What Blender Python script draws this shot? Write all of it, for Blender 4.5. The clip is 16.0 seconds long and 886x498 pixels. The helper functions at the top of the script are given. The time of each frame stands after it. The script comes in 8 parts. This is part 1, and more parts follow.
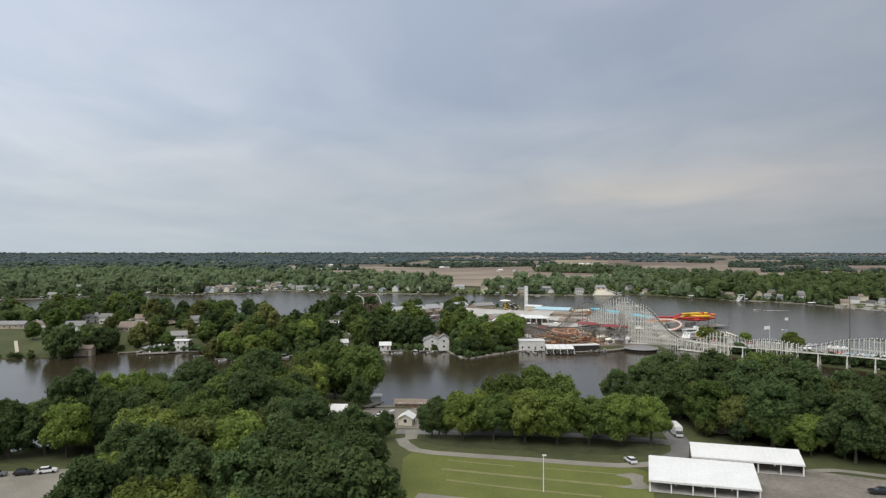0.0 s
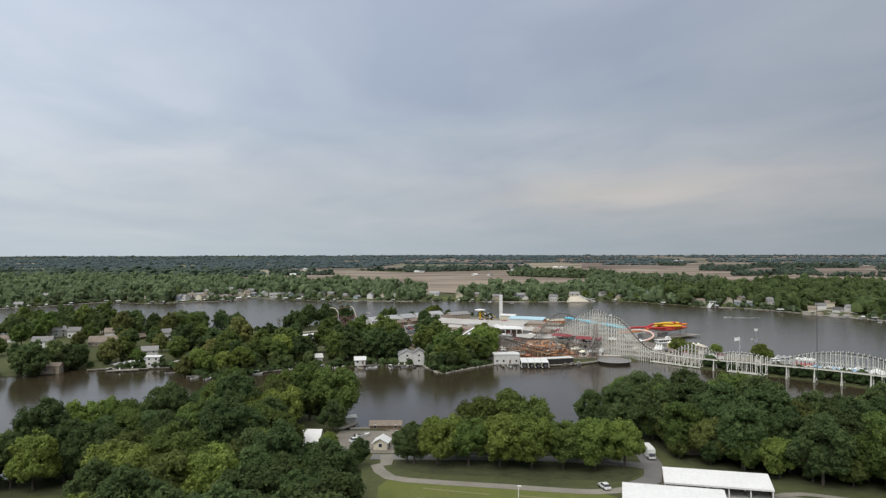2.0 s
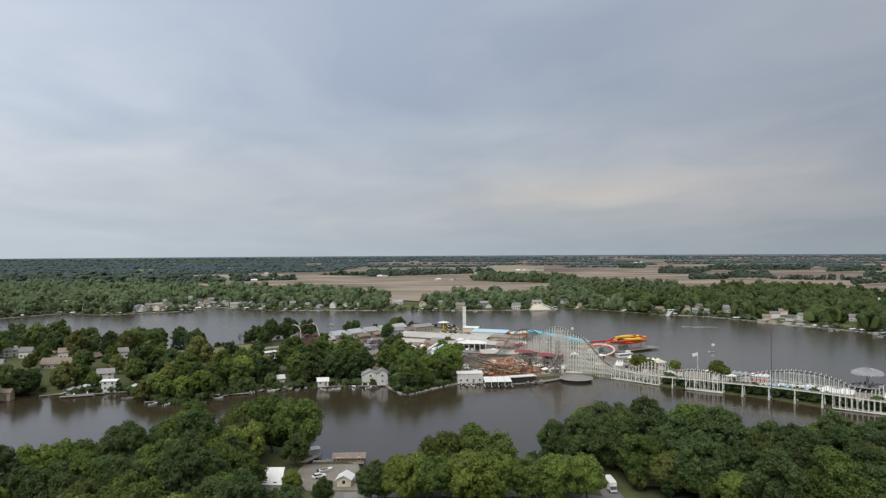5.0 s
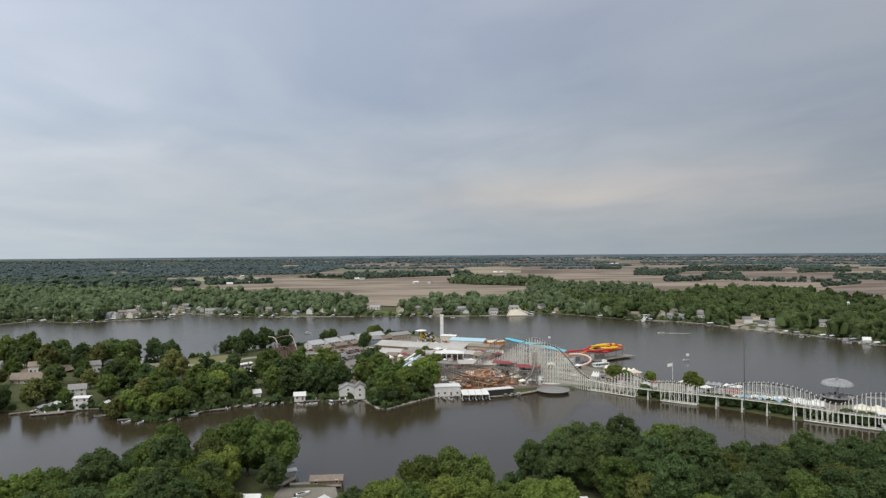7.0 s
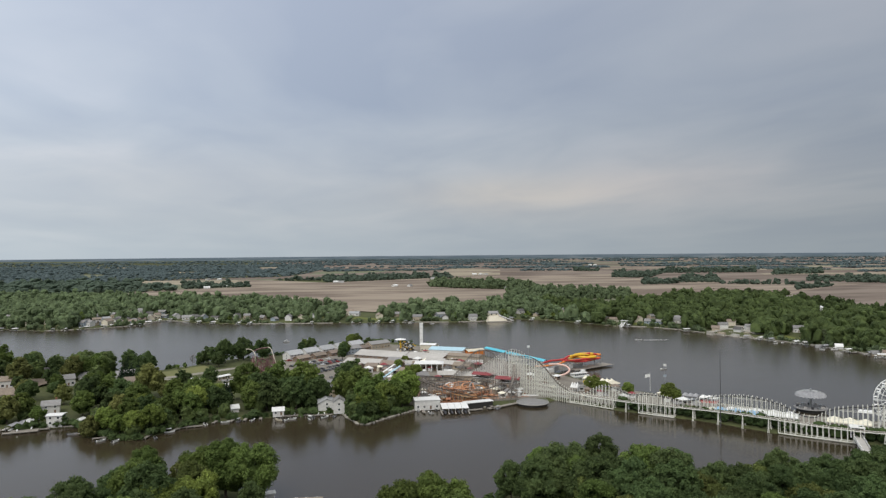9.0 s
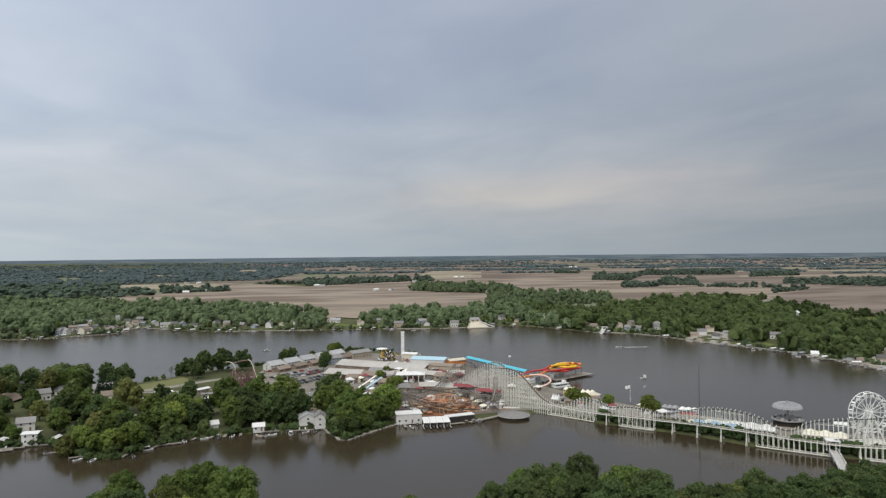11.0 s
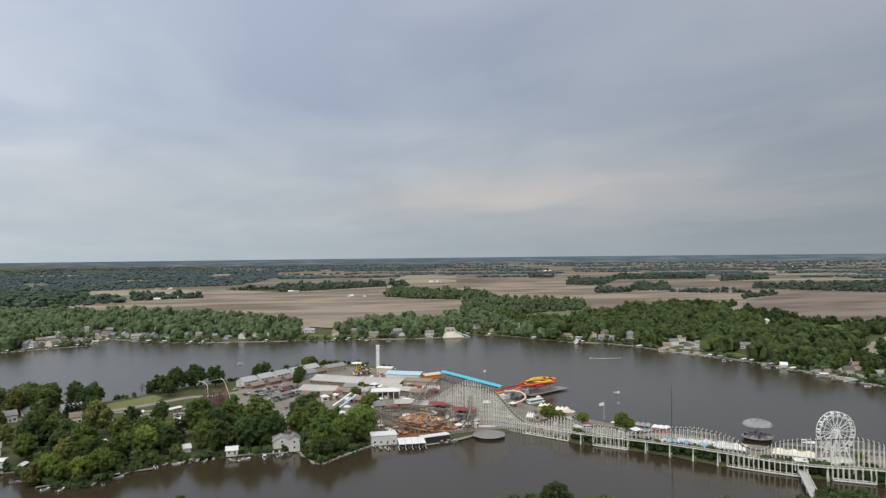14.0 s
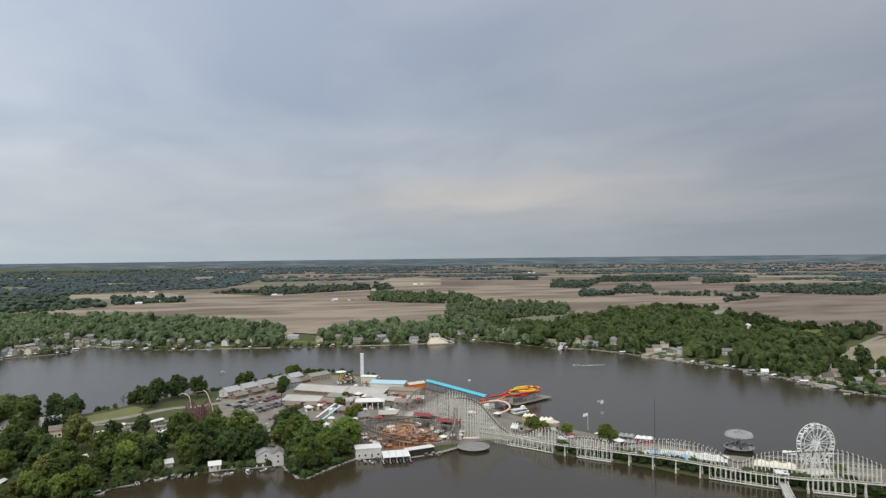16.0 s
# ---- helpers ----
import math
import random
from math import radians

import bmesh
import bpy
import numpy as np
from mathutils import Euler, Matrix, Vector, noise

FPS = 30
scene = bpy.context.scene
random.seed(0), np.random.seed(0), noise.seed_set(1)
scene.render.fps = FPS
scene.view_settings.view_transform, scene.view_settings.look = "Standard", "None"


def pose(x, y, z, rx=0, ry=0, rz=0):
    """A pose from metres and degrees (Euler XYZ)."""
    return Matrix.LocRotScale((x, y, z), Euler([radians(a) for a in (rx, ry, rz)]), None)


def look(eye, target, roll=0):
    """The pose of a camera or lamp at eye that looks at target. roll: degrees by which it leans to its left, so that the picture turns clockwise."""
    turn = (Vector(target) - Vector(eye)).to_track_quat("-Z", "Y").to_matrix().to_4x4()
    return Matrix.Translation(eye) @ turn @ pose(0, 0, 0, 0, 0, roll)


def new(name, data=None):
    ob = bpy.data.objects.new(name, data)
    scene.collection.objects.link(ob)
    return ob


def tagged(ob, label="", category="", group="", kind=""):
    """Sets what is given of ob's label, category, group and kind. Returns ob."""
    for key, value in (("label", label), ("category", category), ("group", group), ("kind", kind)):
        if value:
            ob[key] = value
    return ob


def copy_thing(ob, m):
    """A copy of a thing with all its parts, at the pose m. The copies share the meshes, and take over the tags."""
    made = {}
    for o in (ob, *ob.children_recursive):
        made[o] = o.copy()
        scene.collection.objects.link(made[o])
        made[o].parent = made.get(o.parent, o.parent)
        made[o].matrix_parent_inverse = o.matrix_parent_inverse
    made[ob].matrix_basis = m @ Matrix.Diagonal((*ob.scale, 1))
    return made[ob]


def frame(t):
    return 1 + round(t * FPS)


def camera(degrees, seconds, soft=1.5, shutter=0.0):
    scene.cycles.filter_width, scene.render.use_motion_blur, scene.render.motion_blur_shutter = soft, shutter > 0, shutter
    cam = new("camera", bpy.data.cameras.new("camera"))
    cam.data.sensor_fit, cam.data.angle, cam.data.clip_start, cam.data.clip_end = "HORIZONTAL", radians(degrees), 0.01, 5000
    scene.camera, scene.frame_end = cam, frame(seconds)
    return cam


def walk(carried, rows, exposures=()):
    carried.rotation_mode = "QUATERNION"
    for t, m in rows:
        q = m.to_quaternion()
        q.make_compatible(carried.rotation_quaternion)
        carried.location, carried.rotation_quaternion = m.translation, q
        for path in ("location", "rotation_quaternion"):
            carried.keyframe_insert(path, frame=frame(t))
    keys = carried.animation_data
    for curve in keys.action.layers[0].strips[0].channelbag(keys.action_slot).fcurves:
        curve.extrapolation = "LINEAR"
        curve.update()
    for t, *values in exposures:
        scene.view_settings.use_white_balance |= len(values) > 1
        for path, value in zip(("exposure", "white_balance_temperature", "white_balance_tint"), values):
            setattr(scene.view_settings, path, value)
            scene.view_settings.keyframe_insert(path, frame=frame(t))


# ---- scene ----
cam = camera(65.25, 16.0, soft=1.32)
PATH = [
    (0.0, look((0, 0, 57.38), (25.54, 999.67, 59.56), -0.025)),
    (1.0, look((0, 0, 60.81), (43.71, 999.04, 64.60), -0.086)),
    (2.0, look((0, 0, 64.34), (61.90, 998.07, 69.01), -0.147)),
    (3.0, look((0, 0, 67.96), (79.91, 996.79, 73.00), -0.206)),
    (4.0, look((0, 0, 71.64), (97.57, 995.22, 76.72), -0.263)),
    (5.0, look((0, 0, 75.37), (114.74, 993.38, 80.31), -0.317)),
    (6.0, look((0, 0, 79.14), (131.30, 991.33, 83.87), -0.367)),
    (7.0, look((0, 0, 82.93), (147.18, 989.10, 87.51), -0.415)),
    (8.0, look((0, 0, 86.72), (162.31, 986.73, 91.27), -0.458)),
    (9.0, look((0, 0, 90.50), (176.69, 984.26, 95.19), -0.497)),
    (10.0, look((0, 0, 94.25), (190.31, 981.71, 99.27), -0.532)),
    (11.0, look((0, 0, 97.95), (203.22, 979.12, 103.50), -0.562)),
    (12.0, look((0, 0, 101.59), (215.48, 976.49, 107.83), -0.588)),
    (13.0, look((0, 0, 105.15), (227.18, 973.83, 112.18), -0.608)),
    (14.0, look((0, 0, 108.61), (238.44, 971.12, 116.46), -0.624)),
    (15.0, look((0, 0, 111.97), (249.41, 968.36, 120.55), -0.635)),
    (16.0, look((0, 0, 115.20), (260.27, 965.49, 124.29), -0.640)),
]
walk(cam, PATH, exposures=[(0.0, 0.0), (16.0, 0.0)])

# ---- sky and sun ----
world = bpy.data.worlds.new("overcast_sky")
scene.world = world
world.use_nodes = True
wn, wl = world.node_tree.nodes, world.node_tree.links
wn.clear()


def wmath(op, a, b=None, c=None, clamp=False):
    n = wn.new("ShaderNodeMath")
    n.operation, n.use_clamp = op, clamp
    for i, v in enumerate((a, b, c)):
        if v is None:
            continue
        if isinstance(v, (int, float)):
            n.inputs[i].default_value = v
        else:
            wl.new(v, n.inputs[i])
    return n.outputs[0]


def wmix(fac, a, b, blend="MIX"):
    n = wn.new("ShaderNodeMix")
    n.data_type, n.blend_type = "RGBA", blend
    for sock, v in ((n.inputs[0], fac), (n.inputs[6], a), (n.inputs[7], b)):
        if isinstance(v, (int, float)):
            sock.default_value = v
        elif isinstance(v, tuple):
            sock.default_value = (*v, 1)
        else:
            wl.new(v, sock)
    return n.outputs[2]


def wramp(fac, stops):
    n = wn.new("ShaderNodeValToRGB")
    cr = n.color_ramp
    while len(cr.elements) < len(stops):
        cr.elements.new(0.5)
    for e, (p, c) in zip(cr.elements, stops):
        e.position, e.color = p, (*c, 1)
    wl.new(fac, n.inputs[0])
    return n.outputs[0]


coord = wn.new("ShaderNodeTexCoord").outputs["Generated"]
sep = wn.new("ShaderNodeSeparateXYZ")
wl.new(coord, sep.inputs[0])
dx, dy, dz = sep.outputs
up = wmath("MAXIMUM", dz, 0.0)
# the cloud deck: directions met with a high flat layer
inv = wmath("DIVIDE", 1.0, wmath("ADD", up, 0.10))
comb = wn.new("ShaderNodeCombineXYZ")
wl.new(wmath("MULTIPLY", dx, inv), comb.inputs[0])
wl.new(wmath("MULTIPLY", dy, inv), comb.inputs[1])


def wnoise(scale, detail, rough, distortion, stretch, shift):
    mp = wn.new("ShaderNodeMapping")
    mp.inputs["Scale"].default_value, mp.inputs["Location"].default_value = stretch, shift
    mp.inputs["Rotation"].default_value = (0, 0, 0.5)
    wl.new(comb.outputs[0], mp.inputs[0])
    n = wn.new("ShaderNodeTexNoise")
    n.inputs["Scale"].default_value, n.inputs["Detail"].default_value = scale, detail
    n.inputs["Roughness"].default_value, n.inputs["Distortion"].default_value = rough, distortion
    wl.new(mp.outputs[0], n.inputs["Vector"])
    return n.outputs["Fac"]


big = wnoise(0.42, 2.0, 0.45, 0.3, (1, 0.8, 1), (3.1, 1.7, 0))
fine = wnoise(1.3, 4.0, 0.5, 0.4, (1, 0.6, 1), (0.4, 5.2, 0))
cloud = wmath("ADD", wmath("MULTIPLY", big, 0.6), wmath("MULTIPLY", fine, 0.4))
cloud = wmath("MULTIPLY_ADD", wmath("SUBTRACT", cloud, 0.5), 3.6, 0.5, clamp=True)
# colour with height above the horizon, then darker and lighter cloud
grad = wramp(up, [(0.0, (0.425, 0.480, 0.525)), (0.05, (0.450, 0.495, 0.540)), (0.11, (0.470, 0.518, 0.580)),
                  (0.20, (0.455, 0.512, 0.605)), (0.36, (0.51, 0.56, 0.660)), (0.7, (0.90, 0.92, 0.95)), (1.0, (1.10, 1.11, 1.13))])
shade = wramp(cloud, [(0.0, (0.80, 0.84, 0.90)), (0.5, (0.99, 1.0, 1.0)), (1.0, (1.22, 1.17, 1.12))])
soft_low = wmath("MULTIPLY", up, 7.0, clamp=True)
sky = wmix(wmath("MULTIPLY_ADD", soft_low, 0.8, 0.2), grad, wmix(1.0, grad, shade, "MULTIPLY"))
# the sky is lighter towards the west
west = wmath("MULTIPLY_ADD", dx, -0.45, 1.0)
wc = wn.new("ShaderNodeCombineXYZ")
for i in range(3):
    wl.new(west, wc.inputs[i])
sky = wmix(1.0, sky, wc.outputs[0], "MULTIPLY")


def glow(cx, cz, wx, wz):
    a = wmath("DIVIDE", wmath("SUBTRACT", dx, cx), wx)
    b = wmath("DIVIDE", wmath("SUBTRACT", dz, cz), wz)
    r = wmath("ADD", wmath("MULTIPLY", a, a), wmath("MULTIPLY", b, b))
    g1 = wmath("EXPONENT", wmath("MULTIPLY", r, -1.0))
    return wmath("MULTIPLY", g1, wmath("GREATER_THAN", dy, 0.0))


# thin warm break in the cloud low over the fields, and a paler one to the west
warm = wmath("MULTIPLY", glow(0.285, 0.082, 0.15, 0.026), wmath("MULTIPLY_ADD", fine, 1.0, 0.35))
sky = wmix(wmath("MULTIPLY", warm, 0.66), sky, (0.64, 0.59, 0.53))
east = wmath("MULTIPLY", glow(0.46, 0.095, 0.13, 0.032), wmath("MULTIPLY_ADD", fine, 1.0, 0.2))
sky = wmix(wmath("MULTIPLY", east, 0.42), sky, (0.58, 0.53, 0.51))
pale = wmath("MULTIPLY", glow(-0.22, 0.10, 0.22, 0.04), wmath("MULTIPLY_ADD", fine, 1.0, 0.2))
sky = wmix(wmath("MULTIPLY", pale, 0.22), sky, (0.60, 0.57, 0.56))
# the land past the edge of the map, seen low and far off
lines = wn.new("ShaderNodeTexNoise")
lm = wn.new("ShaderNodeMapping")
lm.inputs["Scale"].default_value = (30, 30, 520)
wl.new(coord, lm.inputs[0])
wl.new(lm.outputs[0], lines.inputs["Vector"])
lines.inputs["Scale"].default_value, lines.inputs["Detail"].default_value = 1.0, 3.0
# blue haze painted into this land's colour, stronger towards the horizon
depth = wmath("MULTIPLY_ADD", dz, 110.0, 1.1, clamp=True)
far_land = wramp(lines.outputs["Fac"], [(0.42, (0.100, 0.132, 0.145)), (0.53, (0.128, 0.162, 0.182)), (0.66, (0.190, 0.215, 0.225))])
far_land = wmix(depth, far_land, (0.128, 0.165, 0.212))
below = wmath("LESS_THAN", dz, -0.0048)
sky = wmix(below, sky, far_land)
bg = wn.new("ShaderNodeBackground")
bg.inputs["Strength"].default_value = 1.0
wl.new(sky, bg.inputs[0])
wout = wn.new("ShaderNodeOutputWorld")
wl.new(bg.outputs[0], wout.inputs[0])

sun = new("sun", bpy.data.lights.new("sun", "SUN"))
sun.data.energy, sun.data.angle, sun.data.color = 1.9, radians(40), (1.0, 0.965, 0.91)
sun.matrix_world = look((0, 0, 500), (190, 420, 0))

# ---- materials ----
def mat(name, color, color2=None, rough=0.7, metal=0.0, scale=1.0, bump=0.15, spec=0.4, own=0.0, fine=8.0, lo=0.35, hi=0.65, stretch=(1, 1, 1), wave=0.0, world_space=False):
    """A surface with two colours mixed by broad and fine noise, a little relief, and a tint of its own for each object."""
    m = bpy.data.materials.new(name)
    m.use_nodes = True
    nodes, links = m.node_tree.nodes, m.node_tree.links
    bsdf = nodes["Principled BSDF"]
    color2 = color2 or tuple(c * 0.72 for c in color)
    if world_space:
        src = nodes.new("ShaderNodeNewGeometry").outputs["Position"]
    else:
        src = nodes.new("ShaderNodeTexCoord").outputs["Object"]
    mp = nodes.new("ShaderNodeMapping")
    mp.inputs["Scale"].default_value = stretch
    links.new(src, mp.inputs[0])
    n1, n2 = nodes.new("ShaderNodeTexNoise"), nodes.new("ShaderNodeTexNoise")
    for n, s, d in ((n1, scale, 4.0), (n2, scale * fine, 3.0)):
        n.inputs["Scale"].default_value, n.inputs["Detail"].default_value = s, d
        links.new(mp.outputs[0], n.inputs["Vector"])
    add = nodes.new("ShaderNodeMath")
    add.operation = "MULTIPLY_ADD"
    add.inputs[1].default_value = 0.45
    links.new(n2.outputs["Fac"], add.inputs[0])
    half = nodes.new("ShaderNodeMath")
    half.operation = "MULTIPLY"
    half.inputs[1].default_value = 0.55
    links.new(n1.outputs["Fac"], half.inputs[0])
    links.new(half.outputs[0], add.inputs[2])
    ramp = nodes.new("ShaderNodeValToRGB")
    ramp.color_ramp.elements[0].position, ramp.color_ramp.elements[1].position = lo, hi
    ramp.color_ramp.elements[0].color, ramp.color_ramp.elements[1].color = (*color2, 1), (*color, 1)
    links.new(add.outputs[0], ramp.inputs[0])
    out = ramp.outputs[0]
    if own:
        info = nodes.new("ShaderNodeObjectInfo")
        hsv = nodes.new("ShaderNodeHueSaturation")
        vary = nodes.new("ShaderNodeMapRange")
        vary.inputs[3].default_value, vary.inputs[4].default_value = 1 - own, 1 + own
        links.new(info.outputs["Random"], vary.inputs[0])
        links.new(vary.outputs[0], hsv.inputs["Value"])
        hue = nodes.new("ShaderNodeMapRange")
        mul = nodes.new("ShaderNodeMath")
        mul.operation = "FRACT"
        big = nodes.new("ShaderNodeMath")
        big.operation = "MULTIPLY"
        big.inputs[1].default_value = 7.31
        links.new(info.outputs["Random"], big.inputs[0])
        links.new(big.outputs[0], mul.inputs[0])
        links.new(mul.outputs[0], hue.inputs[0])
        hue.inputs[3].default_value, hue.inputs[4].default_value = 0.5 - own * 0.03, 0.5 + own * 0.06
        links.new(hue.outputs[0], hsv.inputs["Hue"])
        links.new(out, hsv.inputs["Color"])
        out = hsv.outputs[0]
    links.new(out, bsdf.inputs["Base Color"])
    bsdf.inputs["Roughness"].default_value, bsdf.inputs["Metallic"].default_value = rough, metal
    bsdf.inputs["Specular IOR Level"].default_value = spec
    if bump:
        b = nodes.new("ShaderNodeBump")
        b.inputs["Strength"].default_value, b.inputs["Distance"].default_value = bump, 0.1
        links.new(n2.outputs["Fac"], b.inputs["Height"])
        links.new(b.outputs[0], bsdf.inputs["Normal"])
    return m


def leafy(name, color, color2, own=0.25, each=0.24):
    """Foliage: matt leaves that let some light through, varied leaf by leaf and tree by tree."""
    m = mat(name, color, color2, rough=0.75, scale=0.16, fine=9.0, bump=0.0, spec=0.12, own=own, lo=0.42, hi=0.58)
    nodes, links = m.node_tree.nodes, m.node_tree.links
    bsdf, outp = nodes["Principled BSDF"], nodes["Material Output"]
    isl = nodes.new("ShaderNodeNewGeometry")
    vary = nodes.new("ShaderNodeMapRange")
    vary.inputs[3].default_value, vary.inputs[4].default_value = 1 - each, 1 + each
    links.new(isl.outputs["Random Per Island"], vary.inputs[0])
    old = bsdf.inputs["Base Color"].links[0].from_socket
    mix = nodes.new("ShaderNodeVectorMath")
    mix.operation = "SCALE"
    links.new(old, mix.inputs[0])
    links.new(vary.outputs[0], mix.inputs["Scale"])
    links.new(mix.outputs[0], bsdf.inputs["Base Color"])
    tr = nodes.new("ShaderNodeBsdfTranslucent")
    links.new(mix.outputs[0], tr.inputs["Color"])
    ms = nodes.new("ShaderNodeMixShader")
    ms.inputs[0].default_value = 0.5
    links.new(bsdf.outputs[0], ms.inputs[1])
    links.new(tr.outputs[0], ms.inputs[2])
    links.new(ms.outputs[0], outp.inputs["Surface"])
    return m


LEAF = [leafy("leaf_mid_green", (0.168, 0.220, 0.060), (0.114, 0.157, 0.047)),
        leafy("leaf_bright_green", (0.239, 0.295, 0.072), (0.164, 0.212, 0.056)),
        leafy("leaf_dark_green", (0.123, 0.169, 0.062), (0.081, 0.117, 0.047)),
        leafy("leaf_olive", (0.161, 0.187, 0.058), (0.113, 0.135, 0.044)),
        leafy("leaf_olive_yellow", (0.215, 0.220, 0.075), (0.150, 0.160, 0.056))]
CONIFER = leafy("conifer_needles", (0.051, 0.076, 0.041), (0.032, 0.053, 0.030), 0.15)
# far-shore leaves, made paler and greyer to carry haze in their colour
FAR_LEAF = leafy("haze_lightened_far_leaf", (0.209, 0.258, 0.130), (0.135, 0.174, 0.093), 0.2, 0.26)
EAST_LEAF = leafy("east_bank_leaf", (0.108, 0.147, 0.052), (0.065, 0.093, 0.037), 0.25, 0.26)
POINT_LEAF = leafy("point_leaf", (0.157, 0.198, 0.067), (0.096, 0.130, 0.050), 0.25, 0.26)
# leaf colours for the plain, with blue-grey aerial haze mixed into them
PLAIN_LEAF = leafy("haze_tinted_plain_leaf", (0.151, 0.199, 0.143), (0.110, 0.147, 0.110), 0.2, 0.2)
DISTANT_LEAF = leafy("haze_tinted_distant_leaf", (0.170, 0.224, 0.222), (0.132, 0.175, 0.179), 0.2, 0.16)
BARK = mat("bark", (0.12, 0.10, 0.08), (0.06, 0.05, 0.04), rough=0.95, scale=2.0, bump=0.5)
GREY_TWIGS = mat("grey_twigs", (0.17, 0.16, 0.14), (0.10, 0.095, 0.085), rough=0.95)
GRASS = mat("rough_grass", (0.095, 0.105, 0.045), (0.060, 0.068, 0.034), rough=0.95, scale=0.035, fine=14, bump=0.3, spec=0.1, world_space=True)
LAWN = mat("mown_lawn", (0.146, 0.160, 0.048), (0.104, 0.120, 0.038), rough=0.95, scale=0.10, fine=12, bump=0.2, spec=0.1, world_space=True)
MEADOW = mat("tired_meadow", (0.190, 0.185, 0.085), (0.125, 0.135, 0.060), rough=0.95, scale=0.05, fine=12, bump=0.2, spec=0.1, world_space=True)
YARD = mat("rust_brown_ride_yard", (0.38, 0.24, 0.165), (0.22, 0.15, 0.11), rough=0.95, scale=0.2, fine=6, spec=0.1, world_space=True)
DRY_LAWN = mat("dry_grass_tracks", (0.230, 0.225, 0.110), (0.160, 0.165, 0.072), rough=0.95, scale=0.3, bump=0.2, spec=0.1, world_space=True)
# grass and soil with the shade under trees painted into the colour
FLOOR_SOIL = mat("shade_painted_grass_and_soil", (0.088, 0.096, 0.048), (0.052, 0.056, 0.032), rough=1.0, scale=0.3, spec=0.05, world_space=True)
GRAVEL = mat("pale_gravel", (0.290, 0.270, 0.230), (0.190, 0.178, 0.148), rough=0.95, scale=0.12, fine=16, spec=0.15, world_space=True)
ASPHALT = mat("worn_asphalt", (0.200, 0.195, 0.185), (0.145, 0.140, 0.135), rough=0.9, scale=0.15, fine=18, spec=0.2, world_space=True)
PAVING = mat("boardwalk_paving", (0.245, 0.222, 0.188), (0.145, 0.132, 0.112), rough=0.9, scale=0.12, fine=9, spec=0.2, world_space=True)
FIELD = mat("bare_field_soil", (0.286, 0.240, 0.190), (0.160, 0.128, 0.104), rough=1.0, scale=0.0045, fine=2.6, bump=0.0, spec=0.05, stretch=(0.5, 1.3, 1), world_space=True, lo=0.43, hi=0.57)
FIELD_DARK = mat("grey_brown_field_soil", (0.215, 0.178, 0.148), (0.130, 0.104, 0.088), rough=1.0, scale=0.0045, fine=2.6, bump=0.0, spec=0.05, stretch=(0.5, 1.3, 1), world_space=True, lo=0.43, hi=0.57)
FIELD_PALE = mat("pale_stubble_field", (0.330, 0.295, 0.225), (0.240, 0.205, 0.150), rough=1.0, scale=0.007, fine=2.6, bump=0.0, spec=0.05, stretch=(0.3, 1.5, 1), world_space=True, lo=0.4, hi=0.62)
FIELD_GREEN = mat("green_crop", (0.185, 0.192, 0.128), (0.135, 0.145, 0.096), rough=1.0, scale=0.01, fine=6, bump=0.0, spec=0.05, stretch=(0.3, 1.5, 1), world_space=True)
WHITE = mat("white_paint", (0.80, 0.80, 0.78), (0.64, 0.64, 0.61), rough=0.6, scale=0.5)
WHITE_METAL = mat("white_metal_roof", (0.74, 0.74, 0.72), (0.62, 0.62, 0.60), rough=0.45, scale=0.12, fine=10, bump=0.03)
WHITE_WOOD = mat("white_painted_timber", (0.76, 0.75, 0.68), (0.60, 0.59, 0.52), rough=0.75, scale=0.8)
SIDING = mat("weathered_white_siding", (0.64, 0.63, 0.60), (0.50, 0.49, 0.46), rough=0.7, scale=0.6)
CREAM = mat("cream_siding", (0.62, 0.57, 0.45), (0.48, 0.44, 0.35), rough=0.7)
TAN = mat("tan_siding", (0.42, 0.36, 0.27), (0.32, 0.27, 0.20), rough=0.75)
BROWN_WALL = mat("brown_siding", (0.23, 0.16, 0.11), (0.15, 0.105, 0.075), rough=0.8)
BRICK_RED = mat("red_brick_wall", (0.30, 0.13, 0.09), (0.20, 0.09, 0.065), rough=0.85)
BLUE_GREY = mat("blue_grey_siding", (0.34, 0.39, 0.43), (0.26, 0.30, 0.34), rough=0.7)
ROOF_GREY = mat("grey_shingle", (0.27, 0.265, 0.26), (0.19, 0.185, 0.18), rough=0.9, scale=0.7, own=0.2)
ROOF_PALE = mat("pale_grey_shingle", (0.40, 0.405, 0.41), (0.30, 0.305, 0.31), rough=0.9, scale=0.7, own=0.15)
ROOF_BROWN = mat("brown_shingle", (0.26, 0.21, 0.17), (0.17, 0.135, 0.11), rough=0.9, scale=0.7, own=0.2)
ROOF_DARK = mat("dark_shingle", (0.115, 0.11, 0.105), (0.075, 0.07, 0.07), rough=0.9, scale=0.7)
ROOF_FLAT = mat("grey_membrane_roof", (0.47, 0.45, 0.42), (0.34, 0.325, 0.30), rough=0.85, scale=0.12, fine=7)
ROOF_RED = mat("red_roof", (0.26, 0.050, 0.055), (0.18, 0.038, 0.042), rough=0.6)
ROOF_TEAL = mat("teal_canopy", (0.10, 0.50, 0.62), (0.07, 0.40, 0.52), rough=0.5)
ROOF_PALE_BLUE = mat("pale_blue_metal_roof", (0.42, 0.60, 0.68), (0.33, 0.50, 0.58), rough=0.5)
GLASS_DARK = mat("dark_window_glass", (0.035, 0.04, 0.045), (0.02, 0.025, 0.03), rough=0.12, bump=0.0, spec=0.6)
DARK = mat("dark_interior", (0.035, 0.033, 0.03), rough=0.9)
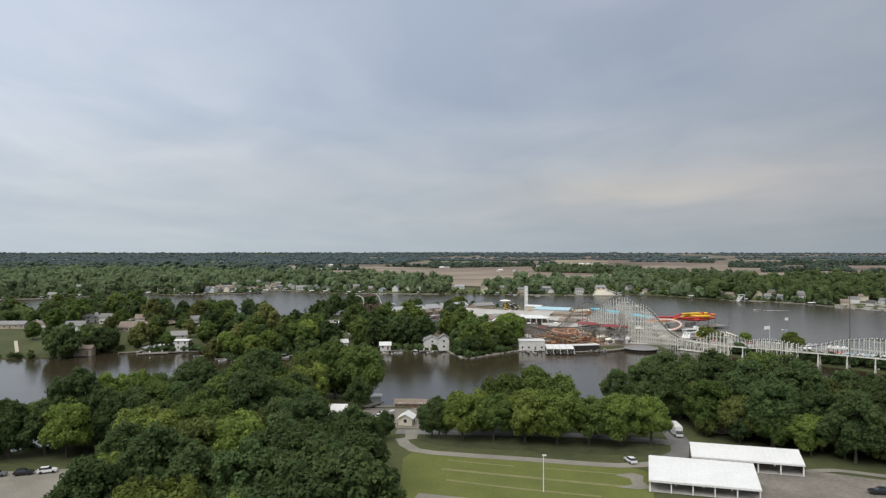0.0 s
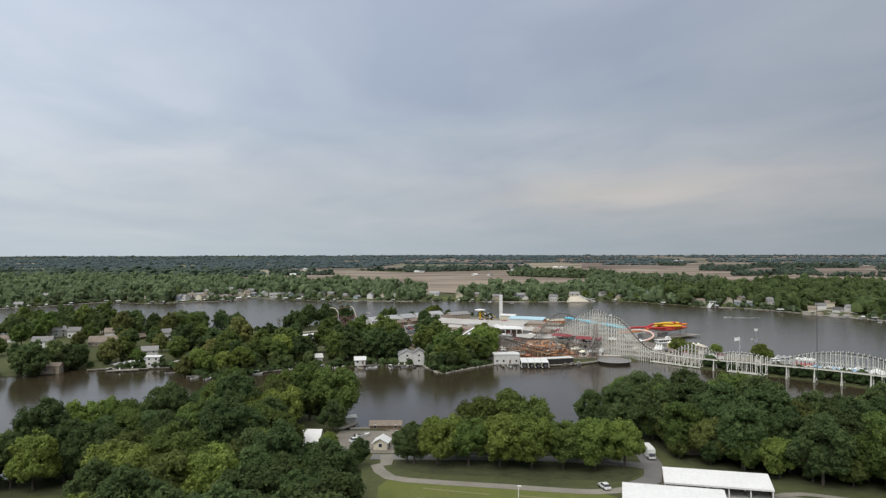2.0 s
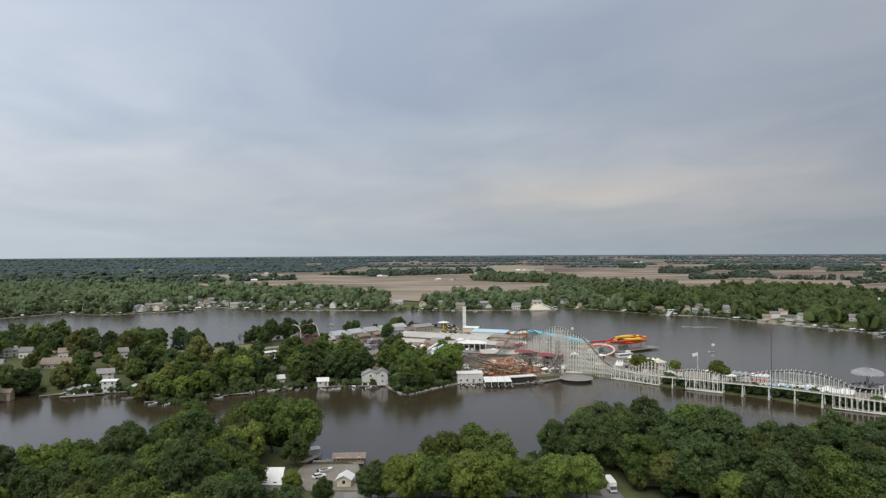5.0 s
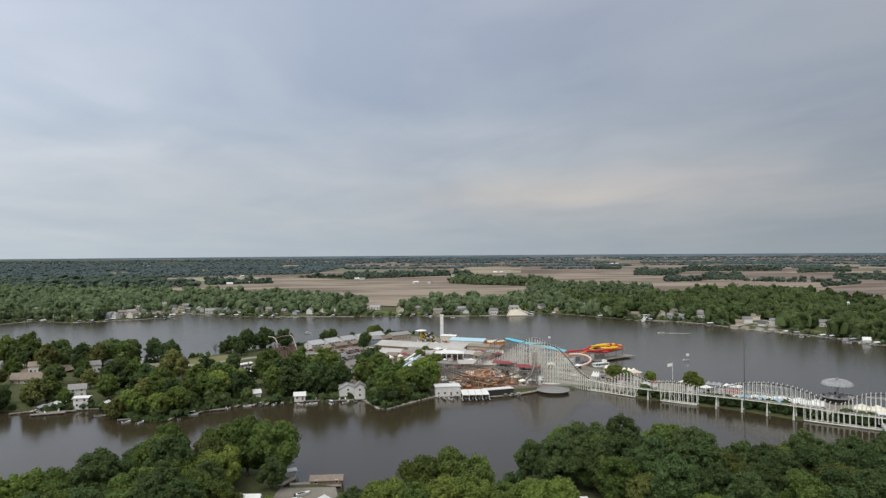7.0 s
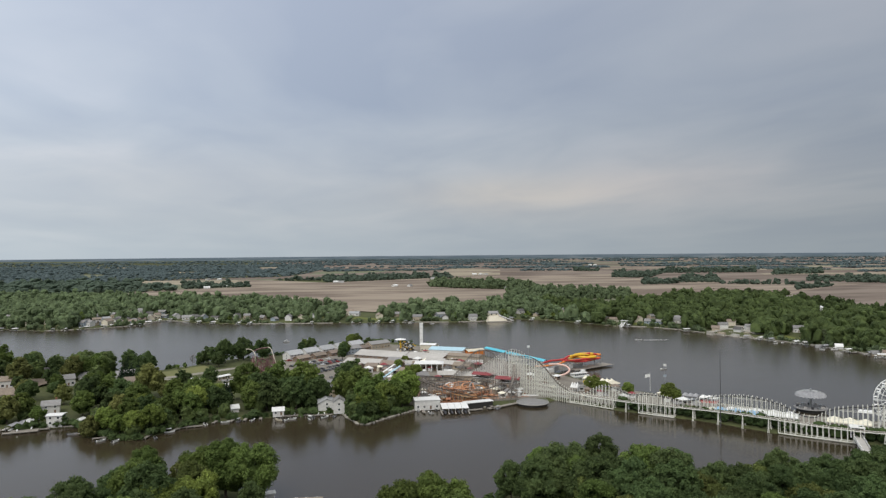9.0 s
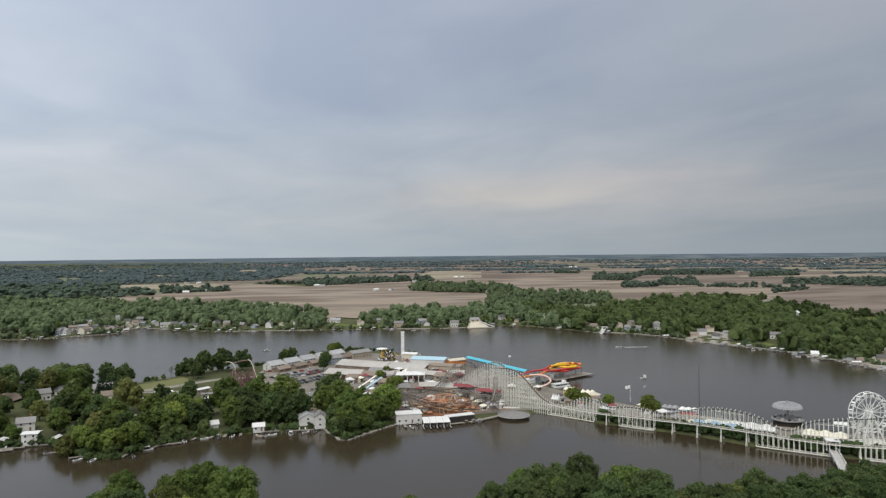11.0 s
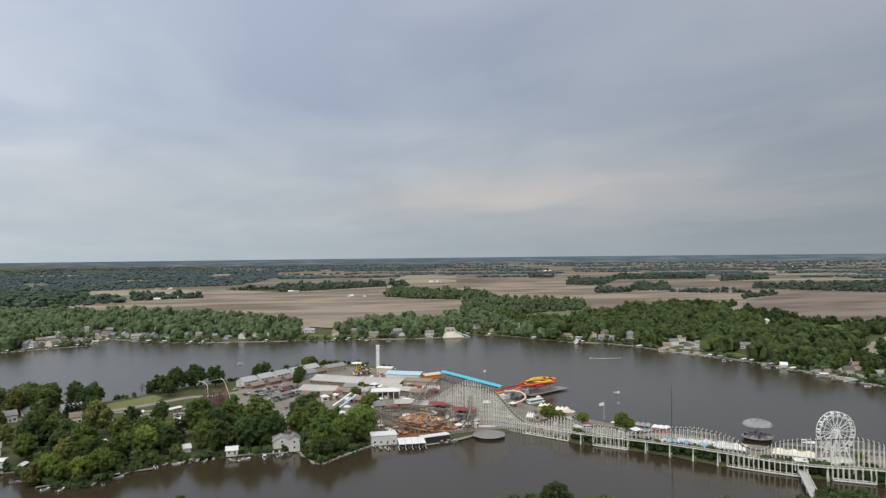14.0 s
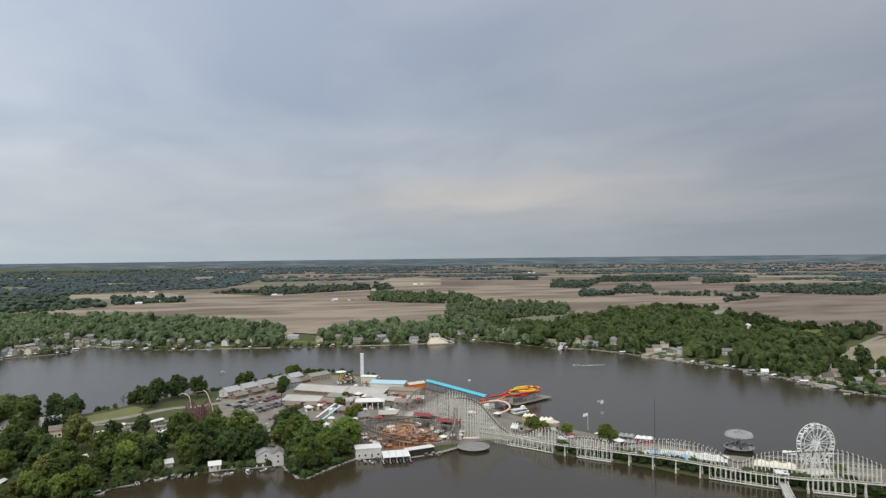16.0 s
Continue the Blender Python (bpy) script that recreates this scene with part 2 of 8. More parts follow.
TIMBER = mat("weathered_timber", (0.30, 0.275, 0.24), (0.19, 0.17, 0.145), rough=0.9, scale=0.9)
BROWN_TIMBER = mat("brown_stained_timber", (0.27, 0.25, 0.225), (0.17, 0.155, 0.14), rough=0.85)
RUST = mat("rust_orange_panels", (0.50, 0.235, 0.125), (0.33, 0.155, 0.085), rough=0.85, scale=0.25, own=0.3)
STEEL = mat("galvanised_steel", (0.42, 0.43, 0.43), (0.30, 0.31, 0.31), rough=0.45, metal=0.7)
DARK_STEEL = mat("dark_steel", (0.07, 0.07, 0.075), (0.04, 0.04, 0.045), rough=0.55, metal=0.4)
MAROON = mat("maroon_steel", (0.204, 0.110, 0.105), (0.132, 0.069, 0.066), rough=0.6)
YELLOW = mat("yellow_fibreglass", (0.80, 0.50, 0.04), (0.66, 0.40, 0.03), rough=0.35, bump=0.02)
ORANGE = mat("orange_fibreglass", (0.75, 0.24, 0.04), (0.62, 0.18, 0.03), rough=0.35, bump=0.02)
RED = mat("red_fibreglass", (0.55, 0.045, 0.045), (0.43, 0.035, 0.035), rough=0.35, bump=0.02)
PINK = mat("faded_pink_fibreglass", (0.75, 0.52, 0.44), (0.62, 0.42, 0.35), rough=0.45, bump=0.02)
POOL = mat("pool_blue_tarp", (0.36, 0.60, 0.80), (0.28, 0.50, 0.70), rough=0.4, bump=0.03)
GREY_FABRIC = mat("grey_canopy_fabric", (0.34, 0.34, 0.35), (0.24, 0.24, 0.25), rough=0.7)
CANVAS = mat("cream_canvas", (0.80, 0.76, 0.62), (0.70, 0.66, 0.53), rough=0.8)
CONCRETE = mat("concrete", (0.46, 0.44, 0.41), (0.34, 0.325, 0.30), rough=0.85, scale=0.3)
ROCK = mat("riprap_stone", (0.42, 0.39, 0.34), (0.26, 0.24, 0.21), rough=0.95, own=0.2)
RUBBER = mat("tyre_rubber", (0.02, 0.02, 0.02), rough=0.9)
CAR_COLOURS = {n: mat("car_paint_" + n, c, tuple(v * 0.9 for v in c), rough=0.3, bump=0.0, spec=0.6) for n, c in
               (("white", (0.78, 0.78, 0.78)), ("silver", (0.42, 0.43, 0.45)), ("black", (0.025, 0.025, 0.03)),
                ("red", (0.32, 0.03, 0.03)), ("blue", (0.05, 0.09, 0.20)), ("grey", (0.16, 0.165, 0.17)))}


def water_material():
    m = bpy.data.materials.new("lake_water")
    m.use_nodes = True
    nodes, links = m.node_tree.nodes, m.node_tree.links
    bsdf = nodes["Principled BSDF"]
    bsdf.inputs["Base Color"].default_value = (0.040, 0.031, 0.0185, 1)
    bsdf.inputs["Roughness"].default_value, bsdf.inputs["IOR"].default_value = 0.17, 1.33
    bsdf.inputs["Specular IOR Level"].default_value = 0.58
    pos = nodes.new("ShaderNodeNewGeometry")
    heights = []
    for scale, stretch in ((0.55, (1, 1.6, 1)), (0.045, (1, 2.2, 1))):
        mp, n = nodes.new("ShaderNodeMapping"), nodes.new("ShaderNodeTexNoise")
        mp.inputs["Scale"].default_value = stretch
        n.inputs["Scale"].default_value, n.inputs["Detail"].default_value = scale, 3.0
        links.new(pos.outputs["Position"], mp.inputs[0])
        links.new(mp.outputs[0], n.inputs["Vector"])
        heights.append(n.outputs["Fac"])
    b = nodes.new("ShaderNodeBump")
    b.inputs["Strength"].default_value, b.inputs["Distance"].default_value = 0.36, 0.10
    links.new(heights[0], b.inputs["Height"])
    links.new(b.outputs[0], bsdf.inputs["Normal"])
    # the channel is sheltered and calm, the open lake ruffled, with broad calmer patches
    sep_ = nodes.new("ShaderNodeSeparateXYZ")
    links.new(pos.outputs["Position"], sep_.inputs[0])
    mr = nodes.new("ShaderNodeMapRange")
    mr.inputs[1].default_value, mr.inputs[2].default_value = 380, 560
    mr.inputs[3].default_value, mr.inputs[4].default_value = 0.10, 0.19
    links.new(sep_.outputs[1], mr.inputs[0])
    patch = nodes.new("ShaderNodeMath")
    patch.operation = "MULTIPLY_ADD"
    patch.inputs[1].default_value = 0.07
    links.new(heights[1], patch.inputs[0])
    links.new(mr.outputs[0], patch.inputs[2])
    links.new(patch.outputs[0], bsdf.inputs["Roughness"])
    return m


WATER = water_material()

# ---- geometry helpers ----
class Geo:
    """Collects points and faces for one mesh."""

    def __init__(self):
        self.v, self.f = [], []

    def add(self, verts, faces):
        k = len(self.v)
        self.v.extend(tuple(p) for p in verts)
        self.f.extend(tuple(i + k for i in face) for face in faces)
        return self

    def box(self, cx, cy, z0, sx, sy, sz, rz=0.0):
        c, s = math.cos(radians(rz)), math.sin(radians(rz))
        pts = []
        for z in (z0, z0 + sz):
            for x, y in ((-sx / 2, -sy / 2), (sx / 2, -sy / 2), (sx / 2, sy / 2), (-sx / 2, sy / 2)):
                pts.append((cx + x * c - y * s, cy + x * s + y * c, z))
        return self.add(pts, [(3, 2, 1, 0), (4, 5, 6, 7), (0, 1, 5, 4), (1, 2, 6, 5), (2, 3, 7, 6), (3, 0, 4, 7)])

    def beam(self, p, q, w, h=None):
        h = h or w
        p, q = Vector(p), Vector(q)
        d = (q - p).normalized()
        side = d.cross(Vector((0, 0, 1)))
        if side.length < 1e-3:
            side = Vector((1, 0, 0))
        side.normalize()
        top = side.cross(d)
        a, b = side * (w / 2), top * (h / 2)
        pts = [p - a - b, p + a - b, p + a + b, p - a + b, q - a - b, q + a - b, q + a + b, q - a + b]
        return self.add(pts, [(0, 1, 2, 3), (7, 6, 5, 4), (0, 4, 5, 1), (1, 5, 6, 2), (2, 6, 7, 3), (3, 7, 4, 0)])

    def tube(self, path, radii, n=6, cap=True):
        path = [Vector(p) for p in path]
        if isinstance(radii, (int, float)):
            radii = [radii] * len(path)
        k = len(self.v)
        for i, p in enumerate(path):
            d = (path[min(i + 1, len(path) - 1)] - path[max(i - 1, 0)]).normalized()
            side = d.cross(Vector((0.03, 0.02, 1)))
            if side.length < 0.05:
                side = Vector((1, 0, 0))
            side.normalize()
            other = d.cross(side)
            for j in range(n):
                a = 2 * math.pi * j / n
                self.v.append(tuple(p + radii[i] * (math.cos(a) * side + math.sin(a) * other)))
        for i in range(len(path) - 1):
            for j in range(n):
                a, b = k + i * n + j, k + i * n + (j + 1) % n
                self.f.append((a, b, b + n, a + n))
        if cap:
            self.f.append(tuple(k + j for j in reversed(range(n))))
            self.f.append(tuple(k + (len(path) - 1) * n + j for j in range(n)))
        return self

    def lathe(self, profile, n=16, cx=0.0, cy=0.0):
        """profile: (radius, z) from bottom to top."""
        k = len(self.v)
        for r, z in profile:
            for j in range(n):
                a = 2 * math.pi * j / n
                self.v.append((cx + r * math.cos(a), cy + r * math.sin(a), z))
        for i in range(len(profile) - 1):
            for j in range(n):
                a, b = k + i * n + j, k + i * n + (j + 1) % n
                self.f.append((a, b, b + n, a + n))
        self.f.append(tuple(k + j for j in reversed(range(n))))
        self.f.append(tuple(k + (len(profile) - 1) * n + j for j in range(n)))
        return self

    def gable(self, sx, sy, z, rise, over=0.4, thick=0.18, cx=0.0, cy=0.0):
        """A gable roof with its ridge along x, as one thick folded slab."""
        X, Y = sx / 2 + over, sy / 2 + over
        drop = rise * over / (sy / 2)
        pts = []
        for x in (-X, X):
            for y, h in ((-Y, -drop), (0, rise), (Y, -drop)):
                pts += [(cx + x, cy + y, z + h), (cx + x, cy + y, z + h + thick)]
        return self.add(pts, [(1, 7, 9, 3), (3, 9, 11, 5), (0, 2, 8, 6), (2, 4, 10, 8), (0, 6, 7, 1), (4, 5, 11, 10),
                              (0, 1, 3, 2), (2, 3, 5, 4), (6, 8, 9, 7), (8, 10, 11, 9)])

    def gabled_walls(self, sx, sy, h, rise, cx=0.0, cy=0.0):
        X, Y = sx / 2, sy / 2
        pts = [(cx + x, cy + y, z) for x in (-X, X) for y, z in ((-Y, 0), (Y, 0), (Y, h), (0, h + rise), (-Y, h))]
        return self.add(pts, [(0, 4, 3, 2, 1), (5, 6, 7, 8, 9), (0, 5, 9, 4), (1, 2, 7, 6), (0, 1, 6, 5), (2, 3, 8, 7), (3, 4, 9, 8)])

    def mesh(self, name, smooth=False):
        me = bpy.data.meshes.new(name)
        me.from_pydata(self.v, [], self.f)
        if smooth:
            me.polygons.foreach_set("use_smooth", [True] * len(me.polygons))
        me.update()
        return me


def part(name, geo, material, parent=None, label="", smooth=False):
    me = geo if isinstance(geo, bpy.types.Mesh) else geo.mesh(name, smooth)
    if not me.materials:
        me.materials.append(material)
    ob = new(name, me)
    if parent is not None:
        ob.parent = parent
    if label:
        ob["label"] = label
    return ob


def thing(name, label, category, x, y, z=0.0, rz=0.0, group=""):
    ob = new(name)
    ob.empty_display_size = 0.5
    ob.matrix_basis = pose(x, y, z, 0, 0, rz)
    return tagged(ob, label, category, group)


# ---- the lie of the land ----
NEAR = [(-900, -3000), (-900, 60), (-420, 85), (-230, 140), (-150, 182), (-122, 194), (-104, 208), (-94, 226), (-86, 250), (-80, 266), (-66, 276), (-38, 278), (-20, 270), (-20, 252), (-2, 250), (1, 242), (10, 230), (30, 236),
        (44, 232), (56, 236), (66, 250), (95, 260), (125, 256), (142, 236), (185, 236), (225, 220), (290, 150), (420, 60), (900, -80), (900, -3000)]
POINT = [(-900, 330), (-420, 352), (-242, 371), (-209, 376), (-196, 380), (-184, 398), (-166, 398), (-154, 389), (-128, 394), (-114, 378), (-100, 362), (-87, 360),
         (-71, 378), (-55, 390), (-24, 394), (13, 392), (18, 373), (23, 366), (29, 371), (43, 385), (54, 394), (80, 393), (100, 396), (128, 400), (143, 400), (165, 370),
         (189, 345), (205, 329), (221, 306), (247, 280), (268, 267), (330, 221), (420, 150), (560, 20), (590, 40), (460, 190), (376, 250), (321, 290), (284, 316),
         (257, 338), (241, 359), (216, 387), (198, 420), (183, 455), (165, 520), (140, 585), (110, 650)]
POINT += [(90, 676), (60, 700), (30, 690), (-6, 655), (-26, 629), (-60, 616), (-95, 606), (-100, 585), (-124, 566), (-156, 572), (-200, 596), (-250, 590), (-306, 560), (-353, 545), (-520, 490), (-900, 470)]
LAKE = [(-1400, -4000), (-1400, 500), (-900, 640), (-640, 730), (-518, 795), (-439, 850), (-379, 930), (-328, 900), (-290, 908), (-222, 940), (-228, 985), (-205, 1000), (-170, 965), (-106, 925),
        (31, 903), (101, 894), (171, 876), (225, 879), (254, 900), (300, 866), (349, 784), (383, 758), (406, 720), (413, 688), (424, 655), (440, 624), (455, 586), (459, 535),
        (464, 509), (462, 472), (470, 448), (500, 405), (600, 300), (1000, 100), (1400, -4000)]


def inside_distance(poly, px, py):
    """Metres from the outline, positive inside it."""
    P = np.array(poly, float)
    Q = np.roll(P, -1, axis=0)
    px, py = np.asarray(px, float), np.asarray(py, float)
    best, inside = np.full(px.shape, 1e18), np.zeros(px.shape, bool)
    for (ax, ay), (bx, by) in zip(P, Q):
        ex, ey = bx - ax, by - ay
        k = np.clip(((px - ax) * ex + (py - ay) * ey) / (ex * ex + ey * ey), 0, 1)
        best = np.minimum(best, (px - ax - k * ex) ** 2 + (py - ay - k * ey) ** 2)
        if ey:
            inside ^= ((ay > py) != (by > py)) & (px < ax + ex * (py - ay) / ey)
    return np.where(inside, 1, -1) * np.sqrt(best)


def ground_z(px, py):
    px, py = np.asarray(px, float), np.asarray(py, float)
    d_near, d_point, d_far = inside_distance(NEAR, px, py), inside_distance(POINT, px, py), -inside_distance(LAKE, px, py)
    wob = 1.2 * np.sin(px * 0.31 + py * 0.17) + 0.8 * np.sin(py * 0.43 - px * 0.11)
    west = np.clip((-px - 150) / 40, 0, 1)
    z_near = np.clip((d_near + wob) * 0.35, -3, 1.5)
    z_point = np.clip((d_point + wob * 0.5) * 0.5, -3, 1.5) + west * np.clip(d_point - 4, 0, 40) * 0.10
    z_far = np.clip((d_far + wob * 1.5) * 0.30, -3, 1.5) + np.clip(d_far - 6, 0, 50) * 0.05
    # the plain climbs very gently towards the north
    return np.maximum(np.maximum(z_near, z_point), z_far) + np.clip(py - 2400, 0, None) * 0.0135


def gz(x, y):
    return float(ground_z(np.array([x]), np.array([y]))[0])


def build_ground():
    def axis(lo, hi, step, first, last):
        a = list(np.arange(lo, hi + 0.1, step))
        s = step
        while a[-1] < last:
            s *= 1.35
            a.append(a[-1] + s)
        s = step
        while a[0] > first:
            s *= 1.35
            a.insert(0, a[0] - s)
        return np.array(a)

    xs, ys = axis(-460, 520, 4, -12000, 12000), axis(80, 1040, 4, -3000, 12000)
    X, Y = np.meshgrid(xs, ys)
    Z = ground_z(X, Y)
    nx, ny = len(xs), len(ys)
    me = bpy.data.meshes.new("ground")
    idx = np.arange(nx * ny).reshape(ny, nx)
    faces = np.stack([idx[:-1, :-1], idx[:-1, 1:], idx[1:, 1:], idx[1:, :-1]], -1).reshape(-1, 4)
    me.from_pydata(np.stack([X, Y, Z], -1).reshape(-1, 3).tolist(), [], faces.tolist())
    me.polygons.foreach_set("use_smooth", [True] * len(me.polygons))
    me.materials.append(GRASS)
    return tagged(new("ground", me), "rough green grass and soil round the lake", "ground", kind="structure")


build_ground()
water_geo = Geo().add([(-1500, -3000, 0), (1500, -3000, 0), (1500, 1060, 0), (-1500, 1060, 0)], [(0, 1, 2, 3)])
tagged(part("water", water_geo, WATER), "calm grey-brown lake water under an overcast sky", "lake", kind="structure")


def sheet(name, poly, material, label, category, lift=0.06, z=None, thick=0.0):
    """A flat sheet of ground cover over an outline."""
    b = bmesh.new()
    if z is None:
        z = max(gz(x, y) for x, y in poly if y < 2400) if any(y < 2400 for x, y in poly) else 5.0
    face = b.faces.new([b.verts.new((x, y, z + lift + max(0, y - 2400) * 0.0135)) for x, y in poly])
    if face.normal.z < 0:
        face.normal_flip()
    b.normal_update()
    bmesh.ops.triangulate(b, faces=b.faces)
    me = bpy.data.meshes.new(name)
    b.to_mesh(me)
    b.free()
    if me.polygons[0].normal.z < 0:
        me.flip_normals()
    return tagged(part(name, me, material), label, category, kind="structure")


def strip(name, line, width, material, label, category, lift=0.08, step=5.0):
    """A road or path that follows the ground along a line."""
    pts = smooth_line(line, step)
    g, k = Geo(), 0
    for i, p in enumerate(pts):
        q, r = pts[min(i + 1, len(pts) - 1)], pts[max(i - 1, 0)]
        tx, ty = q[0] - r[0], q[1] - r[1]
        n = math.hypot(tx, ty) or 1
        for s in (-0.5, 0.5):
            x, y = p[0] - ty / n * width * s, p[1] + tx / n * width * s
            g.v.append((x, y, gz(x, y) + lift))
    for i in range(len(pts) - 1):
        g.f.append((2 * i + 1, 2 * i, 2 * i + 2, 2 * i + 3))
    return tagged(part(name, g, material), label, category, kind="structure")


def smooth_line(line, step):
    """Points every step metres along a smooth curve through the line's points (any number of coordinates)."""
    P = np.array(line, float)
    P = np.vstack([2 * P[0] - P[1], P, 2 * P[-1] - P[-2]])
    out = []
    for i in range(1, len(P) - 2):
        a, b, c, d = P[i - 1], P[i], P[i + 1], P[i + 2]
        n = max(1, int(round(np.linalg.norm(c - b) / step)))
        for k in range(n):
            t = k / n
            out.append(0.5 * (2 * b + (c - a) * t + (2 * a - 5 * b + 4 * c - d) * t * t + (3 * b - a - 3 * c + d) * t ** 3))
    out.append(P[-2])
    return [tuple(float(v) for v in p) for p in out]


# near shore: lawn, road, gravel, car park
sheet("lawn", [(-3, 194), (20, 187), (52, 178), (57, 172), (50, 150), (48, 110), (-4, 110), (-6, 150), (-6, 186)], LAWN, "mown yellow-green lawn with pale wheel tracks", "lawn", 0.05)
for k, line in enumerate(([(4, 177), (26, 169.5), (50, 161.5)], [(5, 168.5), (20, 162.5), (40, 156)], [(6, 184.5), (14, 181.5), (23, 178.5)], [(-2, 158), (20, 151), (46, 143)], [(30, 177), (50, 171)])):
    strip("grass_track", line, (1.5, 1.0, 0.8, 3.2, 0.9)[k], DRY_LAWN if k != 3 else GRAVEL, "pale worn wheel track across the lawn", "path", 0.09)
sheet("quay_yard", [(-21, 246), (-2, 244), (-1, 231), (-2, 217), (-18, 219), (-23, 235)], PAVING, "grey-brown gravel yard at the near dock", "yard", 0.08)
strip("path", [(-40, 254), (-34, 230), (-31, 217), (-26, 206), (-23, 198)], 2.4, GRAVEL, "narrow pale gravel path beside the white house", "path", 0.1)
strip("road", [(-4.4, 215.5), (-4.3, 206.2), (-7, 205), (-3, 194), (8, 189.5), (25, 185), (50, 178.5), (60, 180)], 3.8, GRAVEL, "pale gravel drive round the lawn", "road", 0.10)
strip("road", [(-9, 214), (0, 213), (20, 211), (45, 208), (70, 200), (78, 192)], 5.5, ASPHALT, "grey park road under the trees", "road", 0.09)
strip("road", [(76, 214), (74, 200), (70, 188), (62, 182)], 6.0, ASPHALT, "grey drive beside the sheds", "road", 0.11)
sheet("gravel_patch", [(47, 171), (52, 172.5), (54, 170), (52.5, 166), (53, 161), (50, 160.5), (45, 162), (49.5, 164), (50, 168)], GRAVEL, "patch of pale gravel at the edge of the lawn", "gravel", 0.11)
sheet("gravel_yard", [(70, 172), (96, 174), (112, 165), (140, 158), (150, 120), (60, 120), (66, 150)], PAVING, "grey-tan gravel yard beside open sheds", "yard", 0.07)
strip("road", [(96, 172), (104, 173), (118, 166), (140, 158), (190, 142)], 2.6, GRAVEL, "pale gravel track along the wood", "road", 0.12)
sheet("car_park", [(-125, 178), (-104, 178), (-88, 180), (-83, 162), (-84, 110), (-140, 110), (-150, 150)], GRAVEL, "pale gravel car park beside the wood", "car park", 0.08)
# sheets of soil coloured dark for the shade beneath the crowns
sheet("shade_painted_ground", [(64, 226), (72, 246), (95, 254), (124, 250), (140, 232), (184, 230), (214, 214), (210, 170), (170, 152), (138, 166), (112, 178), (96, 190), (84, 200), (82, 220)], FLOOR_SOIL, "soil under the east wood with shade painted in", "ground", 0.045)
sheet("shade_painted_ground", [(-146, 184), (-124, 188), (-104, 204), (-92, 224), (-82, 246), (-74, 262), (-40, 266), (-40, 220), (-26, 200), (-20, 170), (-12, 140), (-14, 100), (-74, 96), (-78, 186)], FLOOR_SOIL, "soil under the near wood with shade painted in", "ground", 0.045)
sheet("shade_painted_ground", [(0, 214), (60, 203), (68, 193), (62, 186), (30, 192), (6, 197), (-4, 206)], FLOOR_SOIL, "bare soil with painted shade under a row of trees", "ground", 0.045)
# the point: paving, car park, road, meadow
sheet("ride_yard", [(56, 404), (126, 408), (130, 440), (120, 470), (92, 462), (62, 446)], YARD, "brown trodden yard under the lakeside rides", "yard", 0.10)
PARK_PAVING = [(-20, 500), (10, 480), (45, 440), (52, 402), (80, 398), (128, 404), (143, 404), (166, 374), (190, 350), (207, 332), (224, 309), (250, 284), (271, 271), (320, 235),
               (368, 248), (318, 286), (280, 312), (252, 336), (235, 358), (211, 386), (192, 420), (177, 455), (158, 520), (133, 585), (100, 648), (60, 676), (20, 660), (-10, 620)]
sheet("pavement", PARK_PAVING, PAVING, "grey-tan paving of the lakeside park", "pavement", 0.05)
sheet("car_park", [(-30, 566), (-24, 520), (10, 500), (28, 540), (24, 580), (0, 600), (-26, 596)], PAVING, "worn tan-grey car park full of cars", "car park", 0.09)
strip("road", [(-174, 508), (-143, 515), (-115, 525), (-89, 541), (-64, 560), (-46, 562), (-24, 572), (-7, 575)], 8.0, GRAVEL, "pale tan gravel road along the point", "road", 0.10)
strip("road", [(-128, 519), (-104, 521), (-74, 518), (-49, 521)], 5.0, GRAVEL, "pale tan gravel lane", "road", 0.11)
sheet("meadow", [(-124, 534), (-121, 553), (-108, 562), (-91, 579), (-83, 566), (-86, 543), (-109, 530)], MEADOW, "mown green meadow at the lake's edge", "meadow", 0.07)
sheet("gravel_lot", [(-208, 478), (-186, 470), (-178, 500), (-186, 520), (-214, 520)], FIELD, "bare pinkish-brown soil lot behind trees", "lot", 0.07, z=5.6)
# soil sheets on the point, tree shade included in their colour
sheet("shade_painted_ground", [(-124, 398), (-112, 384), (-98, 368), (-88, 366), (-72, 384), (-54, 396), (-24, 399), (0, 406), (0, 424), (-30, 446), (-70, 442), (-110, 446), (-140, 440)], FLOOR_SOIL, "soil with painted shade under trees of the point", "ground", 0.06)
sheet("shade_painted_ground", [(14, 392), (20, 376), (24, 372), (42, 390), (52, 400), (50, 440), (22, 444), (12, 420)], FLOOR_SOIL, "soil with painted shade under the trees at the tip", "ground", 0.06)
# ---- trees ----
def icosphere(level):
    b = bmesh.new()
    bmesh.ops.create_icosphere(b, subdivisions=level, radius=1.0)
    v = np.array([p.co[:] for p in b.verts])
    f = np.array([[p.index for p in face.verts] for face in b.faces])
    b.free()
    return v, f


ICO1 = icosphere(1)


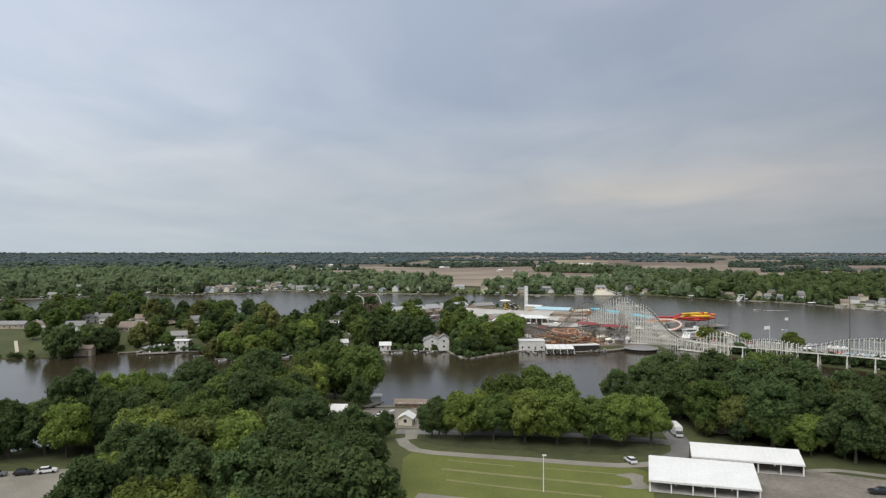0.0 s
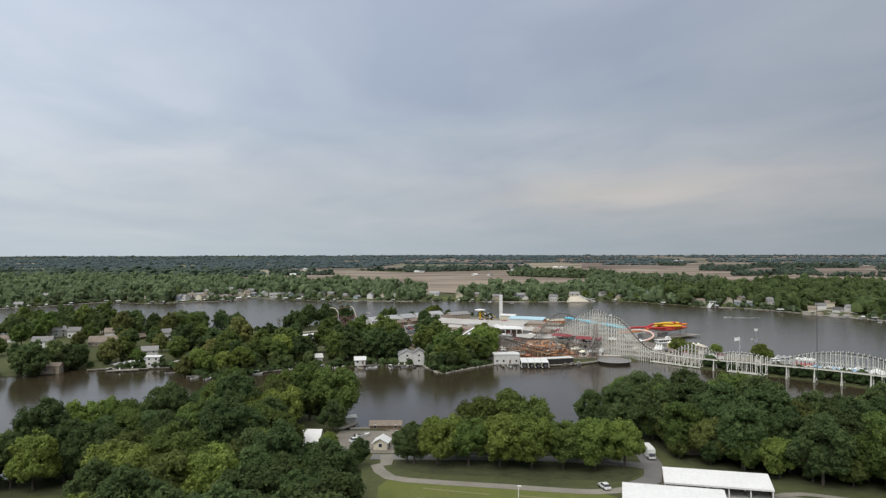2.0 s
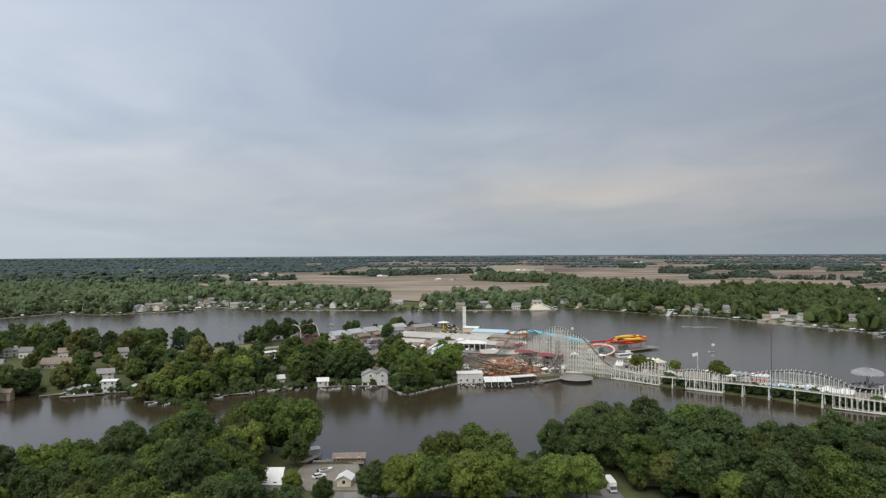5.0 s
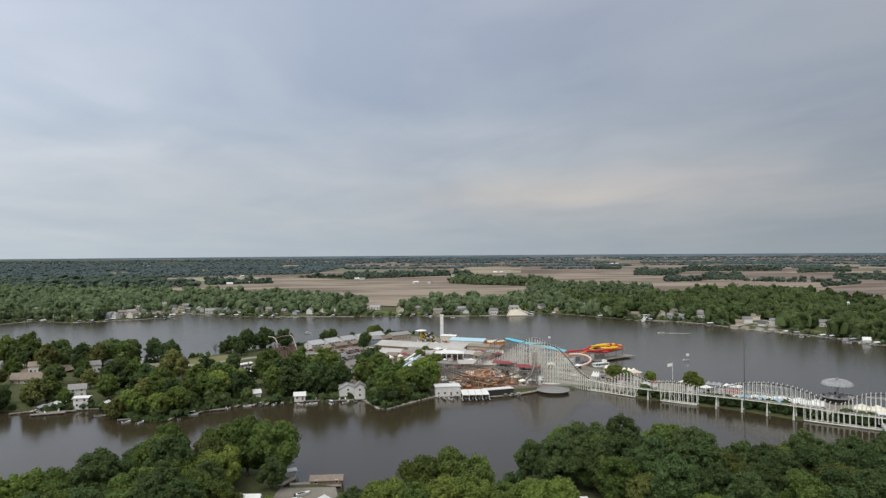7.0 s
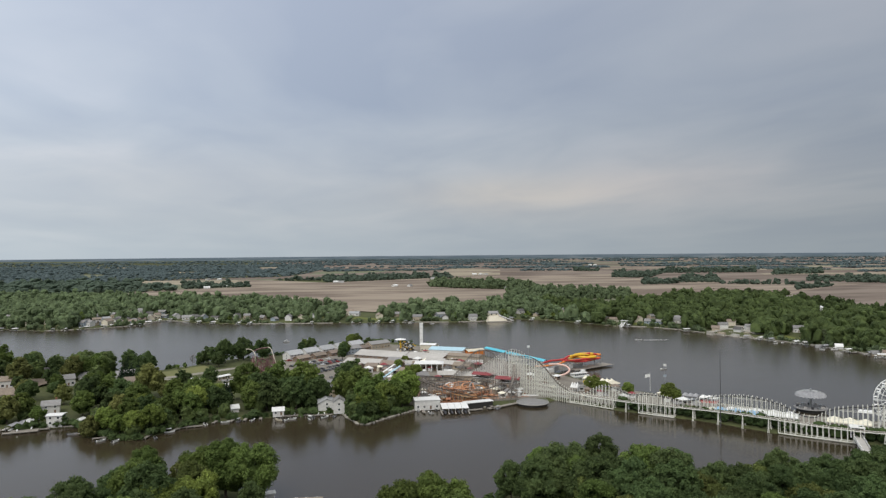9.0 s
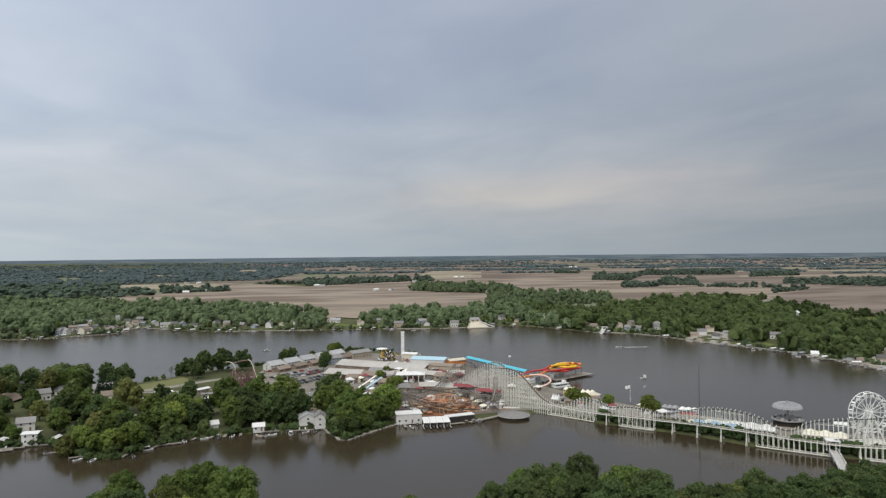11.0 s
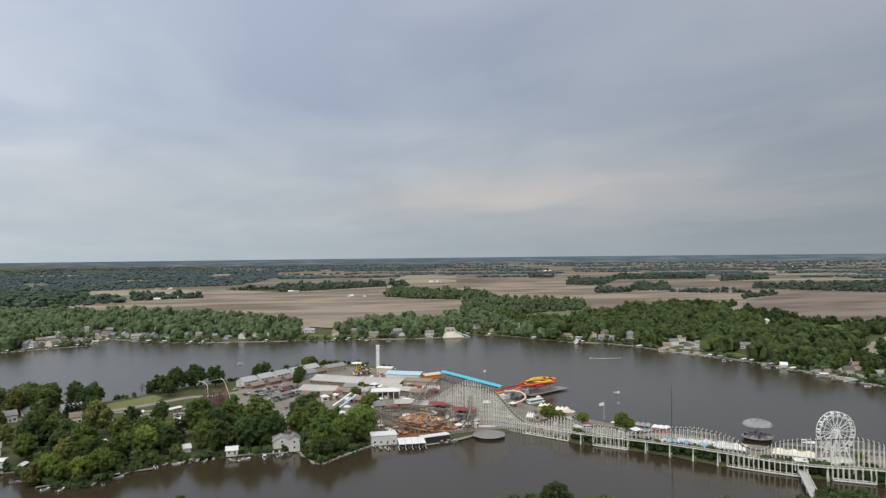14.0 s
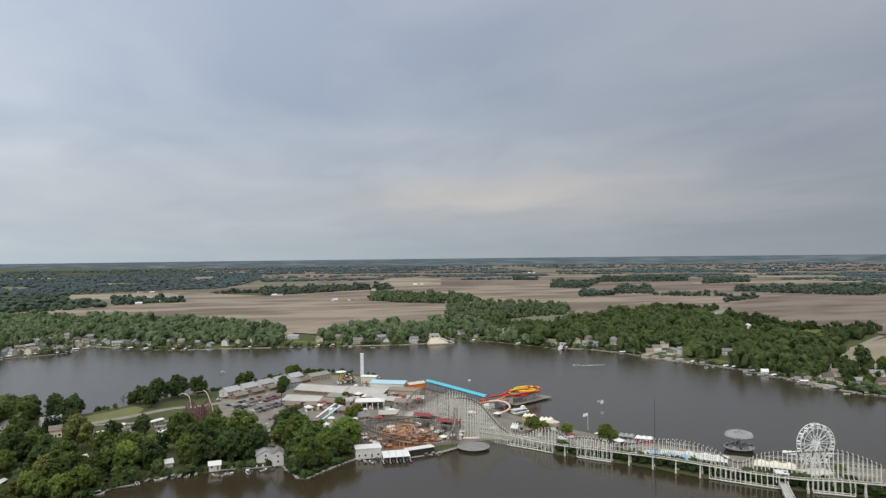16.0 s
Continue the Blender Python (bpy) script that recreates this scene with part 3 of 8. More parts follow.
def clumps_mesh(name, rng, blobs, leaves, size, core=0.50, ico=ICO1, cores=()):
    """Leaves as small bent cards over a set of clumps (x, y, z, radius), each with its dense inside; cores: the dark inside of the limbs."""
    V, F4, F3, k = [], [], [], 0
    v, f = ico
    for (cx, cy, cz, r), thick in [(b, core) for b in blobs] + [(c, 1.0) for c in cores]:
        w = v * (r * thick) * rng.uniform(0.70, 1.18, (len(v), 1)) * (1, 1, 0.92) + (cx, cy, cz)
        V.append(w)
        F3.append(f + k)
        k += len(w)
    mean = sum(b[3] for b in blobs) / len(blobs)
    for cx, cy, cz, r in blobs:
        n = max(3, int(leaves * (r / mean) ** 2))
        d = rng.normal(size=(n, 3))
        d[:, 2] += 0.35
        d /= np.linalg.norm(d, axis=1)[:, None]
        c = np.array((cx, cy, cz)) + d * (r * rng.uniform(0.62, 1.20, (n, 1))) * (1.03, 1.03, 0.95)
        nrm = d + (0, 0, 0.12) + rng.normal(scale=0.40, size=(n, 3))
        nrm /= np.linalg.norm(nrm, axis=1)[:, None]
        a = np.cross(nrm, rng.normal(size=(n, 3)))
        a /= np.linalg.norm(a, axis=1)[:, None] + 1e-9
        b = np.cross(nrm, a)
        s = size * rng.uniform(0.5, 1.35, (n, 1))
        V.append(np.stack([c - a * s - b * s * 0.7, c + a * s - b * s * 0.5, c + b * s * 1.1], 1).reshape(-1, 3))
        F4.append(np.arange(n * 3).reshape(n, 3) + k)
        k += n * 3
    me = bpy.data.meshes.new(name)
    verts = np.vstack(V)
    inner, outer = np.vstack(F3).tolist(), np.vstack(F4).tolist()
    me.from_pydata(verts.tolist(), [], inner + outer)
    me.polygons.foreach_set("use_smooth", [True] * len(inner) + [False] * len(outer))
    return me


def crown_clumps(rng, kind, height, width, lobes, per):
    """A crown in two steps: limbs' lobes spread over an uneven egg, and leaf clumps over the outside of each lobe."""
    base = height * (0.15 if kind != "tall" else 0.11)
    mid, hz, hx = (height + base) / 2, (height - base) / 2, width / 2
    clumps, cores = [(0.0, 0.0, mid, min(hx, hz) * 0.45)], [(0.0, 0.0, mid * 0.92, min(hx, hz) * 0.5)]
    turn = rng.uniform(0, 6.28)
    for i in range(lobes):
        up = 1 - 2 * (i + 0.5) / lobes + rng.uniform(-0.12, 0.12)
        up = min(1.0, max(-0.85, up))
        a = turn + i * 2.4 + rng.uniform(-0.35, 0.35)
        flat = math.sqrt(max(0.0, 1 - up * up))
        far = rng.uniform(0.50, 0.74)
        wide = (1.0 if kind != "tall" else 0.92) * (1.08 if up < 0 and kind == "round" else 1.0)
        d = np.array((math.cos(a) * flat * wide, math.sin(a) * flat * wide, up))
        L = d * far * (hx, hx, hz * (1.12 if up > 0 else 0.95)) + (0, 0, mid)
        R = min(hx, hz) * rng.uniform(0.32, 0.58)
        cores.append((*L, R * 0.52))
        made = 0
        while made < per:
            e = rng.normal(size=3)
            e /= np.linalg.norm(e)
            if e @ d < -0.25:
                continue
            made += 1
            c = L + e * (R * rng.uniform(0.58, 0.86)) * (1.0, 1.0, 0.98)
            clumps.append((*c, R * rng.uniform(0.24, 0.46)))
    return clumps, cores


def trunk_geo(rng, height, width, limbs=6, r=None):
    g = Geo()
    r = r or 0.020 * height + 0.05
    lean = rng.normal(scale=0.02 * height, size=2)
    path = [(0, 0, -0.4), (lean[0] * 0.1, lean[1] * 0.1, height * 0.15), (lean[0] * 0.5, lean[1] * 0.5, height * 0.4), (lean[0], lean[1], height * 0.78)]
    g.tube(path, [r * 1.35, r, r * 0.75, r * 0.2], 7)
    for i in range(limbs):
        a, z0 = i * 2.4 + rng.uniform(0, 0.8), height * rng.uniform(0.2, 0.5)
        reach, rise = width * rng.uniform(0.25, 0.40), height * rng.uniform(0.12, 0.28)
        x, y = lean[0] * 0.4, lean[1] * 0.4
        g.tube([(x, y, z0), (x + math.cos(a) * reach * 0.5, y + math.sin(a) * reach * 0.5, z0 + rise * 0.6), (x + math.cos(a) * reach, y + math.sin(a) * reach, z0 + rise)],
               [r * 0.45, r * 0.3, r * 0.08], 5, cap=False)
    return g


def tree_proto(seed, kind, height, width, leaf, lobes, per, leaves, size, label, limbs=6):
    rng = np.random.default_rng(seed)
    t = thing("tree", label, "tree", 0, 0)
    part("trunk", trunk_geo(rng, height, width, limbs), BARK, t)
    clumps, cores = crown_clumps(rng, kind, height, width, lobes, per)
    part("crown", clumps_mesh("crown", rng, clumps, leaves, size, cores=cores), leaf, t)
    return t


def conifer_proto(seed, height, width, leaf, label, rings=9, leaves=60, size=0.4):
    rng = np.random.default_rng(seed)
    t = thing("conifer", label, "tree", 0, 0)
    part("trunk", Geo().tube([(0, 0, -0.4), (0, 0, height * 0.5), (0, 0, height * 0.97)], [0.25, 0.16, 0.03], 6), BARK, t)
    blobs = []
    for i in range(rings):
        k = i / rings
        rad, z = width / 2 * (1 - k) ** 0.85, height * (0.12 + 0.86 * k)
        m = max(1, int(6 * (1 - k)))
        for j in range(m):
            a = 2 * math.pi * j / m + i * 0.7
            blobs.append((math.cos(a) * rad * 0.62, math.sin(a) * rad * 0.62, z, max(0.30, rad * 0.48)))
    part("crown", clumps_mesh("crown", rng, blobs, leaves, size), leaf, t)
    return t


def bare_tree_proto(seed, height, label):
    rng = np.random.default_rng(seed)
    t = thing("bare_tree", label, "tree", 0, 0)
    g = trunk_geo(rng, height, height * 0.7, 7, 0.22)
    for i in range(46):
        a, z0 = rng.uniform(0, 6.28), height * rng.uniform(0.3, 0.85)
        reach = height * rng.uniform(0.15, 0.34)
        x, y = rng.normal(scale=0.6, size=2)
        g.tube([(x, y, z0), (x + math.cos(a) * reach * 0.6, y + math.sin(a) * reach * 0.6, z0 + reach * 0.5), (x + math.cos(a) * reach, y + math.sin(a) * reach, z0 + reach * 0.95)], [0.10, 0.07, 0.03], 4, cap=False)
    part("trunk", g, GREY_TWIGS, t)
    return t


def scatter(rng, poly, gap, tries=6000):
    """Places inside an outline, at least gap apart."""
    P = np.array(poly)
    lo, hi = P.min(0), P.max(0)
    out = []
    pts = rng.uniform(lo, hi, (tries, 2))
    ok = inside_distance(poly, pts[:, 0], pts[:, 1]) > 0
    for p in pts[ok]:
        if all((p[0] - q[0]) ** 2 + (p[1] - q[1]) ** 2 > gap * gap for q in out):
            out.append((float(p[0]), float(p[1])))
    return out


def plant(proto, x, y, size=1.0, turn=0.0, lean=0.0, label="", group=""):
    """Set a copy of a tree; proto's own scale carries over."""
    o = copy_thing(proto, Matrix.Translation((x, y, gz(x, y))) @ Euler((radians(lean), 0, radians(turn))).to_matrix().to_4x4() @ Matrix.Scale(size, 4))
    return tagged(o, label, group=group)


NEAR_LABELS = ["tall broadleaf tree in full mid-green summer leaf", "broad rounded tree with bright yellow-green leaves", "dense dark-green broadleaf tree in the wood",
               "olive-green broadleaf tree with thinning crown", "tall upright mid-green tree at the wood's edge", "spreading bright-green tree beside the lawn"]
near_protos = []
for i, (kind, h, w, leaf) in enumerate((("round", 19, 16, 0), ("round", 17, 16, 1), ("tall", 20, 14, 2), ("round", 16, 14, 3), ("tall", 21, 15, 0), ("round", 17, 17, 1), ("round", 16, 15, 2))):
    near_protos.append(tree_proto(10 + i, kind, h, w, LEAF[leaf], 15, 15, 60, 0.36, NEAR_LABELS[min(i, 5)], limbs=8))
mid_protos = []
for i, (kind, h, w, leaf) in enumerate((("round", 18, 16, 0), ("round", 15, 14, 0), ("tall", 20, 13, 2), ("round", 13, 13, 1), ("round", 16, 15, 2), ("round", 11, 11, 1), ("round", 14, 12, 4))):
    mid_protos.append(tree_proto(40 + i, kind, h, w, LEAF[leaf], 14, 10, 26, 0.55, ("mid-green tall broadleaf tree on the point", "mid-green broadleaf tree on the point", "tall dark-green tree on the point",
                                                                             "small bright-green tree on the point", "wide dark-green tree at the water's edge", "small yellow-green tree on the point", "olive-yellow broadleaf tree with a thin crown")[i]))
far_protos = []
for i, (kind, h, w, leaf) in enumerate((("round", 13, 11, 0), ("round", 15, 12, 2), ("tall", 16, 9, 0), ("round", 11, 10, 1))):
    far_protos.append(tree_proto(70 + i, kind, h, w, (FAR_LEAF, LEAF[0], FAR_LEAF, LEAF[1])[i], 7, 5, 16, 0.85, "broadleaf tree in leaf on the far shore", limbs=3))
conifer_near = conifer_proto(90, 15, 8, CONIFER, "dark-green conifer with a pointed crown")
bare_near = bare_tree_proto(95, 15, "bare grey tree with few leaves")
PROTOS = near_protos + mid_protos + far_protos + [conifer_near, bare_near]

trng = random.Random(5)
nrng = np.random.default_rng(7)


def wood(poly, gap, protos, group, lo=0.85, hi=1.12, keep_off=()):
    for x, y in scatter(nrng, poly, gap):
        if any(math.hypot(x - a, y - b) < r for a, b, r in keep_off):
            continue
        plant(trng.choice(protos), x, y, trng.uniform(lo, hi), trng.uniform(0, 360), group=group)


# the wood on the near shore, west of the dock
wood([(-150, 182), (-124, 184), (-104, 200), (-90, 222), (-82, 240), (-74, 260), (-62, 267), (-46, 264), (-40, 246), (-40, 226), (-30, 216), (-23, 200), (-20, 180), (-18, 165), (-12, 150), (-8, 132), (-14, 100), (-54, 100), (-63, 140),
      (-71, 176), (-90, 192), (-110, 186), (-150, 178)], 9.4, [near_protos[i] for i in (2, 6, 2, 6, 0, 3, 4, 1, 2)], "trees of the near wood", 0.76, 1.12, [(-28.2, 220.3, 9), (-26.7, 212.7, 8.5), (-25.1, 204.7, 8), (-34.0, 230.0, 6), (-23.7, 198.2, 7.5), (-22.0, 191.6, 7.5), (-20.2, 183.5, 7)])
for i, (x, y) in enumerate(((-89, 230), (-132, 187), (-122, 187), (-113, 190), (-104, 192), (-97, 200), (-108, 199), (-92, 196))):
    plant(near_protos[(2, 6, 0, 2, 6, 3, 0, 2)[i]], x, y, 0.76 + 0.05 * (i % 3), i * 63, group="trees of the near wood")
# the row behind the lawn
for x, y, k, s in ((2, 207, 6, 0.60), (11, 204, 1, 0.86), (20, 203, 0, 0.74), (29, 201, 5, 0.90), (38, 199, 1, 0.92), (47, 198, 0, 0.76), (56, 197, 5, 0.86), (65, 198, 1, 0.80),
                   (26, 216, 0, 0.95), (35, 214, 4, 0.98), (39, 213, 0, 0.96), (15, 214, 3, 0.72), (52, 208, 0, 0.5), (60, 207, 3, 0.5)):
    plant(near_protos[k], x, y, s, x * 37 % 360, group="trees along the lawn")
# the wood behind the sheds
wood([(66, 224), (72, 228), (95, 230), (122, 226), (138, 216), (180, 214), (208, 212), (204, 172), (168, 154), (138, 168), (114, 178), (96, 196), (86, 204), (82, 222)], 9.0, [near_protos[i] for i in (2, 6, 2, 6, 3, 2, 4)], "trees of the east wood", 0.82, 1.05)
for i, (x, y) in enumerate(((92, 214), (99, 209), (106, 216), (113, 211), (120, 205), (86, 222), (110, 202), (128, 208))):
    plant(near_protos[(2, 6, 4, 2, 3, 2, 2, 6)[i]], x, y, (1.1, 1.2, 1.16, 1.15, 1.1, 0.9, 1.1, 1.05)[i], i * 57, label="tall dark-green broadleaf tree in the east wood", group="trees of the east wood")
for x, y, k, s in ((66.5, 238, 6, 0.80), (77.5, 238, 4, 0.96), (80, 230, 6, 1.2), (90, 236, 2, 0.98), (103, 246, 2, 0.98)):
    plant(near_protos[k], x, y, s, x * 37 % 360, group="trees of the east wood")
for i, (x, y) in enumerate(((84, 205), (91, 198), (98, 192), (105, 186), (112, 182), (120, 177), (128, 172), (137, 168), (146, 165), (156, 161), (94, 204), (102, 198), (110, 192), (118, 187), (127, 181), (138, 177), (150, 173))):
    plant(near_protos[(3, 6, 0, 5, 2, 3, 0)[i % 7]], x, y, 0.44 + 0.07 * (i % 4), i * 83 % 360, label="small broadleaf tree at the edge of the east wood", group="undergrowth of the east wood")
plant(bare_near, -47, 254, 0.95, 40, group="trees of the near wood")
for x, y, k, s in ((-24, 259, 0, 1.12), (-34, 262, 4, 1.05), (-42, 266, 0, 1.0), (-23.5, 244.0, 6, 0.62), (-12.1, 204.2, 2, 0.42), (4.1, 206.3, 2, 0.6), (-21.8, 217.4, 1, 0.4)):
    plant(near_protos[k], x, y, s, x * 37 % 360, group="trees round the near dock")
DARK_RAIL = mat("dark_brown_track_timber", (0.085, 0.070, 0.058), (0.05, 0.042, 0.036), rough=0.8)
OLD_WHITE_WOOD = mat("weathered_white_timber", (0.74, 0.73, 0.68), (0.58, 0.57, 0.52), rough=0.8, scale=0.8)
# ---- white timber coaster along the water ----
def bent_geo(h, width=2.6, wood=0.24, above=0.0, levels=3.6):
    """One upright frame of a trestle: two legs, ledgers and braces; local y runs across the track."""
    g = Geo()
    for s in (-1, 1):
        g.beam((0, s * (width / 2 + h * 0.035), -1.2), (0, s * width / 2, h + above), wood)
    g.beam((0, -width / 2 - 0.3, h), (0, width / 2 + 0.3, h), wood * 0.8)
    n = int(h // levels)
    for i in range(1, n + 1):
        z = h * i / (n + 1)
        y = width / 2 + (h - z) * 0.035
        g.beam((0.05, -y, z), (0.05, y, z), wood * 0.55)
        z2 = h * (i - 1) / (n + 1)
        g.beam((0.08, -(width / 2 + (h - z2) * 0.035), z2), (0.08, y, z), wood * 0.45)
    return g


def trestle_coaster(label, line, timber, rail_mat, spacing=2.6, floor=0.3, width=2.6, wood=0.34, above=1.1, levels=4.5, ledge=0.5):
    t = thing("roller_coaster", label, "roller coaster", line[0][0], line[0][1], 0)
    ox, oy = line[0][0], line[0][1]
    pts = [(x - ox, y - oy, z) for x, y, z in smooth_line(line, spacing)]
    deck, rails, ledgers, prev = Geo(), Geo(), Geo(), None
    for i, (x, y, z) in enumerate(pts):
        a, b = pts[max(i - 1, 0)], pts[min(i + 1, len(pts) - 1)]
        tx, ty = b[0] - a[0], b[1] - a[1]
        n = math.hypot(tx, ty)
        nx, ny = -ty / n, tx / n
        o = part("bent", bent_geo(z - floor, width, wood, above, levels), timber, t)
        o.matrix_basis = pose(x, y, floor, 0, 0, math.degrees(math.atan2(ty, tx)))
        here = [(x + nx * s, y + ny * s, z) for s in (-width / 2, width / 2, -0.55, 0.55)]
        if prev:
            deck.beam(Vector(prev[4]), Vector((x, y, z + 0.1)), 0.9, 0.12)
            for k in (2, 3):
                rails.beam(Vector(prev[k]) + Vector((0, 0, 0.3)), Vector(here[k]) + Vector((0, 0, 0.3)), 0.2)
            for k in (0, 1):
                for lev in range(1, int(min(prev[0][2], z) // levels) + 1):
                    zz = lev * levels
                    spread = 1 + (z - zz) * 0.035 / (width / 2)
                    ledgers.beam((prev[4][0] + (prev[k][0] - prev[4][0]) * spread, prev[4][1] + (prev[k][1] - prev[4][1]) * spread, zz),
                                 (x + (here[k][0] - x) * spread, y + (here[k][1] - y) * spread, zz), wood * ledge)
        prev = here + [(x, y, z + 0.1)]
    part("deck", deck, TIMBER, t)
    part("rail", rails, rail_mat, t, "dark running rails")
    tagged(part("ledger", ledgers, timber, t), kind="stuff")
    return t


def quay_track(label, line):
    """The low white track at the water's edge: screens of posts on a base beam, open spans on splayed legs between."""
    ox, oy = line[0][0], line[0][1]
    t = thing("roller_coaster", label, "roller coaster", ox, oy, 0)
    pts = [(x - ox, y - oy, z) for x, y, z in smooth_line(line, 2.5)]
    track, prev = Geo(), None
    for i, (x, y, z) in enumerate(pts):
        a, b = pts[max(i - 1, 0)], pts[min(i + 1, len(pts) - 1)]
        tx, ty = b[0] - a[0], b[1] - a[1]
        n = math.hypot(tx, ty)
        nx, ny = -ty / n, tx / n
        wx = x + ox
        screen = 143 < wx < 166 or 173 < wx < 190 or 221 < wx < 247 or 254 < wx < 270
        tall = 3.4 if 173 < wx < 190 else 0.0
        f, r = (x - nx * 1.5, y - ny * 1.5), (x + nx * 1.5, y + ny * 1.5)
        if screen:
            part("post", Geo().beam((*f, 0.6), (*f, z + tall + 0.6), 0.30), WHITE_WOOD, t)
            part("post", Geo().beam((*r, 0.6), (*r, z + tall + 0.6), 0.26), WHITE_WOOD, t)
            if i % 2 == 0:
                part("brace", Geo().beam((*f, 1.0), (*r, z), 0.22), WHITE_WOOD, t)
        elif i % 5 == 0:
            for s in (-1, 1):
                part("leg", Geo().beam((x - nx * 2.0 + tx / n * s * 0.35, y - ny * 2.0 + ty / n * s * 0.35, -1), (*f, z), 0.28), WHITE_WOOD, t)
                part("leg", Geo().beam((x + nx * 2.0 + tx / n * s * 0.35, y + ny * 2.0 + ty / n * s * 0.35, -1), (*r, z), 0.28), WHITE_WOOD, t)
        if prev:
            for p, q in ((prev[0], f), (prev[1], r)):
                part("edge_beam", Geo().beam((*p, prev[2]), (*q, z), 0.25, 0.42), WHITE_WOOD, t)
                if screen and prev[3]:
                    part("base_beam", Geo().beam((*p, 0.7), (*q, 0.7), 0.4, 0.5), WHITE_WOOD, t)
            track.beam((prev[4], prev[5], prev[2] + 0.3), (x, y, z + 0.3), 1.3, 0.15)
        prev = (f, r, z, screen, x, y)
    part("track", track, TIMBER, t)
    return t


LIFT = [(99, 474, 4.5), (103, 466, 7.5), (107.3, 457.4, 11.6), (110.5, 448, 16.4), (113.5, 438.5, 21.0), (117, 431.5, 25.2), (121, 427, 27.4), (124, 424.5, 26.8), (126, 421, 25.4)]
trestle_coaster("weathered white timber lift hill of the roller coaster", LIFT, OLD_WHITE_WOOD, DARK_STEEL, spacing=2.3, above=1.0, wood=0.24, levels=3.6)
DROP = [(119.5, 424, 24.0), (122, 421.5, 24.4), (125, 418.5, 24.6), (129.3, 414.6, 24.3), (133, 411.5, 22.2), (136.5, 408, 18.2), (140, 404.5, 13.2), (143.5, 401, 8.9), (147, 396, 6.4)]
trestle_coaster("white timber roller coaster drop with a dense lattice above the water", DROP, WHITE_WOOD, DARK_RAIL, spacing=1.8, above=0.7, wood=0.25, levels=2.9, ledge=0.6, width=4.2)
walkway = thing("landing_stage", "white landing stage beside the round deck", "landing stage", 125.8, 412.5, 0, -14)
part("deck", Geo().box(0, 0, 1.5, 15, 3.2, 0.35), WHITE, walkway)
for s in (-6, -2, 2, 6):
    part("post", Geo().beam((s, -1.3, -1), (s, -1.3, 2.6), 0.22), WHITE, walkway)
QUAY = [(146, 395, 6.6), (156, 383, 5.6), (165, 371, 5.6), (173, 361.5, 5.8), (180, 354, 6.2), (192, 342, 6.2), (206, 327, 6.6), (222, 306, 6.8), (235, 292, 6.2), (250, 278, 6.2), (268, 265, 7), (300, 240, 7.5), (345, 205, 8)]
quay_track("low white timber coaster track along the water's edge", QUAY)
REAR_LINE = [(150, 402, 2.8), (157, 394, 5.0), (163, 386, 10.2), (168, 378, 10.6), (174, 371, 7.9), (180, 365, 9.1), (187, 357, 9.1), (193, 350, 7.8), (200, 344, 9.4), (207, 337, 12.2), (213, 330, 13.7), (217, 324, 14.3), (223, 317, 13.6), (228, 310, 11.8), (232, 305, 9.0), (237, 300, 8.2), (243, 294, 13.3), (253, 285, 15.9), (263, 278, 17.6), (269, 273, 18.4), (276, 268, 16.5), (283, 262, 13.2)]
trestle_coaster("white timber roller coaster return track with wavy crests", REAR_LINE, WHITE_WOOD, DARK_STEEL, spacing=2.1, wood=0.28)

# ---- brown timber coaster curling behind the sheds ----
BROWN_LINE = [(127, 452, 8), (124.5, 461, 12.5), (121.5, 468, 17), (117.5, 472.5, 20.2), (111, 474, 21.4), (105, 471, 19.4), (99.8, 467.7, 15.4), (94.5, 464.5, 10.2), (89, 461, 6.4), (80, 455, 4.8), (68, 447, 7), (60, 437, 11), (56.5, 426, 13.5), (58, 416, 13.6),
              (64, 409, 11.5), (74, 405, 8.2), (86, 404.5, 5.2), (97, 404.5, 3.6), (104, 402.5, 3.6), (109, 400, 6), (112, 400, 9.6), (114.2, 401.5, 14), (115.8, 405, 18), (117.5, 411, 21)]
trestle_coaster("brown timber roller coaster curling over the lakeside rides", BROWN_LINE, BROWN_TIMBER, DARK_RAIL, spacing=2.3, floor=1.6, wood=0.17, above=0.5, levels=4.5, ledge=0.7)
BROWN_LOW = [(60, 442, 10), (66, 452, 9), (78, 456, 7), (92, 454, 6), (104, 448, 8), (112, 438, 10), (114, 426, 9), (106, 416, 7), (92, 412, 6), (78, 413, 8), (68, 420, 10), (64, 430, 11), (70, 440, 10), (84, 444, 8), (100, 438, 6)]
trestle_coaster("brown timber coaster's lower helix above rust-coloured roofs", BROWN_LOW, BROWN_TIMBER, DARK_RAIL, spacing=2.6, floor=1.6, wood=0.15, above=0.4, levels=6.0, ledge=0.7)


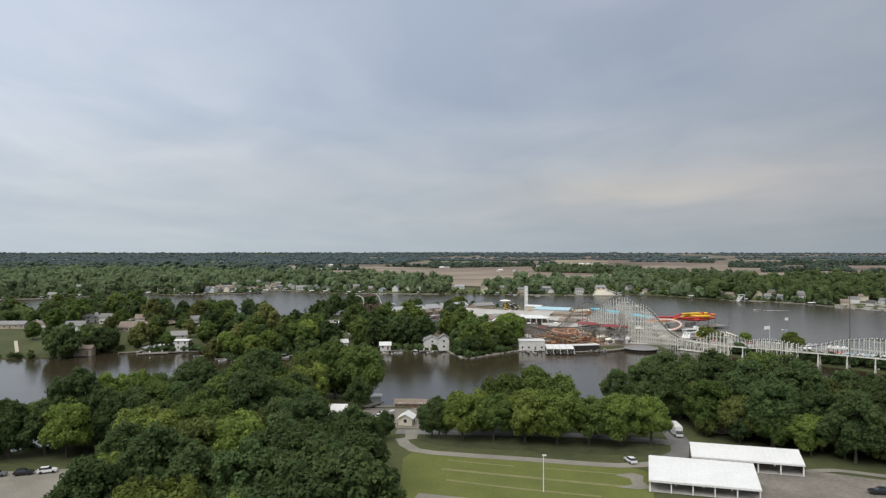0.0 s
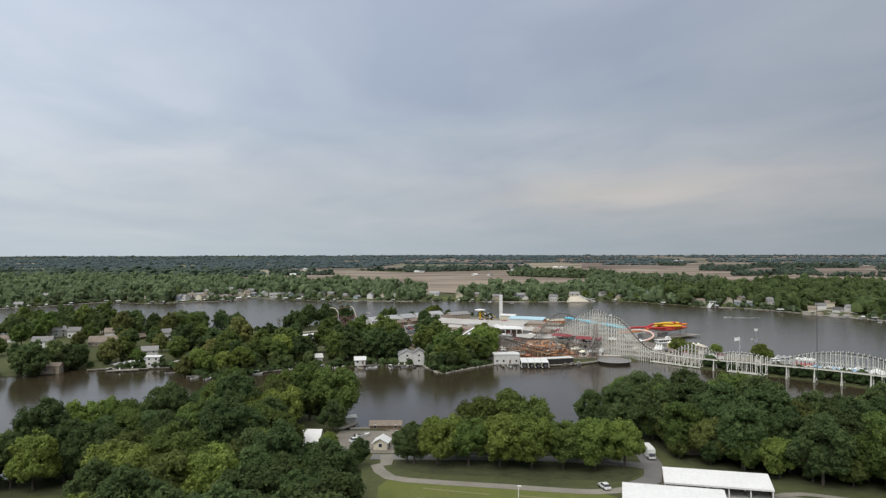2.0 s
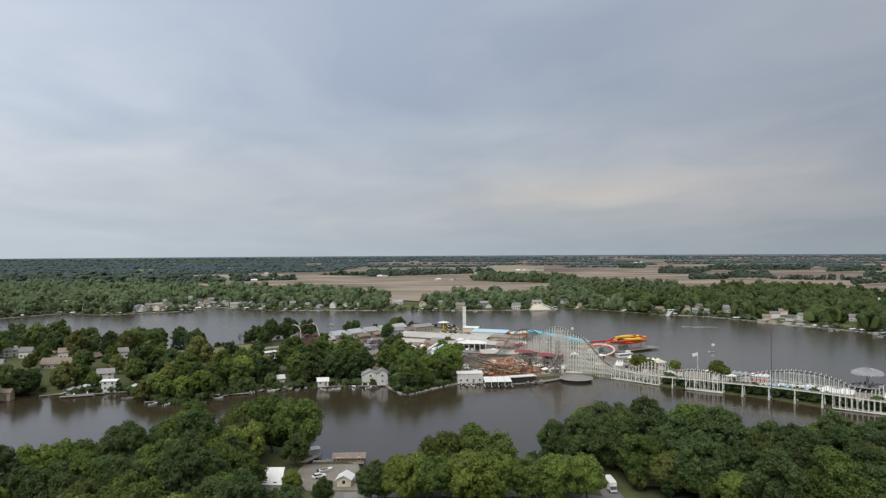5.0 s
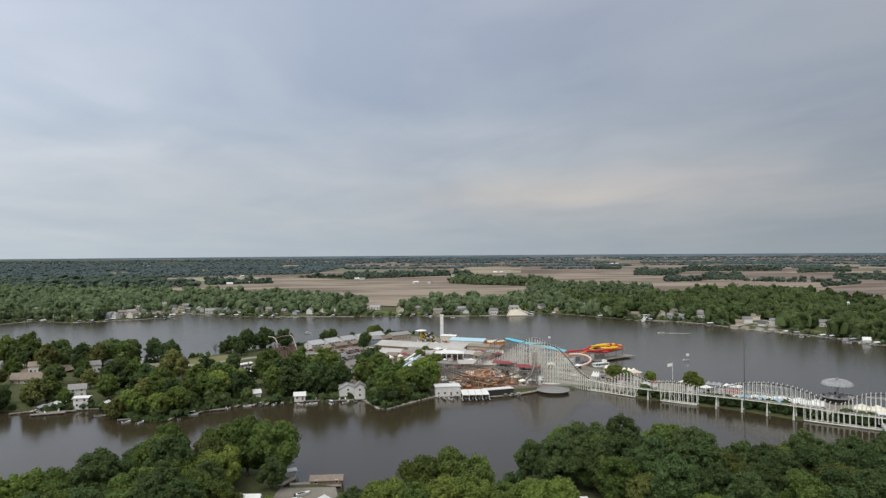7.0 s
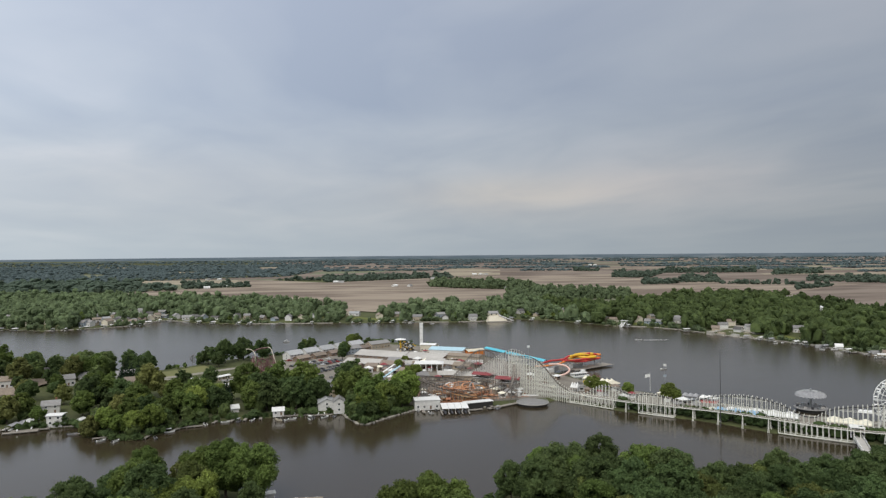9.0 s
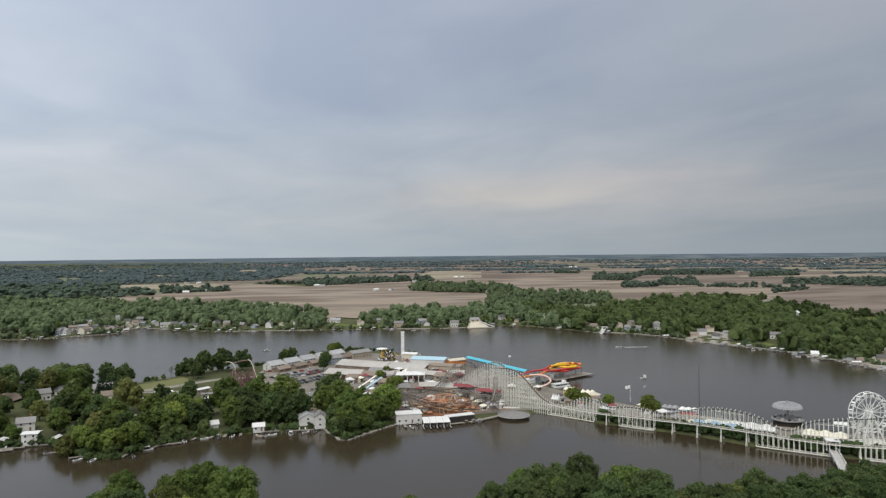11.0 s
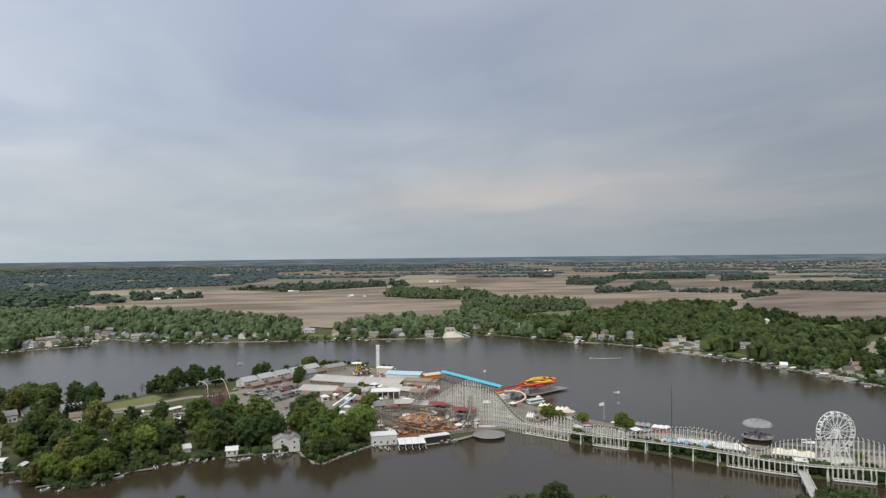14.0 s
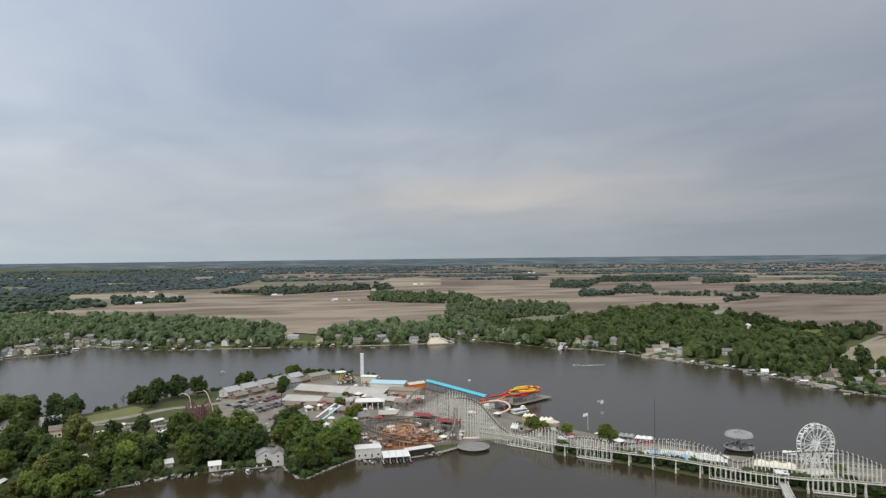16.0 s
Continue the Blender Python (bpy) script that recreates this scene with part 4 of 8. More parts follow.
# ---- rust-coloured mine ride ----
def mine_ride(x, y, rz):
    t = thing("mine_ride", "rust-orange timber mine ride mound with stepped roofs", "park ride", x, y, 1.6, rz)
    rng = random.Random(3)
    for i in range(120):
        a, b = rng.uniform(-19, 21), rng.uniform(-16, 15)
        h = 1.6 + 3.6 * max(0, 1 - (a / 20) ** 2 - (b / 18) ** 2) * rng.uniform(0.5, 1.1)
        w, d = rng.uniform(1.5, 4.6), rng.uniform(1.3, 3.2)
        g = Geo()
        for s in (-1, 1):
            for u in (-1, 1):
                g.beam((a + s * w * 0.42, b + u * d * 0.42, 0), (a + s * w * 0.42, b + u * d * 0.42, h), 0.22)
        tilt = rng.uniform(-0.6, 0.6)
        g.add([(a - w / 2, b - d / 2, h - tilt), (a + w / 2, b - d / 2, h - tilt * 0.4), (a + w / 2, b + d / 2, h + tilt), (a - w / 2, b + d / 2, h + tilt * 0.5),
               (a - w / 2, b - d / 2, h - tilt + 0.2), (a + w / 2, b - d / 2, h - tilt * 0.4 + 0.2), (a + w / 2, b + d / 2, h + tilt + 0.2), (a - w / 2, b + d / 2, h + tilt * 0.5 + 0.2)],
              [(3, 2, 1, 0), (4, 5, 6, 7), (0, 1, 5, 4), (1, 2, 6, 5), (2, 3, 7, 6), (3, 0, 4, 7)])
        part("roof_panel", g, (RUST, RUST, RUST, TAN, RUST, BROWN_WALL, RUST, CREAM)[i % 8], t)
    part("base", Geo().box(0, 0, 0, 38, 31, 0.9), RUST, t)
    for k in range(7):
        tr = Geo()
        wide = (15, 11, 7, 17, 13, 9, 5)[k]
        loop = [(math.cos(a) * wide + 2.4 * math.sin(3 * a + k), math.sin(a) * (wide - 2) + 1.5 * math.cos(2 * a + k), 3.6 + 0.5 * k + 1.8 * math.sin(2 * a + 1.3 * k)) for a in np.linspace(0, 2 * math.pi, 40)]
        for p, q in zip(loop, loop[1:]):
            tr.beam(p, q, 0.9, 0.22)
            tr.beam((p[0], p[1], 0), p, 0.2)
        part("track", tr, (RUST, BROWN_TIMBER, RUST, BROWN_WALL)[k % 4], t)
    return t


mine_ride(83.7, 416.5, -8)

# ---- slides on the far pier ----
def water_slides():
    t = thing("water_slides", "red, orange and yellow looping water slides on grey steel posts", "water slide", 185, 500, 0)
    runs = ((RED, [(-28, -18, 9.0), (-18, -12, 9.8), (-6, -5, 9.4), (2, 1, 10.8), (12, 6, 10.0), (22, 12, 10.6), (28, 13, 9.4), (27, 17, 8.4), (20, 18, 7.6), (10, 15, 7.2), (4, 11, 6.8)], 0.7),
            (RED, [(-8, -10, 9.2), (4, -6, 8.6), (14, 0, 8.4), (24, 4, 7.6), (28, 7, 7.2), (30, 11, 7.4)], 0.7),
            (RED, [(14, 2, 6.2), (21, 7, 6.0), (27, 12, 6.0), (30, 15, 6.4)], 0.7),
            (ORANGE, [(-32, -22, 8.0), (-22, -18, 7.4), (-12, -14, 7.8), (-4, -8, 8.6), (4, -3, 7.6), (12, 0, 8.4), (22, 5, 7.4), (27, 10, 7.6)], 0.7),
            (YELLOW, [(2, 0, 11), (12, 4, 11), (20, 9, 10), (18, 15, 9), (8, 13, 8), (4, 7, 7.5), (10, 3, 7), (18, 6, 6.5), (25, 9, 6.5), (30, 12, 7), (28, 16, 6.5)], 0.7),
            (YELLOW, [(17 + 8.5 * math.cos(a), 8 + 6.5 * math.sin(a), 10.6 - 0.30 * a) for a in np.linspace(0.4, 8.6, 22)], 0.85),
            (ORANGE, [(26 + 5.0 * math.cos(a), 12 + 4.5 * math.sin(a), 9.4 - 0.35 * a) for a in np.linspace(-1.2, 5.6, 18)], 0.8),
            (RED, [(8 + 9.0 * math.cos(a), 3 + 6.0 * math.sin(a), 8.6 - 0.32 * a) for a in np.linspace(2.2, 8.0, 18)], 0.75),
            (PINK, [(-24, -26, 9.6), (-17, -26, 9.5), (-12, -30, 8.5), (-12, -36, 6.5), (-17, -39, 4.5), (-22, -37, 3.2)], 0.7))
    for m, line, r in runs:
        part("flume", Geo().tube(smooth_line(line, 1.6), r, 8), m, t, smooth=True)
    for x, y, h in ((-26, -18, 10), (-12, -8, 10), (2, 2, 9), (14, 7, 9), (26, 11, 8), (33, 15, 6.5), (20, 16, 6.5), (8, 12, 6.5), (-14, -30, 6)):
        g = Geo().tube([(x, y, -1), (x, y, h)], 0.28, 6)
        g.beam((x - 1.4, y, h - 0.4), (x + 1.4, y, h - 0.4), 0.25)
        part("post", g, STEEL, t)
    return t


water_slides()
slide_hall = thing("slide_building", "white and grey platform building under the slides", "building", 178, 496, 0, 28)
for i in range(5):
    part("platform", Geo().box(-14 + 8 * i, (i % 2) * 3, 1.35, 6.5, 7, 2.6 + (i % 3) * 0.8), (WHITE, STEEL, CONCRETE)[i % 3], slide_hall)
    part("railing", Geo().box(-14 + 8 * i, (i % 2) * 3 - 3.5, 4.4 + (i % 3) * 0.8, 6.5, 0.08, 0.9), WHITE, slide_hall)


def pier(label, x, y, rz, length, width, z=1.0):
    t = thing("pier", label, "pier", x, y, 0, rz)
    deck = Geo().box(0, 0, z, length, width, 0.12)
    part("deck", deck, TIMBER, t)
    for s in (-1, 1):
        part("stringer", Geo().box(0, s * width * 0.4, z - 0.25, length, 0.2, 0.24), TIMBER, t)
    m = max(2, int(length / 4))
    for i in range(m + 1):
        for s in (-1, 1):
            part("post", Geo().tube([(-length / 2 + length * i / m, s * width * 0.45, -1.5), (-length / 2 + length * i / m, s * width * 0.45, z + 0.5)], 0.13, 6), TIMBER, t)
    return t


pier("grey timber pier under the water slides", 205, 507, 28, 44, 12, 1.2)


def canopy_slide(x0, y0, z0, x1, y1, z1):
    """The long turquoise covered chute."""
    dx_, dy_ = x1 - x0, y1 - y0
    n = math.hypot(dx_, dy_)
    t = thing("covered_chute", "long turquoise roofed chute on posts", "water slide", x0, y0, 0, math.degrees(math.atan2(dy_, dx_)))
    g = Geo()
    k = 14
    prof = [(-2.6, 0), (-1.6, 0.9), (0, 1.25), (1.6, 0.9), (2.6, 0)]
    for i in range(k + 1):
        x, z = n * i / k, z0 + (z1 - z0) * i / k
        g.v += [(x, y, z + h) for y, h in prof] + [(x, y, z + h - 0.15) for y, h in prof]
    for i in range(k):
        a = i * 10
        for j in range(4):
            g.f += [(a + j, a + 10 + j, a + 11 + j, a + j + 1), (a + 5 + j, a + 6 + j, a + 16 + j, a + 15 + j)]
        g.f += [(a, a + 5, a + 15, a + 10), (a + 4, a + 14, a + 19, a + 9)]
    part("canopy", g, ROOF_TEAL, t)
    for i in range(0, k + 1, 2):
        for s in (-1, 1):
            part("post", Geo().beam((n * i / k, s * 2.2, 0), (n * i / k, s * 2.2, z0 + (z1 - z0) * i / k), 0.25), STEEL, t)
    part("chute", Geo().beam((0, 0, z0 - 1.2), (n, 0, z1 - 1.2), 3.4, 0.5), STEEL, t)


canopy_slide(139.4, 571.5, 9, 167.3, 497.6, 8)

# ---- umbrella ride, wheel, tower ----
def umbrella_ride(x, y):
    t = thing("umbrella_ride", "grey scalloped umbrella canopy over a round deck on the water", "park ride", x, y, 0)
    n, g = 28, Geo()
    R, H, Z = 8.0, 2.7, 8.8
    rings = [(0.4, H), (2.8, H * 0.93), (5.2, H * 0.74), (7.3, H * 0.40), (R, 0.0)]
    for r, h in rings:
        for j in range(n * 2):
            a = math.pi * j / n
            lift = 0.0 if j % 2 else -0.45 * (r / R)
            g.v.append((r * math.cos(a), r * math.sin(a), Z + h + lift))
    m = n * 2
    for i in range(len(rings) - 1):
        for j in range(m):
            a, b = i * m + j, i * m + (j + 1) % m
            g.f.append((a + m, b + m, b, a))
    part("canopy", g, GREY_FABRIC, t, "pale grey ribbed fabric canopy")
    for j in range(n):
        a = 2 * math.pi * j / n
        part("rib", Geo().tube([(r * math.cos(a) * 1.003, r * math.sin(a) * 1.003, Z + h + 0.12) for r, h in rings], 0.07, 4), STEEL, t)
    part("mast", Geo().tube([(0, 0, -1), (0, 0, Z + H + 1.0)], [0.8, 0.45], 8), STEEL, t)
    part("deck", Geo().lathe([(7.9, 1.7), (8.6, 1.8), (8.6, 2.2), (8.0, 2.25), (0.8, 2.3)], 28), ROOF_GREY, t)
    # solid dark drum painted for the shade in the space below the deck
    part("skirt", Geo().lathe([(7.4, -1), (7.4, 1.69)], 24), DARK, t, "dark skirt standing for the shade beneath the deck")
    for j in range(12):
        a = 2 * math.pi * j / 12
        part("seat", Geo().box(6.5 * math.cos(a), 6.5 * math.sin(a), 2.28, 1.6, 1.2, 1.0, math.degrees(a)), (STEEL, CONCRETE, DARK_STEEL)[j % 3], t)


umbrella_ride(270, 345)


def big_wheel(x, y, hub, R, rz):
    t = thing("ferris_wheel", "white steel Ferris wheel with gondolas on splayed legs", "ferris wheel", x, y, 1.5, rz)
    n = 16
    for s in (-1, 1):
        ring, inner = Geo(), Geo()
        pts = [(R * math.cos(2 * math.pi * j / 48), s * 1.5, hub + R * math.sin(2 * math.pi * j / 48)) for j in range(49)]
        ring.tube(pts, 0.20, 6, cap=False)
        inner.tube([(px * 0.80, py, hub + (pz - hub) * 0.80) for px, py, pz in pts], 0.13, 5, cap=False)
        part("rim", ring, WHITE, t)
        part("inner_ring", inner, WHITE, t)
        for j in range(n):
            a = 2 * math.pi * j / n
            part("spoke", Geo().beam((0.6 * math.cos(a), s * 1.2, hub + 0.6 * math.sin(a)), (R * math.cos(a), s * 1.5, hub + R * math.sin(a)), 0.22), WHITE, t)
        for u in (-1, 1):
            part("leg", Geo().beam((u * R * 0.62, s * 3.6, 0), (u * 0.3, s * 1.9, hub), 0.55), WHITE, t)
        part("leg_tie", Geo().beam((-R * 0.36, s * 2.9, hub * 0.42), (R * 0.36, s * 2.9, hub * 0.42), 0.3), WHITE, t)
    part("hub", Geo().beam((0, -2.2, hub), (0, 2.2, hub), 1.4), WHITE, t)
    for j in range(n):
        a = 2 * math.pi * (j + 0.5) / n
        cx, cz = R * math.cos(a), hub + R * math.sin(a)
        part("crossbar", Geo().beam((cx, -1.5, cz), (cx, 1.5, cz), 0.16), WHITE, t)
        g = Geo().lathe([(0.5, -2.3), (0.95, -2.0), (1.0, -1.3), (0.9, -1.25)], 8)
        g.lathe([(1.05, -0.25), (0.6, 0.05), (0.1, 0.15)], 8)
        for u in (-1, 1):
            g.beam((u * 0.8, 0, -1.3), (u * 0.8, 0, -0.2), 0.1)
        o = part("gondola", g, WHITE, t)
        o.location = (cx, 0, cz)
    part("platform", Geo().box(0, 0, 0, R * 1.5, 10, 0.8), WHITE_WOOD, t)


big_wheel(276, 294, 15.2, 9.9, -4)


def drop_tower(x, y, h):
    t = thing("tower", "slim white square tower standing over the roofs", "tower", x, y, 1.5)
    g = Geo().box(0, 0, 0, 2.8, 2.8, h)
    part("shaft", g, WHITE, t)
    part("cap", Geo().box(0, 0, h + 0.003, 3.3, 3.3, 0.6), WHITE, t)
    for z in (h * 0.3, h * 0.55, h * 0.8):
        part("band", Geo().box(0, 0, z, 2.95, 2.95, 0.25), CONCRETE, t)


drop_tower(95, 650, 21.6)


def checker_ride(x, y):
    t = thing("checkered_ride", "yellow and black checkered ride under a white disc roof", "park ride", x, y, 1.5)
    part("roof", Geo().lathe([(4.8, 10.4), (5.1, 10.6), (4.6, 11.0), (1.0, 11.6)], 20), WHITE, t)
    part("mast", Geo().tube([(0, 0, 0), (0, 0, 11.2)], 0.7, 8), YELLOW, t)
    rng = random.Random(9)
    for i in range(76):
        a, h = rng.uniform(0, 6.28), rng.uniform(1.0, 7.0)
        r = rng.uniform(1.5, 10.5) * (1.1 - h / 16)
        part("panel", Geo().box(r * math.cos(a) + 5, r * math.sin(a), h, 1.2, 1.2, 0.9, rng.uniform(0, 90)), (DARK, YELLOW, WHITE, DARK_STEEL)[i % 4], t)
    for i in range(6):
        a = i * 1.05
        part("post", Geo().beam((7 * math.cos(a) + 4, 7 * math.sin(a), 0), (5 * math.cos(a) + 4, 5 * math.sin(a), 8), 0.3), DARK_STEEL, t)


checker_ride(72, 622)


def loop_coaster(x, y, h):
    """Compact steel coaster: a thicket of maroon posts with a pale track looping over the top."""
    t = thing("steel_coaster", "compact maroon steel roller coaster with a pale looping track", "roller coaster", x, y, 1.5)
    rng = random.Random(4)
    for i in range(80):
        a, b = rng.uniform(-9, 9), rng.uniform(-8, 8)
        hh = h * rng.uniform(0.35, 0.78)
        part("post", Geo().tube([(a, b, 0), (a, b, hh)], 0.20, 6), MAROON, t)
        if i % 2:
            part("brace", Geo().beam((a, b, hh * 0.25), (a + rng.choice((-4, 4)), b + rng.uniform(-2, 2), hh * 0.75), 0.22), MAROON, t)
    pale = [(-5, -4, h * 0.66), (-5, -4, h * 0.84), (-7, -3, h * 0.95), (-10, -2, h * 0.98), (-11, -1, h * 0.96)]
    part("track", Geo().tube(smooth_line([(3, 2, h * 1.0), (5, 1, h * 0.95), (7, 0, h * 0.75), (9, -2, h * 0.5), (11, -3, h * 0.30)], 1.0), 0.30, 6), CREAM, t)
    part("track", Geo().tube(smooth_line(pale, 1.0), 0.28, 6), CREAM, t)
    part("top_track", Geo().tube(smooth_line([(-6, -2, h * 0.92), (-2, 2, h * 0.96), (3, 2, h * 0.98)], 1.0), 0.4, 6), MAROON, t)
    loops = [(9 * math.cos(a), 7 * math.sin(a), h * (0.42 + 0.14 * math.sin(2 * a))) for a in np.linspace(0, 6.28, 36)]
    part("lower_track", Geo().tube(loops, 0.38, 5), MAROON, t)
    loops = [(7 * math.cos(a), 8 * math.sin(a), h * (0.62 + 0.12 * math.sin(3 * a))) for a in np.linspace(0, 6.28, 36)]
    part("upper_track", Geo().tube(loops, 0.38, 5), MAROON, t)


loop_coaster(-38, 488, 25)

# ---- floating disc stage, masts ----
def round_stage(x, y):
    t = thing("round_stage", "round grey deck on the water with a dark skirt", "deck", x, y, 0)
    part("deck", Geo().lathe([(9.0, 1.2), (9.4, 1.3), (9.4, 1.75), (8.9, 1.8), (0.5, 1.85)], 32), ROOF_GREY, t)
    part("rim", Geo().lathe([(9.45, 1.35), (9.6, 1.4), (9.6, 1.7), (9.45, 1.75)], 32), CONCRETE, t)
    part("skirt", Geo().lathe([(8.4, -1.0), (8.9, 1.19)], 32), DARK, t)
    for j in range(24):
        a = 2 * math.pi * j / 24
        part("railing_post", Geo().beam((9.0 * math.cos(a), 9.0 * math.sin(a), 1.8), (9.0 * math.cos(a), 9.0 * math.sin(a), 2.8), 0.09), STEEL, t)
    ring = [(9.0 * math.cos(a), 9.0 * math.sin(a), 2.8) for a in np.linspace(0, 2 * math.pi, 33)]
    part("handrail", Geo().tube(ring, 0.06, 4), STEEL, t)


round_stage(123.6, 393.9)


def mast(label, x, y, h, r, material, base=1.5, flag=False, discs=()):
    t = thing("flagpole" if flag else "mast", label, "flagpole" if flag else "mast", x, y, base)
    part("pole", Geo().tube([(0, 0, 0), (0, 0, h)], [r, r * 0.5], 6), material, t)
    if flag:
        g = Geo()
        for i in range(7):
            for z in (h - 0.2, h - 2.2):
                g.v.append((-0.55 * i, 0.18 * math.sin(i * 1.2), z - 0.06 * i))
        for i in range(6):
            g.f.append((2 * i, 2 * i + 1, 2 * i + 3, 2 * i + 2))
        o = part("flag", g, WHITE, t)
        o.modifiers.new("thickness", "SOLIDIFY").thickness = 0.03
    for z in discs:
        part("sign_disc", Geo().box(0, -0.2, z, 2.0, 0.3, 1.6), BLUE_GREY if z < h * 0.6 else WHITE, t)
    return t


mast("tall thin dark mast at the water's edge", 198, 318, 38, 0.22, DARK_STEEL)
mast("white flagpole with a pale flag", 206, 409, 11, 0.16, WHITE, flag=True)
mast("slim grey mast with two square signs", 224, 424, 15, 0.14, STEEL, discs=(5.5, 12.5))
mast("grey pole with a lamp box on top", 164, 532, 14, 0.16, STEEL, discs=(12.4,))

# ---- footbridge from the point to the near shore ----
def footbridge(x0, y0, x1, y1):
    n = math.hypot(x1 - x0, y1 - y0)
    t = thing("footbridge", "grey footbridge with white railings and a white gateway", "bridge", x0, y0, 0, math.degrees(math.atan2(y1 - y0, x1 - x0)))
    deck = Geo().box(n / 2, 0, 3.0, n, 3.4, 0.14)
    part("deck", deck, CONCRETE, t)
    for s in (-1, 1):
        part("girder", Geo().box(n / 2, s * 1.6, 2.3, n, 0.3, 0.68), WHITE, t)
        part("top_rail", Geo().beam((0, s * 1.75, 4.3), (n, s * 1.75, 4.3), 0.14), WHITE, t)
        part("mid_rail", Geo().beam((0, s * 1.75, 3.7), (n, s * 1.75, 3.7), 0.10), WHITE, t)
        for i in range(int(n / 2.5)):
            part("baluster", Geo().beam((i * 2.5, s * 1.75, 3.0), (i * 2.5, s * 1.75, 4.3), 0.10), WHITE, t)
        for i in range(int(n / 14) + 1):
            part("pier", Geo().tube([(i * 14 + 1, s * 1.4, -2), (i * 14 + 1, s * 1.4, 2.3)], 0.28, 8), CONCRETE, t)
    for z, d in ((7.0, 5.0),):
        part("gateway", Geo().box(1.0, 0, z, 6.0, 6.2, 0.5).box(-1.6, -2.7, 2.5, 0.5, 0.5, 4.5).box(-1.6, 2.7, 2.5, 0.5, 0.5, 4.5).box(3.6, -2.7, 2.5, 0.5, 0.5, 4.5).box(3.6, 2.7, 2.5, 0.5, 0.5, 4.5), WHITE, t)
    part("arch", Geo().tube([(4.2, 2.2 * math.cos(a), 4.2 + 2.0 * math.sin(a)) for a in np.linspace(0, math.pi, 12)], 0.45, 6), DARK_STEEL, t)


footbridge(247.9, 286.1, 208.5, 226.7)

# ---- covered stalls, tents, awnings along the boardwalk ----
def tent(label, x, y, rz, sx, sy, eave, rise, material, wall=None):
    t = thing("tent" if wall is None else "stall", label, "tent" if wall is None else "stall", x, y, 1.5, rz)
    g = Geo()
    k = 3
    for i in range(k):
        cx = -sx / 2 + (i + 0.5) * sx / k
        w = sx / k / 2
        g.add([(cx - w, -sy / 2, eave), (cx + w, -sy / 2, eave), (cx + w, sy / 2, eave), (cx - w, sy / 2, eave), (cx, 0, eave + rise), (cx - w, -sy / 2, eave - 0.4), (cx + w, -sy / 2, eave - 0.4), (cx + w, sy / 2, eave - 0.4), (cx - w, sy / 2, eave - 0.4)],
              [(0, 1, 4), (1, 2, 4), (2, 3, 4), (3, 0, 4), (5, 6, 1, 0), (6, 7, 2, 1), (7, 8, 3, 2), (8, 5, 0, 3), (8, 7, 6, 5)])
    part("canopy", g, material, t)
    for i in range(k + 1):
        for s in (-1, 1):
            part("post", Geo().beam((-sx / 2 + sx * i / k, s * (sy / 2 - 0.1), 0), (-sx / 2 + sx * i / k, s * (sy / 2 - 0.1), eave), 0.16), WHITE, t)
    if wall is not None:
        part("counter", Geo().box(0, 0, 0, sx * 0.94, sy * 0.9, 1.1), wall, t)


tent("cream canvas tent on the boardwalk", 258.6, 302.7, -42, 20, 9, 3.2, 2.2, CANVAS)
tent("white canvas tent beside the pool", 233.6, 326.6, -43, 24, 11, 3.0, 2.2, WHITE)
tent("white canopy with blue sides over a pool", 221.9, 337.9, -40, 14, 8, 3.2, 1.2, WHITE, POOL)
tent("white and red canopy stall", 223.8, 371.1, -40, 10, 6, 3.0, 1.2, WHITE, RED)
tent("grey canopy stall near a mast", 210.9, 367.2, -40, 8, 6, 3.0, 1.0, STEEL, BROWN_WALL)
tent("small white kiosk roof behind the coaster", 279.7, 316.2, -40, 7, 6, 4.2, 1.0, WHITE)
tent("white peaked tent by the coaster", 159.5, 418.3, -40, 5, 5, 3.0, 3.0, WHITE)
pool_t = thing("pool", "pale blue pool tank beside the coaster", "pool", 218.9, 331.8, 1.5, -45)
part("tank", Geo().box(0, 0, 0, 26, 9, 1.5), WHITE, pool_t)
part("water_surface", Geo().box(0, 0, 1.503, 25, 8.2, 0.05), POOL, pool_t)
tent("pale blue striped tent roof along the boardwalk", 216.6, 333.8, -46, 25, 10, 2.8, 2.4, POOL)
tent("cream canopy stall behind the coaster track", 186.5, 431.0, -30, 9, 7, 3.2, 1.8, CANVAS, TAN)
tent("yellow and cream canopy near the water slides", 180.0, 445.0, -35, 8, 6, 3.0, 1.6, CANVAS, YELLOW)
tent("grey canopy by the dark mast", 216.5, 379.0, -40, 9, 6, 3.0, 1.4, GREY_FABRIC, TAN)
